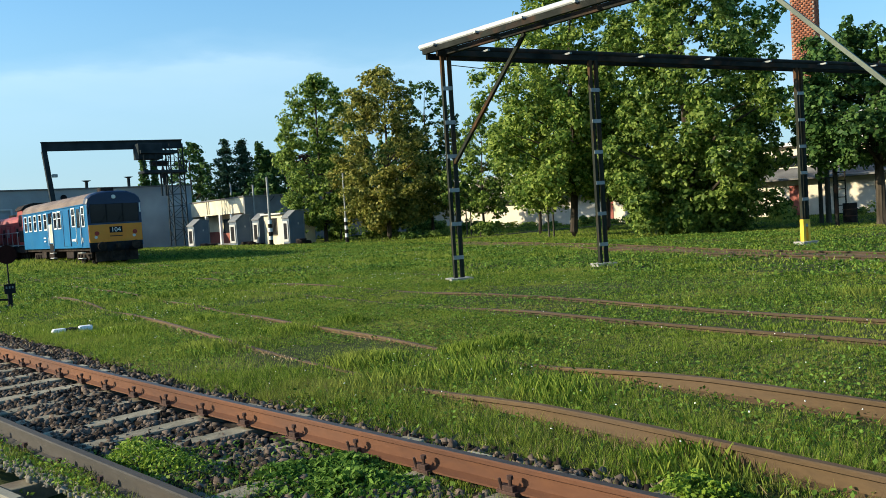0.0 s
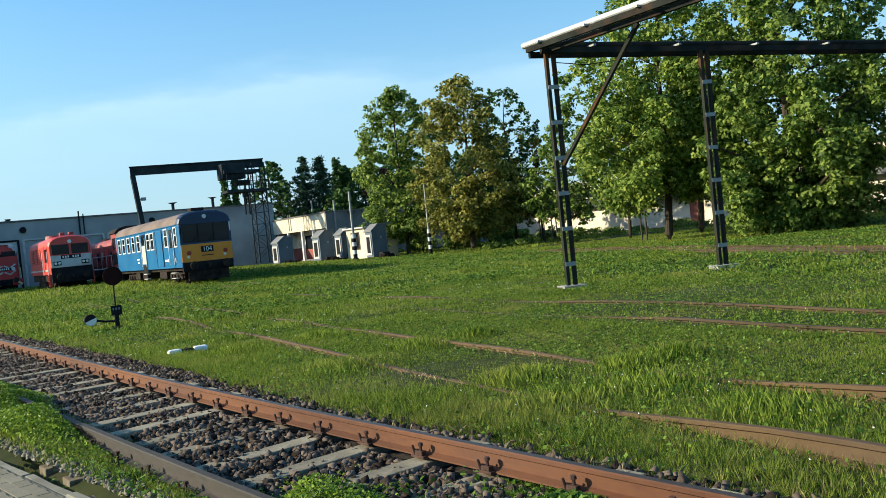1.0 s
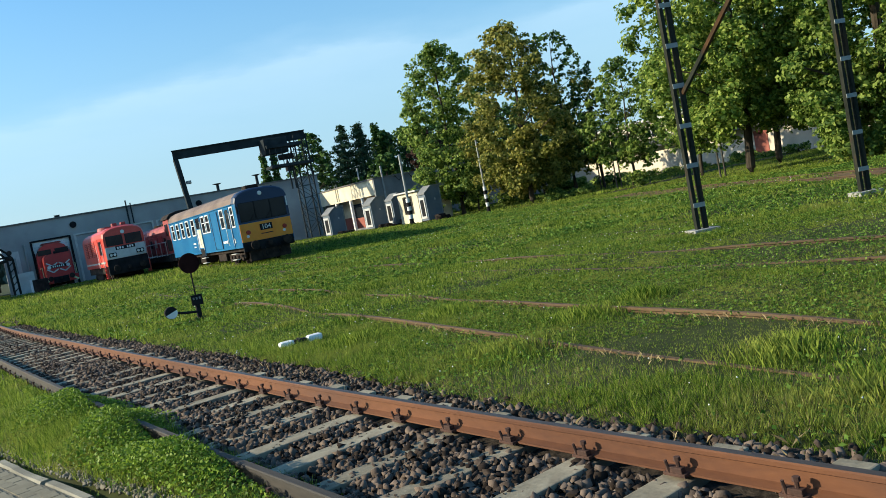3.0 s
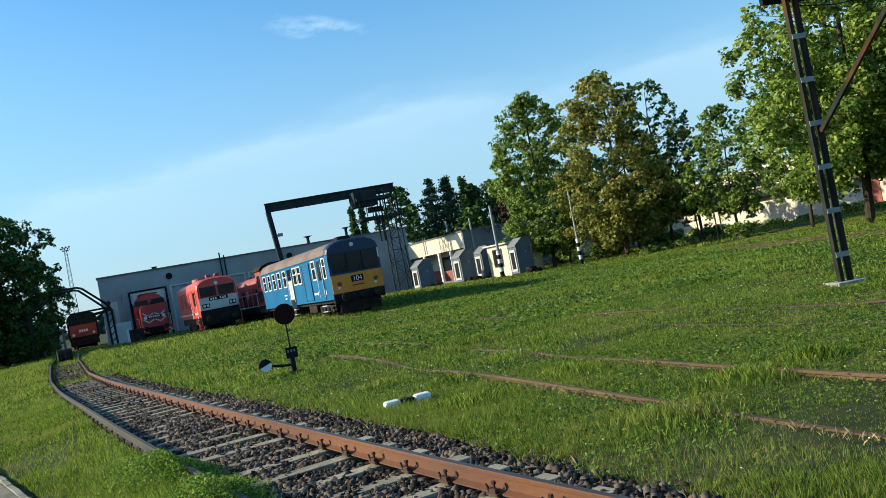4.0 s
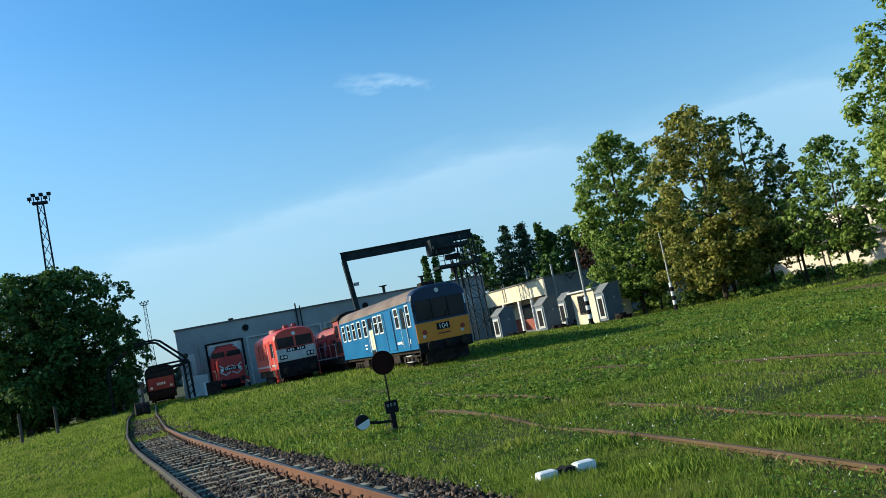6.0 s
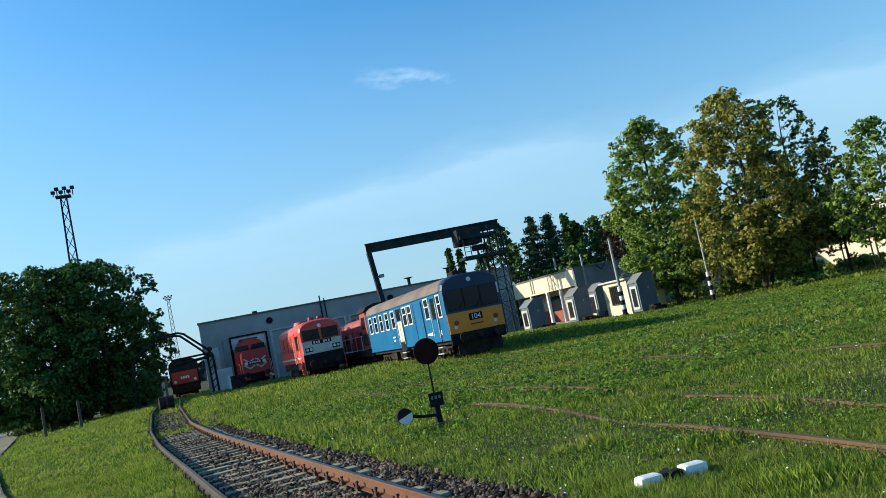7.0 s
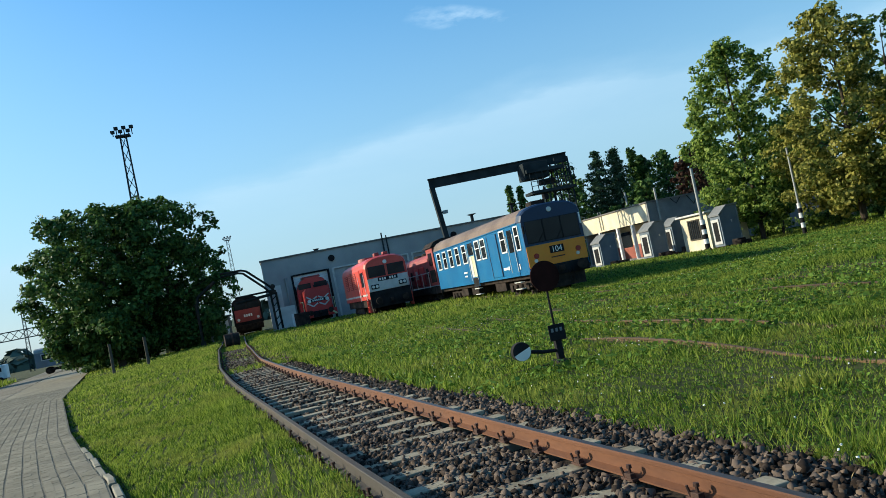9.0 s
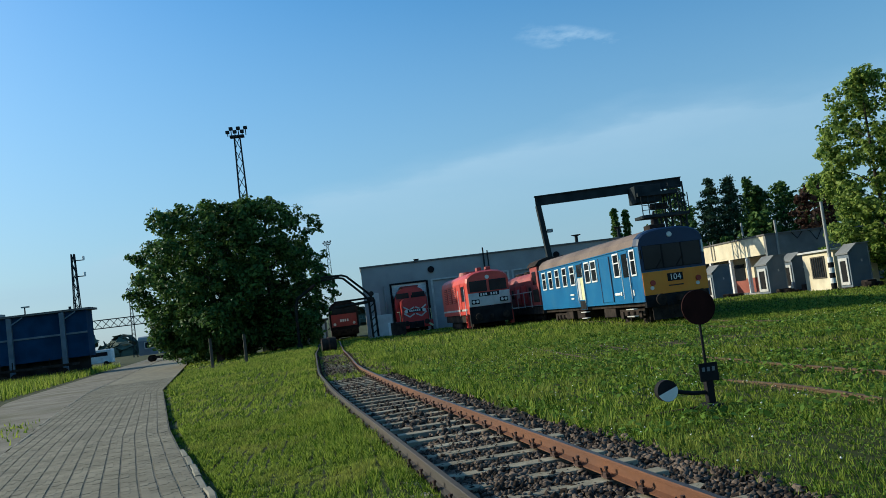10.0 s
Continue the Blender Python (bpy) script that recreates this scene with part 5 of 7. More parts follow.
def lattice_post(parent, x, y, h, rz, foot=None, gap=0.19):
    p = part("post", bmesh.new(), M_POST, parent, "battened double-channel steel post")
    p.matrix_basis = pose(x, y, 0, 0, 0, rz)
    for s in (-1, 1):
        ch_b = bmesh.new()
        box(s * gap / 2 - 0.04, s * gap / 2 + 0.04, -0.012, 0.012, -0.1, h, 0, ch_b)
        box(s * gap / 2 - 0.04, s * gap / 2 - 0.032, 0.0122, 0.11, -0.1, h, 0, ch_b)
        box(s * gap / 2 + 0.032, s * gap / 2 + 0.04, 0.0122, 0.11, -0.1, h, 0, ch_b)
        part("channel", ch_b, M_POST, p)
    zz = 0.55
    while zz < h:
        part("batten", box(-gap / 2 - 0.04, gap / 2 + 0.04, -0.026, -0.0125, zz - 0.05, zz + 0.05), M_GALV, p)
        zz += 0.86
    part("base_plate", box(-0.3, 0.3, -0.2, 0.28, -0.08, 0.03, 0.01), M_CONCRETE, p)
    if foot:
        part("painted_foot", box(-gap / 2 - 0.047, -gap / 2 + 0.047, -0.034, 0.125, 0.0, 0.75, 0), foot, p, "yellow painted foot")
        part("painted_foot", box(gap / 2 - 0.047, gap / 2 + 0.047, -0.034, 0.125, 0.0, 0.75, 0), foot, p)
        part("painted_foot", box(-gap / 2 + 0.0471, gap / 2 - 0.0471, -0.03, 0.02, 0.62, 0.75, 0), foot, p)
    return p


P1, P2, P3, P4 = Vector((13.78, 15.62, 0)), Vector((18.3, 14.75, 0)), Vector((26.55, 13.35, 0)), Vector((34.8, 12.0, 0))
Q1 = Vector((14.4, 4.75, 0))
for p, f in ((P1, None), (P2, None), (P3, M_YELLOW), (P4, None), (Q1, None)):
    lattice_post(gan, p.x, p.y, GT, -18, f)
zt = Vector((0, 0, GT))
far = (P4 - P1).normalized()
part("beam", beam(P1 + zt - far * 0.25 + Vector((0, 0, 0.06)), P4 + zt + far * 0.4 + Vector((0, 0, 0.06)), 0.1, 0.14), M_STEEL, gan)
part("beam", beam(P1 + zt - far * 0.25 + Vector((0.05, 0.5, 0.06)), P4 + zt + far * 0.4 + Vector((0.05, 0.5, 0.06)), 0.1, 0.14), M_STEEL, gan)
part("pipe", rod(P1 + zt - far * 0.4 + Vector((0.02, 0.2, 0.24)), P4 + zt + far * 0.6 + Vector((0.02, 0.2, 0.24)), 0.07, 0.07, 12), M_STEEL, gan)
for k in range(8):
    c0 = P1 + zt + far * (1.2 + k * 2.6)
    part("cross_bearer", beam(c0 + Vector((-0.04, -0.16, 0.155)), c0 + Vector((0.1, 0.66, 0.155)), 0.07, 0.05), M_GALV, gan)
near_d = (Q1 - P1).normalized()
side = Vector((near_d.y, -near_d.x, 0))
for off, mat in ((-0.0, M_STEEL), (0.55, M_STEEL)):
    part("beam", beam(P1 + zt - near_d * 0.2 + side * off + Vector((0, 0, 0.08)), Q1 + zt + near_d * 0.5 + side * off + Vector((0, 0, 0.08)), 0.1, 0.13), mat, gan)
for off, r in ((-0.02, 0.075), (0.34, 0.075)):
    part("pipe", rod(P1 + zt - near_d * 0.55 + side * off + Vector((0, 0, 0.27)), Q1 + zt + near_d * 0.9 + side * off + Vector((0, 0, 0.30)), r, r, 14), M_PIPE, gan, "pale silver painted pipe")
for k in range(8):
    c0 = P1 + zt + near_d * (0.3 + k * 1.5)
    part("cross_bearer", beam(c0 + side * -0.12 + Vector((0, 0, 0.165)), c0 + side * 0.68 + Vector((0, 0, 0.165)), 0.07, 0.05), M_GALV, gan)
part("brace", beam(P1 + Vector((0.05, -0.05, 2.95)), P1 + near_d * 2.75 + Vector((0, 0, GT)), 0.08, 0.08), M_POST, gan)
part("brace", beam(Q1 + Vector((0.05, 0.05, 2.95)), Q1 - near_d * 2.75 + Vector((0, 0, GT)), 0.07, 0.07), M_BRACE, gan)

part("slack_wire", tube([P1 + Vector((0.1, 0, 5.45)), P1 + far * 1.0 + Vector((0, 0, 5.38)), P1 + far * 2.2 + Vector((0, 0, 5.5))], 0.012, 5), M_BLACK, gan)

# pipe end, ladder and barrel beyond the gantry
sp = thing("silver_pipe", (0, 0, 0), label="short silver pipe crossing in front of the trees", category="pipe")
part("pipe", rod((38.0, 17.6, 5.0), (39.0, 13.2, 5.45), 0.13, 0.13, 12), M_PIPE, sp)
part("pipe", tube([(37.2, 18.2, 4.55), (38.0, 16.8, 4.75), (38.8, 14.6, 4.75), (39.4, 13.0, 5.0)], 0.05), M_PIPE, sp)
for px_, py_ in ((39.6, 13.0), (38.2, 18.3)):
    part("support", rod((px_, py_, -0.05), (px_, py_, 5.2), 0.09), M_STEEL, sp)
ld = thing("pole_ladder", (42.6, 20.9, 0.0), -50, label="dark double pole with an iron ladder", category="ladder")
part("pole", rod((-0.45, 0, -0.1), (-0.45, 0, 5.6), 0.11, 0.09), M_WOOD, ld)
part("pole", rod((-0.1, 0, -0.1), (-0.1, 0, 3.2), 0.14, 0.12), M_WOOD, ld)
part("stringer", rod((0.2, 0, 0), (0.2, 0, 3.2), 0.035), M_STEEL, ld)
part("stringer", rod((0.75, 0, 0), (0.75, 0, 3.2), 0.035), M_STEEL, ld)
for k in range(7):
    part("rung", rod((0.2, 0, 0.4 + k * 0.42), (0.75, 0, 0.4 + k * 0.42), 0.025), M_STEEL, ld)
bl = thing("barrel", (41.2, 19.2, 0.0), label="dark iron barrel standing in the grass", category="barrel")
part("shell", rod((0, 0, 0), (0, 0, 0.95), 0.32, 0.32, 18), M_UNDER, bl)
for zz in (0.3, 0.62):
    part("hoop", rod((0, 0, zz), (0, 0, zz + 0.05), 0.34, 0.34, 18), M_RUST_DARK, bl)

# ---- point lever with its disc ----
def point_lever(x, y):
    z = float(ground_z(x, y))
    c = thing("switch_stand", (x, y, z), 0, label="black point lever with round dark red target disc and weight", category="switch stand")
    part("base", box(-0.11, 0.11, -0.16, 0.16, 0.0, 0.09, 0.02), M_BLACK, c)
    part("spindle", rod((0, 0, 0.09), (0, 0, 1.28), 0.022, 0.018, 10), M_BLACK, c)
    part("housing", box(-0.055, 0.055, -0.06, 0.06, 0.09, 0.5, 0.02), M_BLACK, c)
    pl = part("plate", box(-0.14, 0.14, -0.075, -0.055, 0.40, 0.66, 0.008), M_BLACK, c, "black number plate with pale bars")
    for k in range(3):
        part("writing_bar", box(-0.1 + k * 0.075, -0.06 + k * 0.075, -0.08, -0.0755, 0.54, 0.60), M_GREYWALL, pl)
    part("disc", rod((0, -0.045, 1.45), (0, -0.02, 1.45), 0.25, 0.25, 30), M_DISC, c, "dark red round target disc")
    part("arm", tube([(-0.02, 0, 0.24), (-0.3, -0.05, 0.27), (-0.6, -0.1, 0.34)], 0.03), M_BLACK, c)
    wt = part("weight", rod((-0.68, -0.16, 0.36), (-0.68, -0.04, 0.36), 0.15, 0.15, 26), M_BLACK, c, "round weight painted half white")
    hb = bmesh.new()
    ring = [hb.verts.new((-0.68 + 0.146 * math.cos(a), -0.165, 0.36 + 0.146 * math.sin(a))) for a in [math.pi + 0.35 + k * math.pi / 14 for k in range(15)]]
    back = [hb.verts.new(v.co + Vector((0, 0.004, 0))) for v in ring]
    hb.faces.new(ring); hb.faces.new(back[::-1])
    for a in range(15):
        hb.faces.new((ring[a], ring[(a + 1) % 15], back[(a + 1) % 15], back[a]))
    part("white_half", hb, M_WHITE, wt)
    part("rod", rod((-0.2, 0, 0.05), (-1.4, 0.05, 0.02), 0.022), M_RUST_DARK, c)


point_lever(4.82, 23.75)


def fallen_weight(x, y):
    z = float(ground_z(x, y))
    c = thing("old_switch_stand", (x, y, z - 0.02), -4, label="dismantled point lever with two white painted weights in grass", category="switch stand")
    for dx, s in ((-0.23, 1.0), (0.22, 1.05)):
        bm = bmesh.new()
        box(-0.115 * s, 0.115 * s, -0.09, 0.09, -0.04, 0.13 * s, 0.04, bm)
        for v in bm.verts:
            v.co.x += dx + 0.08 * v.co.z
        part("weight", bm, M_WHITE, c, "white painted iron weight")
    part("lever", box(-0.11, 0.1, -0.06, 0.06, 0.02, 0.12, 0.02), M_BLACK, c)
    part("pivot", rod((0.0, -0.1, 0.07), (0, 0.1, 0.07), 0.06, 0.06, 12), M_BLACK, c)


fallen_weight(4.31, 15.2)

# ---- far left: masts, blue shed, pipes ----
def flood_mast(x, y, h, lamps=6):
    c = thing("floodlight_mast", (x, y, 0), label="tall lattice floodlight mast over the yard", category="floodlight mast", group="floodlight masts")
    b0, b1 = h * 0.028, h * 0.013
    lat = bmesh.new()
    n = 16
    for s, t in ((-1, -1), (1, -1), (1, 1), (-1, 1)):
        part("mast_leg", beam((s * b0, t * b0, 0), (s * b1, t * b1, h), h * 0.005, h * 0.005), M_CRANE, c)
    for k in range(n):
        z0, z1 = h * k / n, h * (k + 1) / n
        r0, r1 = b0 + (b1 - b0) * k / n, b0 + (b1 - b0) * (k + 1) / n
        for a, b in (((-1, -1), (1, -1)), ((1, -1), (1, 1)), ((1, 1), (-1, 1)), ((-1, 1), (-1, -1))):
            beam((a[0] * r0, a[1] * r0, z0), (b[0] * r1, b[1] * r1, z1), h * 0.003, h * 0.003, lat)
    part("lattice", lat, M_CRANE, c)
    part("platform", box(-h * 0.033, h * 0.033, -h * 0.02, h * 0.02, h, h * 1.008), M_CRANE, c)
    for k in range(lamps):
        xx = (-1 + 2 * k / (lamps - 1)) * h * 0.042
        zz = h * (1.02 + 0.016 * (k % 2))
        l = part("floodlight", box(xx - h * 0.009, xx + h * 0.009, -h * 0.012, h * 0.006, zz, zz + h * 0.014, 0.05), M_CRANE, c)
        part("lamp_bracket", beam((xx, 0, h * 1.008), (xx, 0, zz), 0.12, 0.12), M_CRANE, l)


flood_mast(-9.6, 130, 29.5)
flood_mast(3.0, 285, 28.0)
flood_mast(-54.5, 262, 19.0)


def blue_shed():
    c = thing("loading_shed", (0, 0, 0), label="long dark blue loading shed with pale posts", category="building")
    x1, y0, y1 = -25.9, 108.0, 112.0
    part("cladding", box(-110, x1, y0, y0 + 2.5, 1.9, 6.9), M_NAVY, c)
    part("roof", box(-110.5, x1 + 0.5, y0 - 0.4, y0 + 2.9, 6.9, 7.12), M_ROOFFELT, c)
    part("skylight", prism([(-110, 7.12), (-35, 7.12), (-35, 7.5), (-110, 8.2)], y0 + 0.5, y0 + 2.6), M_GALV, c)
    for k in range(14):
        part("post", box(-28.6 - k * 5.4, -28.1 - k * 5.4, y0 - 0.35, y0 - 0.01, 0, 6.85), M_CABIN, c)
        part("bracket", beam((-28.3 - k * 5.4, y0 - 0.3, 6.0), (-26.9 - k * 5.4, y0 - 0.3, 6.8), 0.12, 0.12), M_CABIN, c)
    part("rail_beam", box(-110, x1, y0 - 0.12, y0 - 0.01, 4.4, 4.6), M_CABIN, c)
    # Near-black sheet stands in for the shade below the cladding.
    part("shade_sheet", box(-109, x1 - 0.5, y0 + 2.1, y0 + 2.3, 0, 1.9), M_SHADE, c)
    for k in range(9):
        w = thing("flat_wagon", (-30.5 - k * 9.0, y0 - 3.0, 0), label="dark empty flat wagon beside the blue shed", category="wagon", group="flat wagons")
        part("deck", box(-4.0, 4.0, -1.3, 1.3, 1.1, 1.35, 0.03), M_UNDER, w)
        for xx in (-3, -1.8, 1.8, 3):
            part("wheel", rod((xx, -0.85, 0.46), (xx, -0.7, 0.46), 0.46, 0.46, 14), M_UNDER, w)
            part("stake", box(xx - 0.05, xx + 0.05, -1.36, -1.3, 1.1, 2.1), M_UNDER, w)


blue_shed()


def catenary_mast(x, y, h, arms=True, label="tapered lattice line mast with cross arms"):
    c = thing("line_mast", (x, y, 0), label=label, category="mast", group="line masts")
    lat = bmesh.new()
    r0, r1 = h * 0.035, h * 0.012
    for s, t in ((-1, -1), (1, -1), (1, 1), (-1, 1)):
        beam((s * r0, t * r0, 0), (s * r1, t * r1, h), 0.14, 0.14, lat)
    for k in range(12):
        a, b = r0 + (r1 - r0) * k / 12, r0 + (r1 - r0) * (k + 1) / 12
        beam((-a if k % 2 else a, -a, h * k / 12), (b if k % 2 else -b, -b, h * (k + 1) / 12), 0.1, 0.1, lat)
        beam((-a if k % 2 else a, a, h * k / 12), (b if k % 2 else -b, b, h * (k + 1) / 12), 0.1, 0.1, lat)
    part("lattice", lat, M_CRANE, c)
    if arms:
        for z in (0.8, 0.94):
            part("arm", beam((-0.1, 0, h * z), (h * 0.09, 0, h * z), 0.14, 0.14), M_CRANE, c)
            part("insulator", rod((h * 0.085, 0, h * z), (h * 0.085, 0, h * z + 0.6), 0.18), M_WHITE, c)


catenary_mast(-37.4, 147, 17.7)
for x, y, h in ((-46.0, 150, 10.5), (-42.5, 152, 9.0)):
    lp = thing("yard_lamp", (x, y, 0), label="slender grey yard lamp with a short arm", category="street lamp", group="yard lamps")
    part("pole", rod((0, 0, 0), (0, 0, h), 0.16, 0.1), M_CRANE, lp)
    part("head", box(-0.5, 0.7, -0.15, 0.15, h, h + 0.22, 0.03), M_GALV, lp)
bridge = thing("signal_bridge", (0, 0, 0), label="lattice signal bridge spanning the far tracks", category="signal bridge")
lat = bmesh.new()
for z in (6.2, 7.6):
    beam((-42.5, 160, z), (-27, 160, z), 0.16, 0.16, lat)
for k in range(12):
    x = -42.5 + k * 1.29
    beam((x, 160, 6.2), (x + 1.29, 160, 7.6), 0.09, 0.09, lat)
    beam((x, 160, 7.6), (x + 1.29, 160, 6.2), 0.09, 0.09, lat)
part("truss", lat, M_CRANE, bridge)
for x in (-42.2, -27.3):
    part("leg", beam((x, 160, 0), (x, 160, 10.5 if x < -40 else 7.8), 0.35, 0.35), M_CRANE, bridge)

coach = thing("passenger_coach", (-17.0, 134, 0), 90, label="grey-blue passenger coach standing on the far tracks", category="coach")
part("body", prism(arch(1.4, 1.0, 2.9, 3.6), -9, 9), M_CABIN, coach)
part("roof", prism([(x * 1.01, z + 0.02) for x, z in arch(1.4, 2.95, 3.0, 3.6)], -9.02, 9.02), M_GALV, coach)
for k in range(9):
    side_window(coach, 1.4, -8.2 + k * 1.9, -7.0 + k * 1.9, 1.9, 2.8, M_LIGHTGREY, False)
    side_window(coach, -1.4, -8.2 + k * 1.9, -7.0 + k * 1.9, 1.9, 2.8, M_LIGHTGREY, False)
bogie(coach, -6.5); bogie(coach, 6.5)
van = thing("work_van", (-36.0, 150, 0), label="small white service vehicle parked by the tracks", category="van")
part("body", box(-2.4, 2.4, -1, 1, 0.5, 2.6, 0.15), M_WHITE, van)
part("window", box(-1.8, 1.8, -1.02, -1.003, 1.6, 2.2, 0.0), M_GLASS, van)
for xx in (-1.5, 1.5):
    part("wheel", rod((xx, -1.02, 0.4), (xx, -0.75, 0.4), 0.4, 0.4, 14), M_BLACK, van)
    part("wheel", rod((xx, 0.75, 0.4), (xx, 1.02, 0.4), 0.4, 0.4, 14), M_BLACK, van)

# pipes, posts and blocks in front of the shed
pf = thing("pipe_arch", (3.0, 80.5, 0.25), label="arched steel pipe frame at the shed corner", category="pipe frame")
part("pipe", tube([(0.3, 0, 0), (0.25, 0, 3.2), (-0.1, 0, 3.7), (-1.6, 0, 5.2), (-2.0, 0, 5.3), (-3.4, 0, 5.25)], 0.09, 8), M_STEEL, pf)
part("pipe", tube([(0.75, 0.5, 0), (0.7, 0.5, 3.2), (0.3, 0.5, 3.8), (-1.3, 0.5, 5.35), (-1.7, 0.5, 5.5), (-3.4, 0.5, 5.5)], 0.09, 8), M_STEEL, pf)
part("cross_pipe", rod((0.3, 0, 3.1), (-2.6, 0, 2.9), 0.12), M_STEEL, pf)
part("cross_pipe", rod((0.5, 0.2, 3.4), (-2.6, 0.2, 3.35), 0.08), M_STEEL, pf)
for k in range(5):
    part("strut", beam((0.25, 0, 0.4 + k * 0.55), (0.75, 0.5, 0.8 + k * 0.55), 0.06, 0.06), M_STEEL, pf)
part("valve", box(0.2, 0.7, -0.2, 0.2, 3.05, 3.4, 0.05), M_UNDER, pf)
part("valve_wheel", rod((0.5, -0.35, 3.7), (0.5, -0.3, 3.7), 0.2, 0.2, 14), M_UNDER, pf)
part("foot", box(-0.1, 1.0, -0.4, 0.6, -0.1, 0.2, 0.05), M_CONCRETE, pf)
bp = thing("bent_pipe_post", (-2.6, 80.0, 0.2), label="tall bent steel pipe standing under the tree", category="pipe")
part("pipe", tube([(0, 0, 0), (0, 0, 3.2), (0.2, 0, 4.0), (1.7, 0, 5.0)], 0.13, 8), M_STEEL, bp)
part("flange", rod((0, 0, 0), (0, 0, 0.5), 0.24, 0.2, 12), M_STEEL, bp)
cb = thing("concrete_block", (5.15, 78.3, 0.25), 8, label="square concrete block darkened for its shaded face, with a white post", category="concrete block")
# Near-black colour stands in for shade on the block, not for grime.
part("block", box(-0.55, 0.55, -0.5, 0.5, 0, 1.15, 0.06), M_UNDER, cb)
wp = thing("fence_post", (4.5, 78.0, 0.25), label="short white concrete post", category="post")
part("post", box(-0.09, 0.09, -0.09, 0.09, 0, 1.2, 0.02), M_WHITE, wp)
tk = thing("switch_cabinet", (4.2, 82.5, 0.25), label="pale grey cabinet in front of the shed wall", category="cabinet")
part("body", box(-0.9, 0.9, -0.4, 0.4, 0.1, 1.9, 0.04), M_LIGHTGREY, tk)
part("plinth", box(-0.85, 0.85, -0.35, 0.35, 0, 0.1), M_CONCRETE, tk)
dr = thing("rusty_drum", (-0.35, 66.0, 0.22), label="dark open drum lying between the rails", category="drum")
part("shell", rod((-0.45, 0, 0.42), (0.45, 0.1, 0.42), 0.42, 0.42, 18), M_UNDER, dr)
part("hoop", rod((-0.05, 0.04, 0.42), (0.05, 0.05, 0.42), 0.45, 0.45, 18), M_RUST_DARK, dr)
for x, y, h in ((-7.9, 68.5, 2.0), (-5.5, 66.0, 2.0)):
    st = thing("tree_stake", (x, y, -0.06), label="dark wooden stake standing in the grass", category="stake", group="wooden stakes")
    part("stake", rod((0, 0, 0), (0, 0, h), 0.1, 0.09, 8), M_WOOD, st)
for k, (x, y) in enumerate(((-9.9, 97), (-2.0, 86), (-14.5, 108), (-16.0, 118), (-13.3, 101))):
    st = thing("low_bollard", (x, y, -0.05), label="short grey bollard beside the footway", category="bollard", group="bollards")
    part("post", rod((0, 0, 0), (0, 0, 1.1), 0.14, 0.12, 10), M_CONCRETE, st)
    part("cap", rod((0, 0, 1.1), (0, 0, 1.16), 0.15, 0.08, 10), M_CONCRETE, st)
sh2 = thing("tool_shed", (-1.9, 92, 0.1), label="low shed with a white door under the tree", category="shed")
part("wall", box(-4.5, 1.6, 0, 4, -0.1, 2.3), M_GREYWALL, sh2)
part("roof", box(-4.7, 1.8, -0.3, 4.2, 2.3, 2.45), M_ROOFFELT, sh2)
part("door", box(0.6, 1.4, -0.05, -0.003, 0.0, 2.0, 0.01), M_WHITE, sh2)

# ---- trees ----
def leaves(points, normals, size, rng, flat=0.35):
    """Four-cornered folded leaves at points."""
    n = len(points)
    a = rng.normal(size=(n, 3)); a -= normals * (a * normals).sum(1, keepdims=True) * (1 - flat)
    a /= np.linalg.norm(a, axis=1, keepdims=True) + 1e-6
    b = np.cross(normals, a); b /= np.linalg.norm(b, axis=1, keepdims=True) + 1e-6
    s = size * rng.uniform(0.6, 1.35, (n, 1))
    v = np.stack([points - a * s * 0.6, points + b * s * 0.42 + normals * s * 0.12, points + a * s * 0.7, points - b * s * 0.42 + normals * s * 0.12], 1).reshape(-1, 3)
    f = np.arange(4 * n).reshape(n, 4)
    return v, f


def crown_mesh(name, boughs, per, size, material, seed):
    """Leaves gathered into drooping sprays round each bough, with gaps between."""
    rng = np.random.default_rng(seed)
    P, N = [], []
    for cx, cy, cz, rx, rz in boughs:
        sprays = max(5, int(13 * rx / 0.8))
        for _ in range(sprays):
            d = rng.normal(size=3) + np.array([cx, cy, 0]) * 0.18 / (rx + 0.3)
            d /= np.linalg.norm(d)
            q = rx * rng.uniform(0.32, 0.55)
            c = np.array([cx, cy, cz]) + d * np.array([rx, rx, rz]) * rng.uniform(0.45, 1.15)
            k = max(6, int(per * q * q))
            e = rng.normal(size=(k, 3)); e /= np.linalg.norm(e, axis=1, keepdims=True)
            u = rng.uniform(0.2, 1.0, (k, 1)) ** 0.5
            p = c + e * u * np.array([q, q, q * 0.62])
            p[:, 2] -= 0.35 * (u[:, 0] * q) ** 2 / q
            nn = e * 0.4 + d * 0.35 + rng.normal(size=(k, 3)) * 0.42 + np.array([-0.1, 0.05, 0.4])
            N.append(nn / np.linalg.norm(nn, axis=1, keepdims=True)); P.append(p)
    v, f = leaves(np.concatenate(P), np.concatenate(N), size, rng)
    return raw(name, v, f, material)


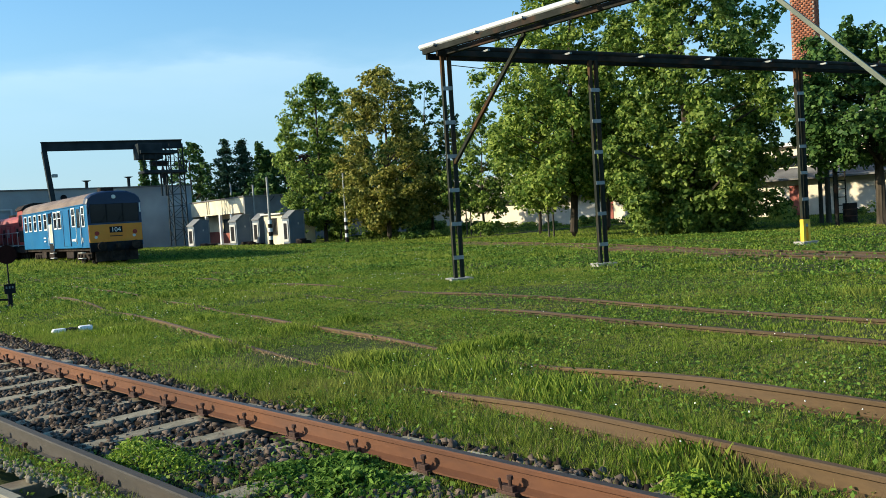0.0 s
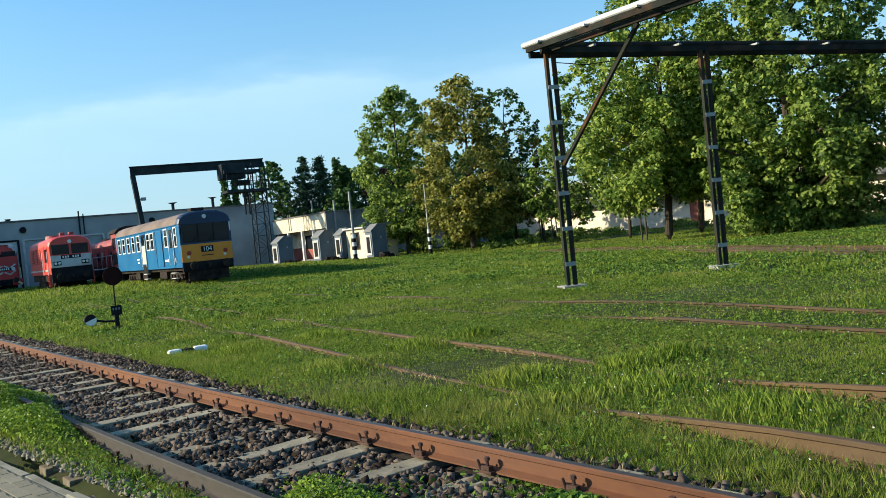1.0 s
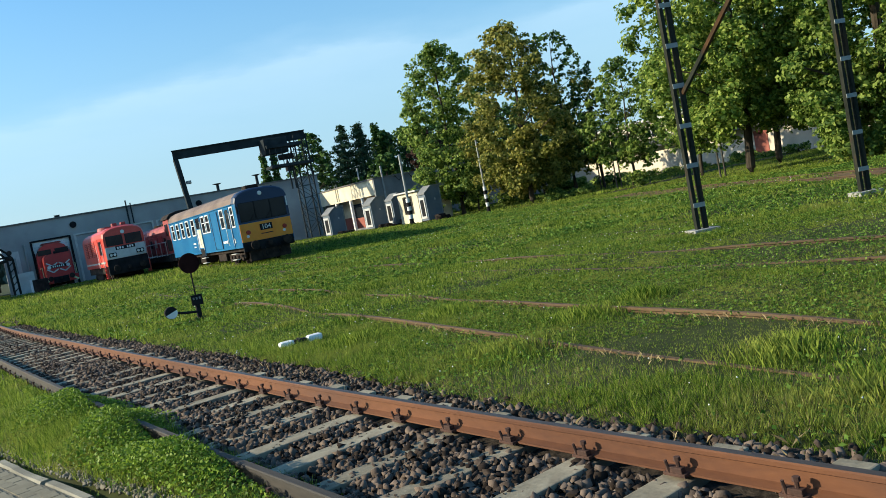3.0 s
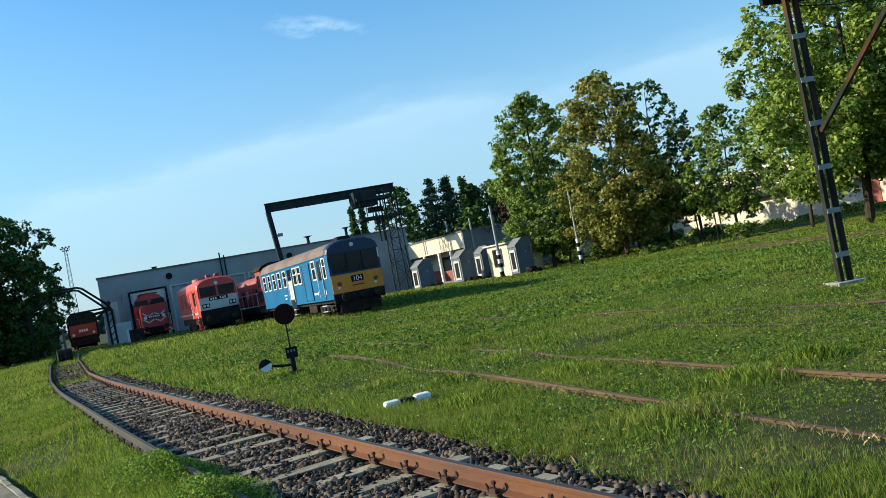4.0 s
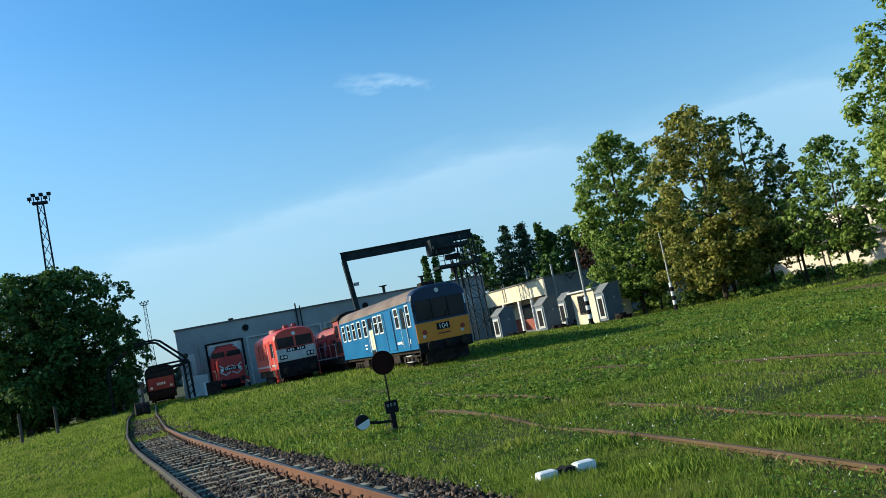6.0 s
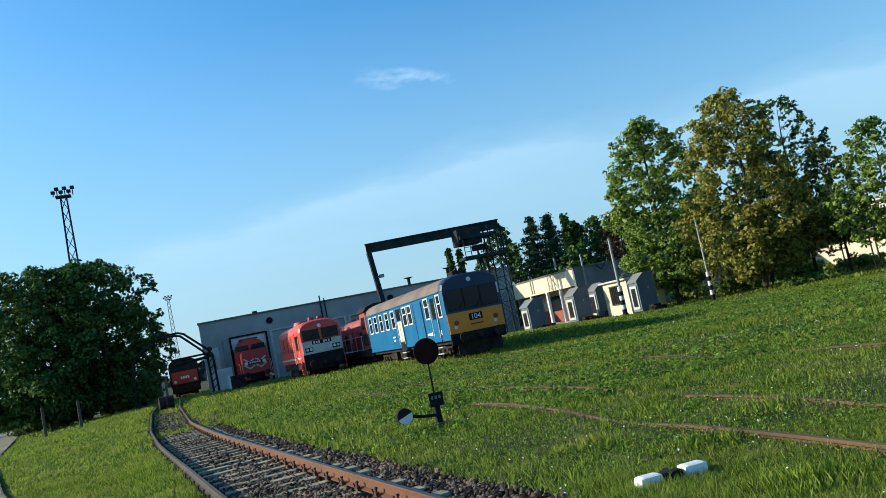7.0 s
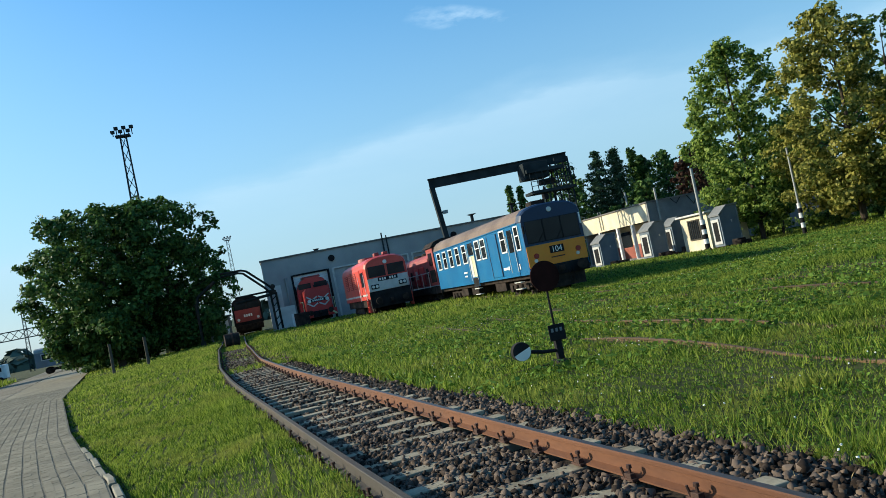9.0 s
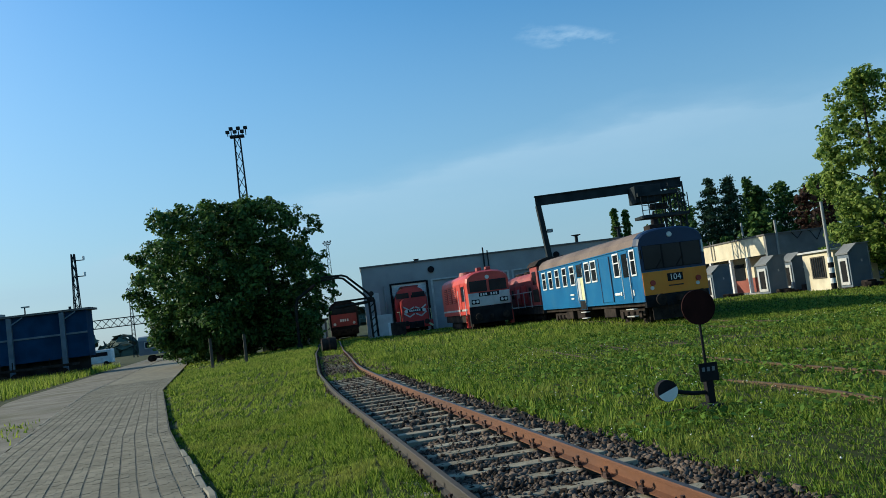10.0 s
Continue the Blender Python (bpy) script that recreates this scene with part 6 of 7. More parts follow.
def clumps_in(h0, h1, radius, count, rng, top=0.75, wide=0.34, lump=0.2):
    """Boughs spread through an uneven egg between the heights h0 and h1, widest at the share wide of its height."""
    out = []
    ph = rng.uniform(0, math.tau, 4)
    for k in range(count):
        t = (k + rng.uniform(0, 1)) / count
        t = t ** 1.15
        prof = math.sin(math.pi / 2 * (0.42 + 0.58 * t / wide)) if t < wide else math.cos(math.pi / 2 * (t - wide) / (1.04 - wide)) ** top
        a = k * 2.39996 + rng.uniform(-0.5, 0.5)
        ragged = 1 + 0.16 * math.sin(3 * a + ph[0] + 5 * t) + 0.12 * math.sin(5 * a + ph[1] - 9 * t)
        q = radius * lump * rng.uniform(0.65, 1.25) * (1 - 0.3 * t)
        r = max(0.0, radius * prof * ragged * (rng.uniform(0.12, 1.0) ** 0.45) - q * 0.55)
        z = h0 + (h1 - h0) * t
        out.append((r * math.cos(a), r * math.sin(a), min(z, h1 - q * 0.6), q, q * rng.uniform(0.7, 1.05)))
    rng.shuffle(out)
    return [tuple(c) for c in out]


def broadleaf(name, x, y, h0, h1, radius, trunk_r, material, seed, label, count=34, per=200, size=0.18, top=0.75, wide=0.34, lump=0.2, group="", limbs=22):
    rng = np.random.default_rng(seed)
    z = float(ground_z(x, y))
    t = thing(name, (x, y, z), label=label, category="tree", group=group)
    cl = clumps_in(h0, h1, radius, count, rng, top, wide, lump)
    bm = bmesh.new()
    lean = Vector((rng.uniform(-0.25, 0.25), rng.uniform(-0.25, 0.25), 0))
    spine = [Vector((0, 0, -0.15)), Vector((0, 0, 0.3))]
    for f in (0.25, 0.5, 0.75, 0.93):
        spine.append(lean * (f * 2.2) + Vector((rng.uniform(-0.1, 0.1), rng.uniform(-0.1, 0.1), h1 * f)))
    tube(spine, trunk_r, 10, bm, 0.12)
    for c in cl[:limbs]:
        b = Vector(c[:3])
        za = max(h0 * 0.8, min(h1 * 0.85, b.z - 0.55 * math.hypot(b.x, b.y)))
        a = lean * (za / h1 * 2.2) + Vector((0, 0, za))
        tube([a, a.lerp(b, 0.5) + Vector((0, 0, 0.25)), b], trunk_r * 0.30 * (1.15 - za / h1), 6, bm, 0.25)
    part("trunk", bm, M_BARK, t)
    c = new("crown", crown_mesh("crown", cl, per, size, material, seed + 1))
    c.parent = t
    return t


broadleaf("tree", 36.0, 61.6, 1.7, 14.2, 4.5, 0.22, M_LEAF, 11, "tall green broadleaf tree with a dense rounded crown", 165, 150, 0.21, wide=0.36)
broadleaf("tree", 36.2, 52.2, 1.6, 13.0, 4.5, 0.24, M_LEAF_BROWN, 12, "broadleaf tree with browning yellow-green leaves", 150, 150, 0.2, wide=0.34)
broadleaf("tree", 40.7, 52.6, 2.4, 12.4, 2.7, 0.2, M_LEAF_DARK, 13, "dark green broadleaf tree behind the browning tree", 80, 140, 0.22, wide=0.5, top=0.5, lump=0.26)
broadleaf("tree", 44.5, 61.5, 1.2, 9.6, 3.6, 0.2, M_LEAF_DARK, 25, "low dark green tree in front of the workshop wall", 70, 90, 0.26, lump=0.22)
broadleaf("young_tree", 39.3, 44.6, 1.9, 8.6, 2.9, 0.12, M_LEAF, 14, "young light green tree on a thin trunk", 95, 190, 0.19, lump=0.22)
broadleaf("young_tree", 42.6, 51.6, 2.3, 8.4, 2.6, 0.12, M_LEAF_BROWN, 15, "young green tree with a thin pale trunk", 64, 160, 0.2, lump=0.24)
broadleaf("tree", 34.4, 31.2, 2.7, 14.6, 4.9, 0.27, M_LEAF_LIGHT, 16, "sunlit green broadleaf tree with a leaning dark trunk", 205, 190, 0.175, wide=0.38, lump=0.19)
broadleaf("tree", 36.2, 24.6, 0.5, 13.9, 5.0, 0.4, M_LEAF, 17, "large green tree with branches reaching the grass", 290, 200, 0.18, wide=0.42, top=0.5, lump=0.18)
broadleaf("tree", 38.9, 16.6, 3.3, 8.9, 4.3, 0.3, M_LEAF_DARK, 18, "dark green broadleaf tree in the row", 110, 190, 0.19, top=0.5, wide=0.45)
broadleaf("tree", 41.5, 35.0, 3.4, 11.5, 4.0, 0.25, M_LEAF, 20, "green tree standing behind the sunlit one", 110, 105, 0.23)
broadleaf("young_tree", 39.0, 38.6, 2.2, 9.2, 3.0, 0.14, M_LEAF, 24, "young green tree in the row before the wall", 90, 190, 0.19, lump=0.22)
broadleaf("tree", -9.3, 84.5, 1.6, 13.2, 6.4, 0.4, M_LEAF_DARK, 21, "broad dark green tree seen against the light", 260, 75, 0.27, top=0.5, wide=0.45, lump=0.17, group="dark tree pair")
broadleaf("tree", -5.0, 86.0, 0.9, 13.2, 5.8, 0.4, M_LEAF_DARK, 22, "rounded dark green tree shading the shed corner", 250, 85, 0.26, top=0.5, wide=0.42, lump=0.17, group="dark tree pair")

broadleaf("young_tree", 36.6, 60.2, 1.2, 4.6, 1.0, 0.12, M_LEAF_LIGHT, 23, "slim young tree with a pale leaning trunk", 14, 260, 0.2, lump=0.4, limbs=6)
for x, y in ((39.0, 45.9), (43.4, 52.6), (34.9, 33.4)):
    st = thing("tree_support", (x, y, float(ground_z(x, y))), label="pair of thin wooden tree supports with a crossbar", category="tree support", group="tree supports")
    part("stake", rod((-0.25, 0, -0.1), (-0.25, 0, 2.1), 0.05, 0.045), M_WOOD, st)
    part("stake", rod((0.25, 0.1, -0.1), (0.25, 0.1, 2.1), 0.05, 0.045), M_WOOD, st)
    part("crossbar", beam((-0.32, 0, 1.95), (0.32, 0.1, 1.95), 0.05, 0.07), M_WOOD, st)


def conifer(x, y, h, r, seed):
    rng = np.random.default_rng(seed)
    t = thing("conifer", (x, y, 0), label="tall dark spruce behind the depot building", category="tree", group="spruces")
    part("trunk", rod((0, 0, -0.1), (0, 0, h), 0.2, 0.02), M_BARK, t)
    P, N = [], []
    k = int(h * 1.7)
    for i in range(k):
        f = i / k
        z = 0.8 + (h - 0.8) * f
        rr = r * (1 - f) ** 0.75 + 0.1
        turn = rng.uniform(0, math.tau)
        for j in range(8):
            a = turn + j * 0.785 + rng.uniform(-0.2, 0.2)
            m = 34
            u = rng.uniform(0.1, 1, m)
            L = rr * rng.uniform(0.5, 1.2)
            p = np.stack([np.cos(a) * u * L, np.sin(a) * u * L, z + rng.uniform(-0.4, 0.4) - 0.25 * u * L + 0.12 * u * u * L], 1) + rng.normal(size=(m, 3)) * 0.14
            P.append(p); N.append(np.tile([0, 0, 1.0], (m, 1)) + rng.normal(size=(m, 3)) * 0.5)
    P, N = np.concatenate(P), np.concatenate(N)
    N /= np.linalg.norm(N, axis=1, keepdims=True)
    v, f = leaves(P, N, 0.27, rng)
    c = new("crown", raw("crown", v, f, M_NEEDLE))
    c.parent = t


for k, (x, y, h, r) in enumerate(((46.4, 105.6, 13.7, 4.6), (48.6, 105.2, 13.8, 4.6), (50.6, 109, 12.2, 4.6), (44.6, 110, 11.6, 4.4), (47.5, 109, 10.6, 4.4), (56.5, 112, 12.4, 3.6), (59.8, 113, 12.0, 3.6))):
    conifer(x, y, h, r, 40 + k)


def poplar(x, y, h, r, seed):
    broadleaf("poplar", x, y, 0.8, h, r, 0.18, M_LEAF_DARK, seed, "slim columnar poplar beyond the sheds", 120, 60, 0.34, top=0.55, wide=0.4, lump=0.6, group="poplars", limbs=10)


for k, (x, y, h, r) in enumerate(((43.8, 131.5, 13.9, 0.95), (45.4, 131.2, 13.5, 0.85), (52.0, 107, 13.4, 1.1), (53.4, 107.6, 12.4, 1.0))):
    poplar(x, y, h, r, 50 + k)
for k, (x, y, h, r, m, w) in enumerate(((54.6, 104.5, 12.1, 3.6, M_LEAF_DARK, "dark green tree beyond the depot building"), (61.5, 106, 12.5, 4.4, M_LEAF_DARK, "dark green tree over the depot roof"), (51.6, 93.5, 10.3, 3.2, M_LEAF_RED, "purple-leaved tree behind the depot building"), (42.6, 108, 13.4, 3.8, M_LEAF_DARK, "dark green tree behind the crane"), (56.5, 97, 11.0, 4.4, M_LEAF_DARK, "green tree behind the flat roof"), (68.0, 99, 12.6, 5.0, M_LEAF_DARK, "dark green tree at the end of the wood"), (49.5, 101, 8.6, 3.8, M_LEAF_DARK, "low dark tree behind the depot roof"))):
    broadleaf("tree", x, y, 0.6, h, r, 0.3, m, 60 + 3 * k, w, 90, 45, 0.36, top=0.6, wide=0.45, lump=0.22)

# far woods all round, as low clumps on the skyline
rng = np.random.default_rng(77)
P, N = [], []
for k in range(420):
    a = rng.uniform(0, math.tau)
    d = rng.uniform(330, 520)
    h, r = rng.uniform(6, 12), rng.uniform(6, 12)
    m = 34
    q = rng.normal(size=(m, 3)); q /= np.linalg.norm(q, axis=1, keepdims=True)
    q[:, 2] = np.abs(q[:, 2])
    P.append(np.array([d * math.sin(a), d * math.cos(a) + 40, 0]) + q * np.array([r, r, h])); N.append(q)
P, N = np.concatenate(P), np.concatenate(N)
v, f = leaves(P, N, 5.5, rng)
far_woods = new("far_woods", raw("far_woods", v, f, M_HAZE))
tagged(far_woods, "hazy line of distant trees round the yard", "trees", kind="stuff")


def bush(x, y, r, h, seed, material=None):
    rg = np.random.default_rng(seed)
    cl = [(rg.uniform(-r, r) * 0.6, rg.uniform(-r, r) * 0.6, h * rg.uniform(0.3, 0.65), r * rg.uniform(0.35, 0.6), h * rg.uniform(0.3, 0.45)) for _ in range(7)]
    t = thing("bush", (x, y, float(ground_z(x, y))), label="low leafy bush growing by the wall", category="bush", group="bushes")
    part("stem", tube([(0, 0, -0.05), (0.05, 0, h * 0.3), (0.1, 0.05, h * 0.6)], 0.05, 6), M_BARK, t)
    c = new("crown", crown_mesh("crown", cl, 260, 0.16, material or M_LEAF, seed))
    c.parent = t


rb = random.Random(9)
for k in range(26):
    bush(54.6 + rb.uniform(-0.8, 0.6), 6 + k * 2.9 + rb.uniform(-1, 1), rb.uniform(0.7, 1.3), rb.uniform(0.4, 0.9), 200 + k, M_LEAF if k % 3 else M_LEAF_LIGHT)
for x, y, r, h in ((38.4, 44.0, 1.1, 1.3), (44, 58, 1.6, 1.4), (42.0, 62, 1.5, 1.6), (47, 55.5, 1.4, 1.3), (39.5, 66, 1.6, 1.8), (-8.5, 88, 2.4, 2.0), (-3.0, 90, 2.2, 1.8), (-12, 92, 2.2, 1.7), (-15.5, 120, 2.5, 2.2), (-20, 140, 3, 3.0), (37.0, 49.0, 1.5, 0.7), (38.6, 49.6, 1.2, 0.6)):
    bush(x, y, r, h, int(300 + x * 3 + y), M_LEAF_DARK if x < 0 else M_LEAF)

# ---- loose ballast ----
def pebbles(cx, cy, cz, size, rng):
    """Blocky broken stones with a crooked flat top."""
    n = len(cx)
    base = np.array([(-1, -1, -0.7), (1, -1, -0.7), (1, 1, -0.7), (-1, 1, -0.7), (-0.7, -0.7, 0.7), (0.7, -0.7, 0.7), (0.7, 0.7, 0.7), (-0.7, 0.7, 0.7)], float)
    quad = np.array([(0, 1, 5, 4), (1, 2, 6, 5), (2, 3, 7, 6), (3, 0, 4, 7), (4, 5, 6, 7)])
    v = base[None] + rng.normal(size=(n, 8, 3)) * 0.3
    v *= rng.uniform(0.6, 1.2, (n, 1, 3))
    ang, tip, rock = rng.uniform(0, math.tau, n), rng.normal(0, 0.45, n), rng.normal(0, 0.45, n)
    for i, j, a in ((0, 2, tip), (1, 2, rock), (0, 1, ang)):
        c, q = np.cos(a)[:, None], np.sin(a)[:, None]
        p = v[..., i] * c - v[..., j] * q
        v[..., j] = v[..., i] * q + v[..., j] * c
        v[..., i] = p
    v = v * np.asarray(size)[:, None, None] + np.stack([cx, cy, cz], -1)[:, None]
    return v.reshape(-1, 3), (quad[None] + 8 * np.arange(n)[:, None, None]).reshape(-1, 4)


rng = np.random.default_rng(5)
N1 = 50000
py = np.concatenate([rng.uniform(-1, 24, int(N1 * 0.82)), rng.uniform(24, 56, N1 - int(N1 * 0.82))])
off = rng.uniform(-1.5, 1.15, N1)
keep = (np.abs(off) > 0.10) & (np.abs(off + 1.505) > 0.10) & (rng.uniform(0, 1, N1) < np.where(off > 0.3, np.clip((0.78 + 0.39 * smoothstep(8, 13, py) - off) / 0.3, 0, 1), 1)) & (rng.uniform(0, 1, N1) < np.where(off < -1.6, 0.35, 1))
sl_y = np.array(SLEEPERS)
sy = py + (off + 0.752) * (rail_x(py + 0.5) - rail_x(py - 0.5))
near_s = np.abs(sy[:, None] - sl_y[None, :]).min(1) < 0.098
buried = 0.52 - 0.28 * smoothstep(8, 16, py) - 0.6 * np.clip(wave(sy * 1.9, off * 2.2, 3.0) + 0.25, 0, 1) - 0.6 * (1 - smoothstep(-1.3, -0.95, off))
keep &= ~(near_s & (rng.uniform(0, 1, N1) < buried) & (off < 0.0))
py, off = py[keep], off[keep]
sz = rng.uniform(0.014, 0.034, len(py)) * np.where(py > 24, 1.2, 1)
hump = 0.022 * wave(py * 2.2, off * 6) - 0.03 * np.exp(-((off + 1.36) / 0.09) ** 2)
px = rail_x(py) + off
v, f = pebbles(px, py, -0.05 - 0.02 * (off > 0.2) + hump + rng.uniform(-0.02, 0.025, len(py)) + np.where(py > 40, np.maximum(0, ground_z(px, py) + 0.11), 0), sz, rng)
bal = new("ballast_stones", raw("ballast_stones", v, f, M_BALLAST))
tagged(bal, kind="stuff")
bal.parent = near_track

# ---- grass ----
def blades(x, y, z, h, w, rng, lean=0.35, simple=False, out=None):
    """Grass blades; out: the way in which each one leans."""
    n = len(x)
    a = rng.uniform(0, math.tau, n)
    dx, dy = np.cos(a) * w / 2, np.sin(a) * w / 2
    b = rng.uniform(0, math.tau, n) if out is None else out + rng.normal(0, 0.8, n)
    l = h * lean * rng.uniform(0.2, 1.4, n)
    bx, by = np.cos(b) * l, np.sin(b) * l
    if simple:
        v = np.stack([np.stack([x - dx, y - dy, z], -1), np.stack([x + dx, y + dy, z], -1), np.stack([x + bx, y + by, z + h], -1)], 1)
        return v.reshape(-1, 3), np.arange(3 * n).reshape(-1, 3)
    v = np.stack([np.stack([x - dx, y - dy, z], -1), np.stack([x + dx, y + dy, z], -1), np.stack([x + bx * 0.35 + dx * 0.7, y + by * 0.35 + dy * 0.7, z + h * 0.6], -1), np.stack([x + bx, y + by, z + h], -1)], 1)
    f = (np.array([(0, 1, 2, 3)])[None] + 4 * np.arange(n)[:, None, None]).reshape(-1, 4)
    return v.reshape(-1, 3), f


def scatter(i, j, seed):
    """A fixed number between 0 and 1 for each cell of a grid."""
    q = np.sin(i * 12.9898 + j * 78.233 + seed * 3.7) * 43758.5453
    return q - np.floor(q)


def tussock(x, y, cell, seed=1.0):
    """Draws points together into small tufts: new places, the way out of the tuft and the tuft's height."""
    i, j = np.floor(x / cell), np.floor(y / cell)
    cx, cy = (i + 0.15 + 0.7 * scatter(i, j, seed)) * cell, (j + 0.15 + 0.7 * scatter(i, j, seed + 1)) * cell
    tall = 0.6 + 0.6 * scatter(i, j, seed + 2)
    d = np.hypot(x - cx, y - cy) / cell
    pull = 0.3 if cell < 0.15 else 0.34
    return x + (cx - x) * pull, y + (cy - y) * pull, np.arctan2(y - cy, x - cx), tall * (1.15 - 0.55 * np.clip(d / 0.7, 0, 1))


def turf(name, x0, x1, y0, y1, n, seed, height, width, material, label, cell, category="grass"):
    rng = np.random.default_rng(seed)
    x, y = rng.uniform(x0, x1, n), rng.uniform(y0, y1, n)
    k = (x > kerb_x(y) + 0.02 - 0.22 * smoothstep(9, 15, y) * np.clip(0.4 + wave(x * 0.3, y * 2.3, 8.0), 0, 1.4))
    o = x - rail_x(y)
    dens = np.ones(n)
    on_bed = (o > -1.56) & (o < 0.50 + 0.44 * smoothstep(8, 13, y))
    dens = np.where(on_bed & (y < 62), 0.0, dens)
    patch = wave(x * 1.6, y * 1.6, 5.0)
    dens = np.where(on_bed & (y < 4.6) & (y > 1.0) & (o > -1.3) & (patch > -0.35), 0.8, dens)
    dens = np.where(on_bed & (y > 40), 0.75, dens)
    dens = np.where((o < -1.2) & (o > -1.57) & (np.abs(y - 11.5) < 3.0 + 0.8 * patch), 0.75, dens)
    dens = np.where((o < -1.3) & (o > -1.57) & (y < 6.0) & (patch > -0.2), 0.6, dens)
    
    for T in (T2, T3, T4, T5):
        for d in (0.0, 1.505):
            dens = np.where(np.abs(x - T(y) - d) < 0.06, 0.12, dens)
            dens = np.where((x - T(y) - d < -0.05) & (x - T(y) - d > -0.30), dens * (0.45 if T is T2 else 0.7), dens)
    bed4 = x - T4(y)
    dens = np.where((bed4 > -0.35) & (bed4 < 1.8) & (y < 36), 0.10 + 0.25 * (patch > 0.4), dens)
    soil = x - kerb_x(y)
    dens = np.where((soil < 0.30 + 0.14 * patch) & (y > 3.5) & (y < 15), 0.3, dens)
    bare = wave(x * 0.7, y * 0.7, 9.0)
    dens = dens * np.where(bare > 0.55, 0.35, 1.0)
    k &= rng.uniform(0, 1, n) < dens
    x, y = x[k], y[k]
    x, y, way, tuft = tussock(x, y, cell)
    o = x - rail_x(y)
    tall = 0.55 + 0.45 * wave(x * 0.45, y * 0.45, 1.0) + 0.3 * wave(x * 1.7, y * 1.7, 2.0)
    strip_t = np.exp(-((o - 1.3) / 0.7) ** 2) * 0.7 + np.exp(-((o + 2.1) / 0.65) ** 2) * (0.25 + 1.2 * np.exp(-((y - 11.5) / 2.6) ** 2))
    far_t = smoothstep(38, 50, y) * (1 - smoothstep(58, 66, y)) * smoothstep(-1, 3, x) * (1 - smoothstep(14, 18, x)) * 0.9
    h = height * (0.42 + 0.65 * np.clip(tall, 0, 1.6) + strip_t + far_t) * tuft * rng.uniform(0.6, 1.3, len(x))
    h = np.minimum(h, height * rng.uniform(1.3, 1.9, len(x)))
    base = np.where((o > -1.5) & (o < 0.45) & (y < 62), np.maximum(ground_z(x, y), -0.05), ground_z(x, y)) - 0.01
    spread = 1 + 0.09 * np.clip(np.hypot(x - 0.2, np.maximum(0, y - 9)) - 5, 0, 14)
    v, f = blades(x, y, base, h, width * spread * rng.uniform(0.6, 1.4, len(x)), rng, 0.6, True, way)
    g = new(name, raw(name, v, f, material))
    return tagged(g, label, category, kind="stuff")


turf("grass", -1.5, 9.5, 0.5, 16, 760000, 31, 0.078, 0.0060, M_GRASS, "long uneven grass and weeds along the tracks", 0.13)
turf("dead_grass", 0.5, 9.5, 0.5, 16, 105000, 49, 0.06, 0.0055, M_DRY, "short dead grass among the green", 0.13)
turf("outer_grass", -4, 17, 12, 24, 200000, 32, 0.10, 0.0095, M_GRASS, "uneven grass beyond the switch stand", 0.2)
turf("verge_far", -10, 2, 30, 72, 180000, 48, 0.14, 0.016, M_GRASS, "bright grass beside the far footway", 0.3)
turf("verge_turf", -5, 1.8, 11, 32, 420000, 46, 0.12, 0.0085, M_GRASS, "bright short grass between footway and siding", 0.16)
turf("side_grass", 9, 17, -3.0, 16, 140000, 38, 0.095, 0.0095, M_GRASS, "short grass between the yard tracks", 0.2)


def low_leaves(name, x0, x1, y0, y1, n, size, seed, label):
    """A carpet of small round weed leaves in patches."""
    rng = np.random.default_rng(seed)
    x, y = rng.uniform(x0, x1, n), rng.uniform(y0, y1, n)
    o = x - rail_x(y)
    w = wave(x * 1.1, y * 1.1, 6.0) + 0.6 * wave(x * 3.1, y * 3.1, 1.5)
    k = (x > kerb_x(y) + 0.1) & ((o > 0.55 + 0.4 * smoothstep(8, 13, y)) | (o < -1.6) | ((y < 5.2) & (o < -0.15) & (o > -1.2))) & (rng.uniform(-0.9, 0.7, n) < w)
    k &= ~((x - T4(y) > -0.35) & (x - T4(y) < 1.8) & (rng.uniform(0, 1, n) < 0.85))
    for T in (T2, T3):
        for d in (0.0, 1.505):
            k &= ~((np.abs(x - T(y) - d) < 0.05) & (rng.uniform(0, 1, n) < 0.7))
    x, y, o = x[k], y[k], o[k]
    z = np.where((o > -1.5) & (o < 0.5), -0.04, ground_z(x, y)) + rng.uniform(0.02, 0.10, len(x)) * (0.8 + 0.5 * wave(x * 1.3, y * 1.3, 2.0)) * (size / 0.035) ** 0.5
    nn = rng.normal(size=(len(x), 3)) * 0.45 + np.array([0, 0, 1.0])
    nn /= np.linalg.norm(nn, axis=1, keepdims=True)
    v, f = leaves(np.stack([x, y, z], 1), nn, size, rng, 0.1)
    tagged(new(name, raw(name, v, f, M_CLOVER)), label, "weeds", kind="stuff")


low_leaves("clover", 0.5, 16, -3, 24, 150000, 0.031, 41, "low leafy clover and weeds between the tracks")
low_leaves("field_weeds", 2, 32, 22, 52, 66000, 0.08, 42, "patches of broad-leaved weeds in the yard grass")
low_leaves("gantry_weeds", 16, 34, -3, 24, 54000, 0.065, 43, "clover patches under the pipe gantry")
turf("field_grass", 1, 34, 21, 48, 250000, 33, 0.15, 0.017, M_GRASS, "grass over the yard between the overgrown tracks", 0.32)
turf("far_grass", -18, 58, 44, 96, 170000, 34, 0.18, 0.036, M_GRASS, "grass in front of the sheds and trees", 0.55)
turf("right_grass", 16, 56, -2, 42, 210000, 35, 0.12, 0.020, M_GRASS, "short grass under the pipe gantry and trees", 0.3)


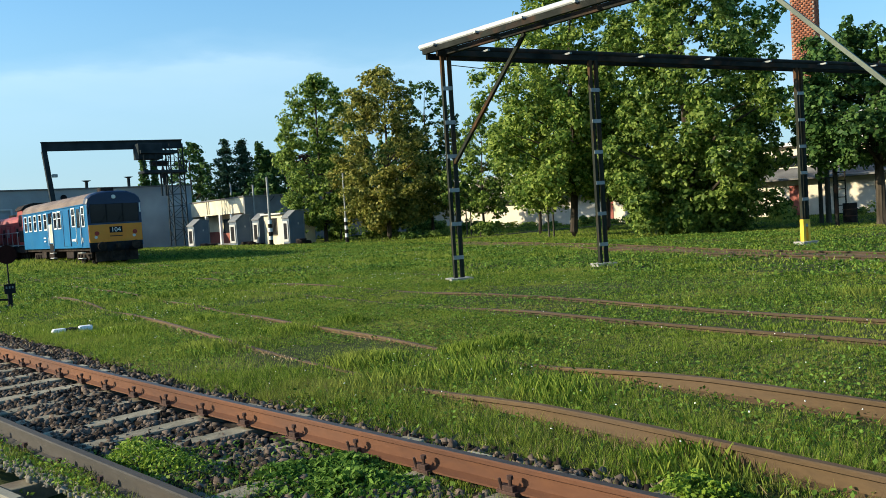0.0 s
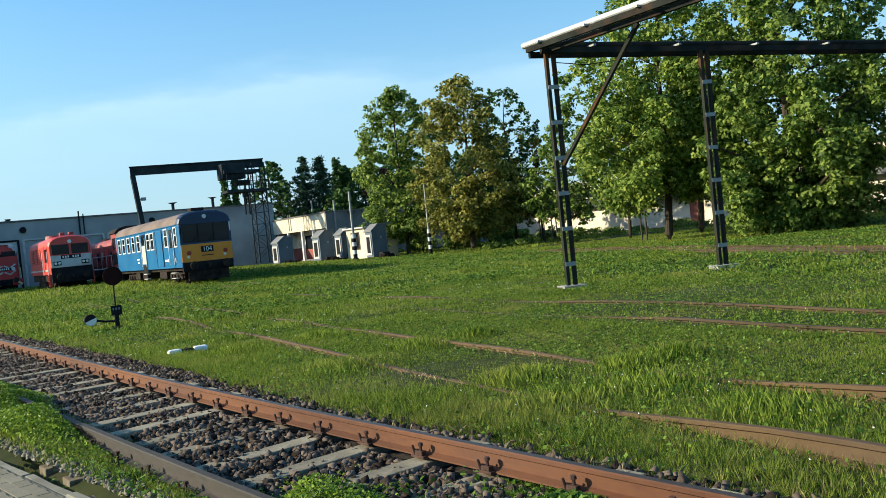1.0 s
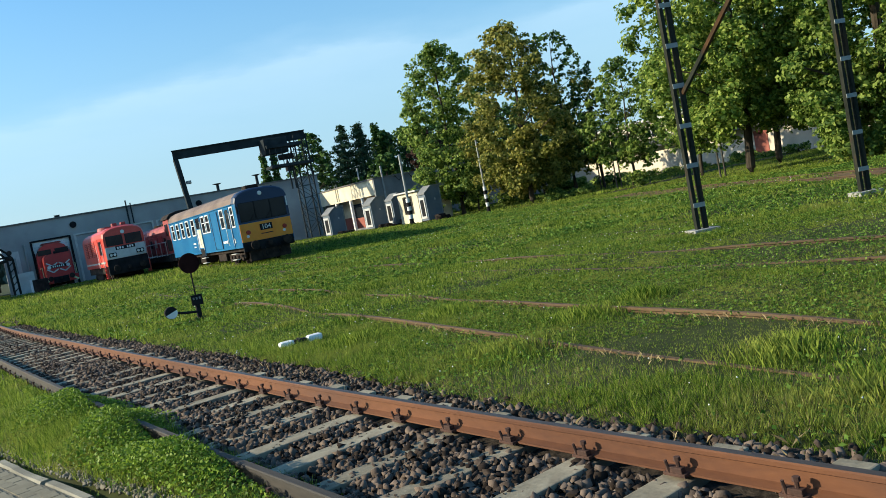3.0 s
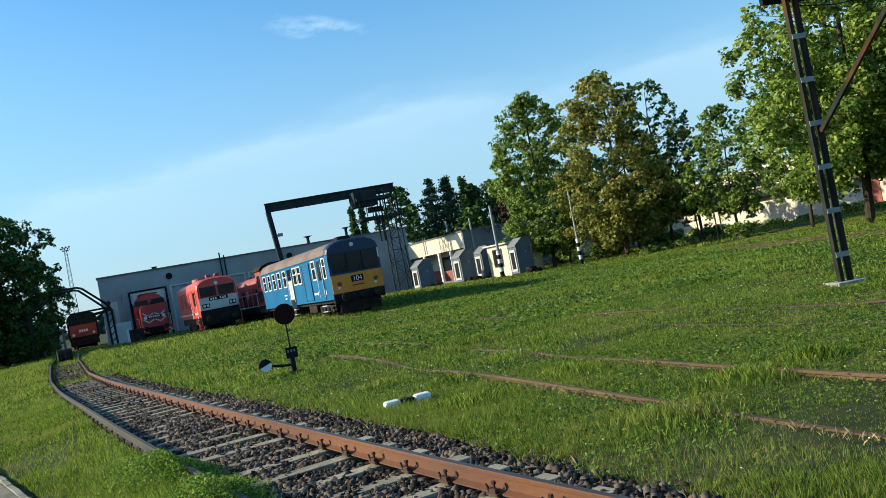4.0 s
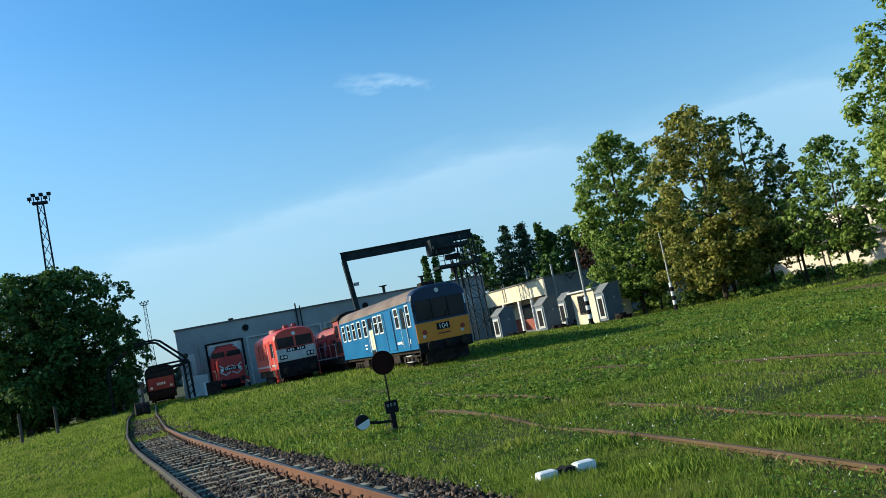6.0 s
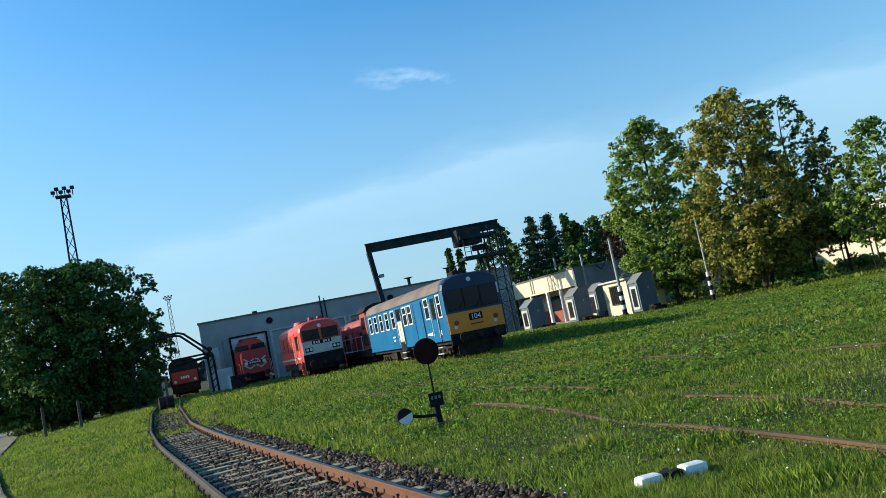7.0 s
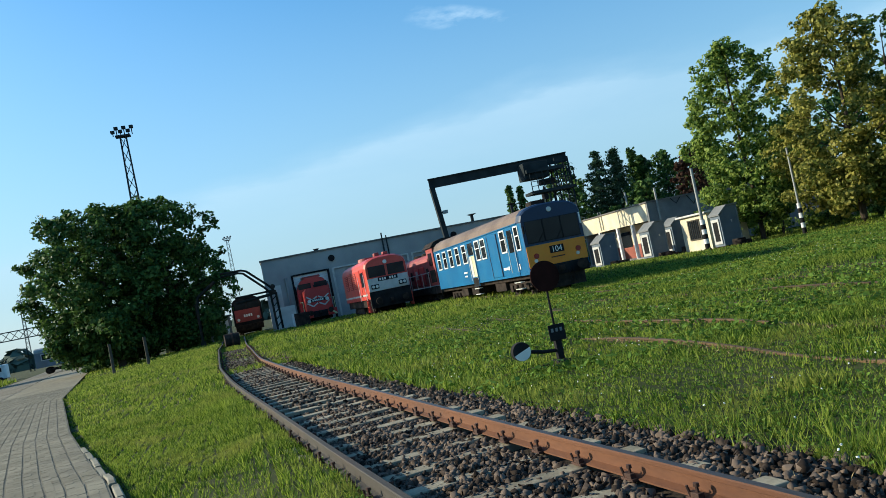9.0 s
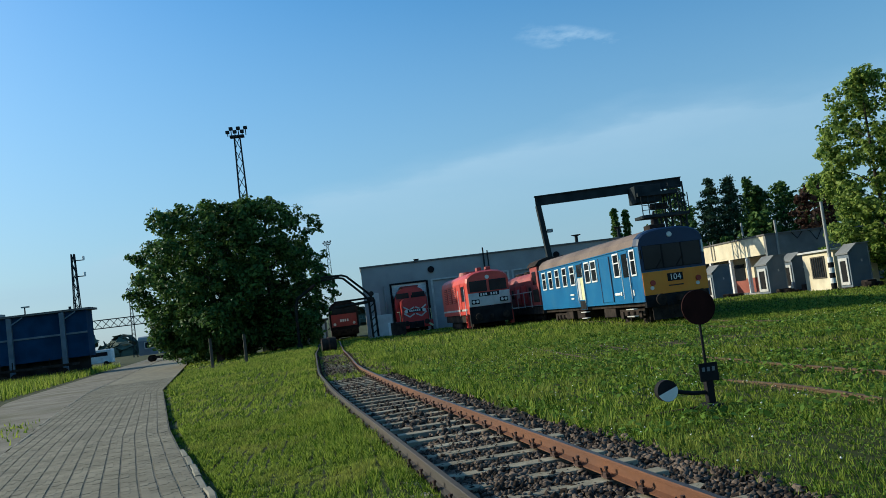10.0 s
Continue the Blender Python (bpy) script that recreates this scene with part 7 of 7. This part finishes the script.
rng = np.random.default_rng(36)
n = 90000
x, y = rng.uniform(-60, -6, n), rng.uniform(20, 130, n)
edge = path_left_x(y) - 1.4 - 3.6 * smoothstep(30, 60, y)
k = (x < edge) | ((x < path_left_x(y) - 0.25) & (y < 40) & (x > path_left_x(y) - 1.3))
x, y = x[k], y[k]
v, f = blades(x, y, ground_z(x, y) - 0.01, rng.uniform(0.25, 0.8, len(x)) * np.where(x > -12, 0.3, 1), rng.uniform(0.05, 0.11, len(x)), rng, simple=True)
tagged(new("verge_grass", raw("verge_grass", v, f, M_GRASS)), "tall grass between the gravel road and the far tracks", "grass", kind="stuff")

# taller tufts here and there
rng = np.random.default_rng(39)
spots = [(6.2, 5.9), (7.6, 6.9), (5.9, 4.4), (4.95, 2.1), (6.9, 6.9), (5.2, 6.1), (6.4, 19.0), (5.0, 18.0), (7.3, 20.1), (7.4, 27.6), (9.0, 44.0), (11.0, 40.0), (5.1, 10.5), (4.7, 13.9), (5.4, 16.2)]
spots += [(rng.uniform(4, 22), rng.uniform(2, 42)) for _ in range(24)]
tx, ty, th = [], [], []
for a, b in spots:
    q = 1200 if b < 16 else 420
    r = rng.uniform(0.22, 0.5)
    tx.append(rng.normal(a, r, q)); ty.append(rng.normal(b, r, q))
    th.append(rng.uniform(0.05, 0.15, q) * np.exp(-((tx[-1] - a) ** 2 + (ty[-1] - b) ** 2) / (3 * r * r)) + 0.05)
tx, ty, th = np.concatenate(tx), np.concatenate(ty), np.concatenate(th)
k = tx - rail_x(ty) > 0.7
tx, ty, th = tx[k], ty[k], th[k]
v, f = blades(tx, ty, ground_z(tx, ty) - 0.01, th, np.where(ty < 16, 0.003, 0.010), rng, 0.4)
tagged(new("grass_tufts", raw("grass_tufts", v, f, M_GRASS)), "taller tufts of thin green grass", "grass", kind="stuff")

# leafy weeds grown up over the sunken rail
rng = np.random.default_rng(44)
n = 70000
y = rng.uniform(7.6, 16.5, n)
o = rng.normal(-1.75, 0.5, n)
mass = np.clip(0.6 + 0.6 * wave(o * 3.4, y * 2.5, 3.0), 0.05, 1.3) * np.exp(-((y - 11.8) / 3.4) ** 4) * np.exp(-((o + 1.7) / 0.7) ** 2)
keep = (rng.uniform(0, 0.75, n) < mass) & (rail_x(y) + o > kerb_x(y) + 0.22)
y, o, mass = y[keep], o[keep], mass[keep]
x = rail_x(y) + o
z = ground_z(x, y) + 0.03 + 0.35 * mass * rng.uniform(0.1, 1.0, len(x)) ** 0.7
nn = rng.normal(size=(len(x), 3)) * 0.7 + np.array([-0.3, -0.1, 0.8])
nn /= np.linalg.norm(nn, axis=1, keepdims=True)
v, f = leaves(np.stack([x, y, z], 1), nn, 0.025, rng, 0.2)
tagged(new("tall_weeds", raw("tall_weeds", v, f, M_WEED)), "bright leafy weeds growing over the sunken rail", "weeds", kind="stuff")
def herb_patch(name, cx, cy, rx, ry, h, n, size, material, seed, label):
    """A mound of leafy weeds."""
    rg = np.random.default_rng(seed)
    u, v0 = rg.normal(0, 0.5, n), rg.normal(0, 0.5, n)
    m = np.exp(-(u * u + v0 * v0)) * np.clip(0.7 + 0.6 * wave(u * 6, v0 * 6, seed), 0.1, 1.3)
    x, y = cx + u * rx, cy + v0 * ry
    z = np.maximum(ground_z(x, y), -0.07) + 0.02 + h * m * rg.uniform(0.1, 1.0, n) ** 0.7
    nn = rg.normal(size=(n, 3)) * 0.6 + np.array([-0.2, 0.0, 0.8])
    nn /= np.linalg.norm(nn, axis=1, keepdims=True)
    v, f = leaves(np.stack([x, y, z], 1), nn, size, rg, 0.2)
    tagged(new(name, raw(name, v, f, material)), label, "weeds", kind="stuff")


herb_patch("herb_clump", 2.35, 5.0, 0.55, 0.75, 0.22, 5000, 0.022, M_WEED, 71, "feathery yellow-green weed beside the siding")
herb_patch("ivy_patch", 3.25, 3.8, 0.55, 0.75, 0.14, 4200, 0.036, M_CLOVER, 72, "dark round-leaved weeds over ballast and sleepers")
herb_patch("herb_clump", 4.49, 1.85, 0.22, 0.26, 0.20, 1500, 0.026, M_WEED, 73, "feathery green weed growing over the sunken rail")
# broken stone and soil along the footway edge
n = 3600
y = rng.uniform(3.5, 15.5, n)
x = kerb_x(y) + 0.06 + np.abs(rng.normal(0, 0.16, n))
v, f = pebbles(x, y, ground_z(x, y) + rng.uniform(-0.005, 0.012, n), rng.uniform(0.006, 0.022, n), rng)
tagged(new("rubble", raw("rubble", v, f, M_GRAVEL)), "crumbled stone and soil along the footway edge", "rubble", kind="stuff")

# straw along the half-buried rails
rng = np.random.default_rng(45)
y = rng.uniform(7, 26, 1500)
x = T2(y) + np.where(rng.uniform(0, 1, 1500) < 0.6, 0.0, 1.505) - 0.06 - np.abs(rng.normal(0, 0.1, 1500))
k = wave(x * 0.7, y * 1.4, 2.0) > -0.1
x, y = x[k], y[k]
v, f = blades(x, y, ground_z(x, y), rng.uniform(0.03, 0.09, len(x)), rng.uniform(0.003, 0.006, len(x)), rng, 0.9)
tagged(new("straw", raw("straw", v, f, M_DRY)), "pale dry straw against the half-buried rails", "dry grass", kind="stuff")

# dry stalks by the rails and white clover flowers
rng = np.random.default_rng(37)
n = 300
y = rng.uniform(0.5, 16, n)
o = np.where(rng.uniform(0, 1, n) < 0.75, rng.normal(0.62, 0.16, n), rng.normal(-0.5, 0.5, n))
keep = (np.abs(o) > 0.1) & (np.abs(o + 1.505) > 0.1) & ((o > 0.3) | (rng.uniform(0, 1, n) < 0.12))
x, y = (rail_x(y) + o)[keep], y[keep]
v, f = blades(x, y, np.full(len(x), -0.07), rng.uniform(0.04, 0.10, len(x)), rng.uniform(0.002, 0.0045, len(x)), rng, 0.9)
tagged(new("dry_stalks", raw("dry_stalks", v, f, M_DRY)), "dry straw-coloured stalks beside the rusty rail", "dry grass", kind="stuff")
n = 1500
x, y = rng.uniform(1.0, 26, n), rng.uniform(0.5, 40, n)
o = x - rail_x(y)
keep = ((o > 0.9) | (o < -1.7)) & (x > kerb_x(y) + 0.2) & (wave(x * 0.5, y * 0.5, 4.0) > -0.15)
x, y = x[keep], y[keep]
v, f = pebbles(x, y, ground_z(x, y) + rng.uniform(0.08, 0.17, len(x)), np.full(len(x), 0.0055) * np.where(y > 15, 1.5, 1.0), rng)
tagged(new("clover_flowers", raw("clover_flowers", v, f, M_FLOWER)), "small white clover flowers dotted in the grass", "flowers", kind="stuff")

# ---- paving blocks ----
def paver_shape(w, l, h, c):
    """Block with a step in one long side, which leaves an open slot beside its neighbour."""
    o = [(-w, -l), (w - c, -l), (w - c, -l * 0.1), (w, 0.0), (w, l), (-w, l)]
    return o, h


PW, PL = 0.112, 0.2
pav_o, pav_h = paver_shape(PW / 2 - 0.0015, PL / 2 - 0.0015, 0.035, 0.007)
pb = bmesh.new()
lo = [pb.verts.new((a, b, 0)) for a, b in pav_o]
hi = [pb.verts.new((a * 0.99, b * 0.995, pav_h)) for a, b in pav_o]
for r0, r1 in ((lo, hi),):
    for k in range(6):
        pb.faces.new((r0[k], r0[(k + 1) % 6], r1[(k + 1) % 6], r1[k]))
pb.faces.new(hi)
pav_verts = np.array([v.co[:] for v in pb.verts])
pav_faces = [[v.index for v in f.verts] for f in pb.faces]
pb.verts.index_update()
pav_faces = [[v.index for v in f.verts] for f in pb.faces]
paver_mesh = mesh_of("paver", pb, M_PAVER)
rp = random.Random(3)
singles, rest = [], []
row = 0
yy = -4.0
while yy < 62:
    xl, xr = float(path_left_x(yy)), float(kerb_x(yy)) - 0.07
    slope = (float(kerb_x(yy + 1)) - float(kerb_x(yy - 1))) / 2
    k, x = 0, xr - PW / 2
    while x > xl + PW / 2:
        item = (x, yy + (x - xr) * -slope + (PL / 2 if k % 2 else 0), -0.034 + rp.uniform(-0.003, 0.003), -math.degrees(slope))
        (singles if 16.0 < yy < 21.5 and len(singles) < 300 else rest).append(item)
        x -= PW
        k += 1
    yy += PL
for x, y, z, a in singles:
    ob = new("paver", paver_mesh)
    ob.parent = pavement
    ob.matrix_basis = pose(x, y, z, rp.uniform(-0.5, 0.5), rp.uniform(-0.5, 0.5), a)
V, F = [], []
for i, (x, y, z, a) in enumerate(rest):
    c, s = math.cos(radians(a)), math.sin(radians(a))
    V.append(np.stack([pav_verts[:, 0] * c - pav_verts[:, 1] * s + x, pav_verts[:, 0] * s + pav_verts[:, 1] * c + y, pav_verts[:, 2] + z], 1))
V = np.concatenate(V)
me = bpy.data.meshes.new("paver_field")
nv = len(pav_verts)
me.from_pydata(V.tolist(), [], [[j + i * nv for j in f] for i in range(len(rest)) for f in pav_faces])
me.materials.append(M_PAVER)
pf2 = new("paver_field", me)
pf2.parent = pavement
tagged(pf2, kind="stuff")
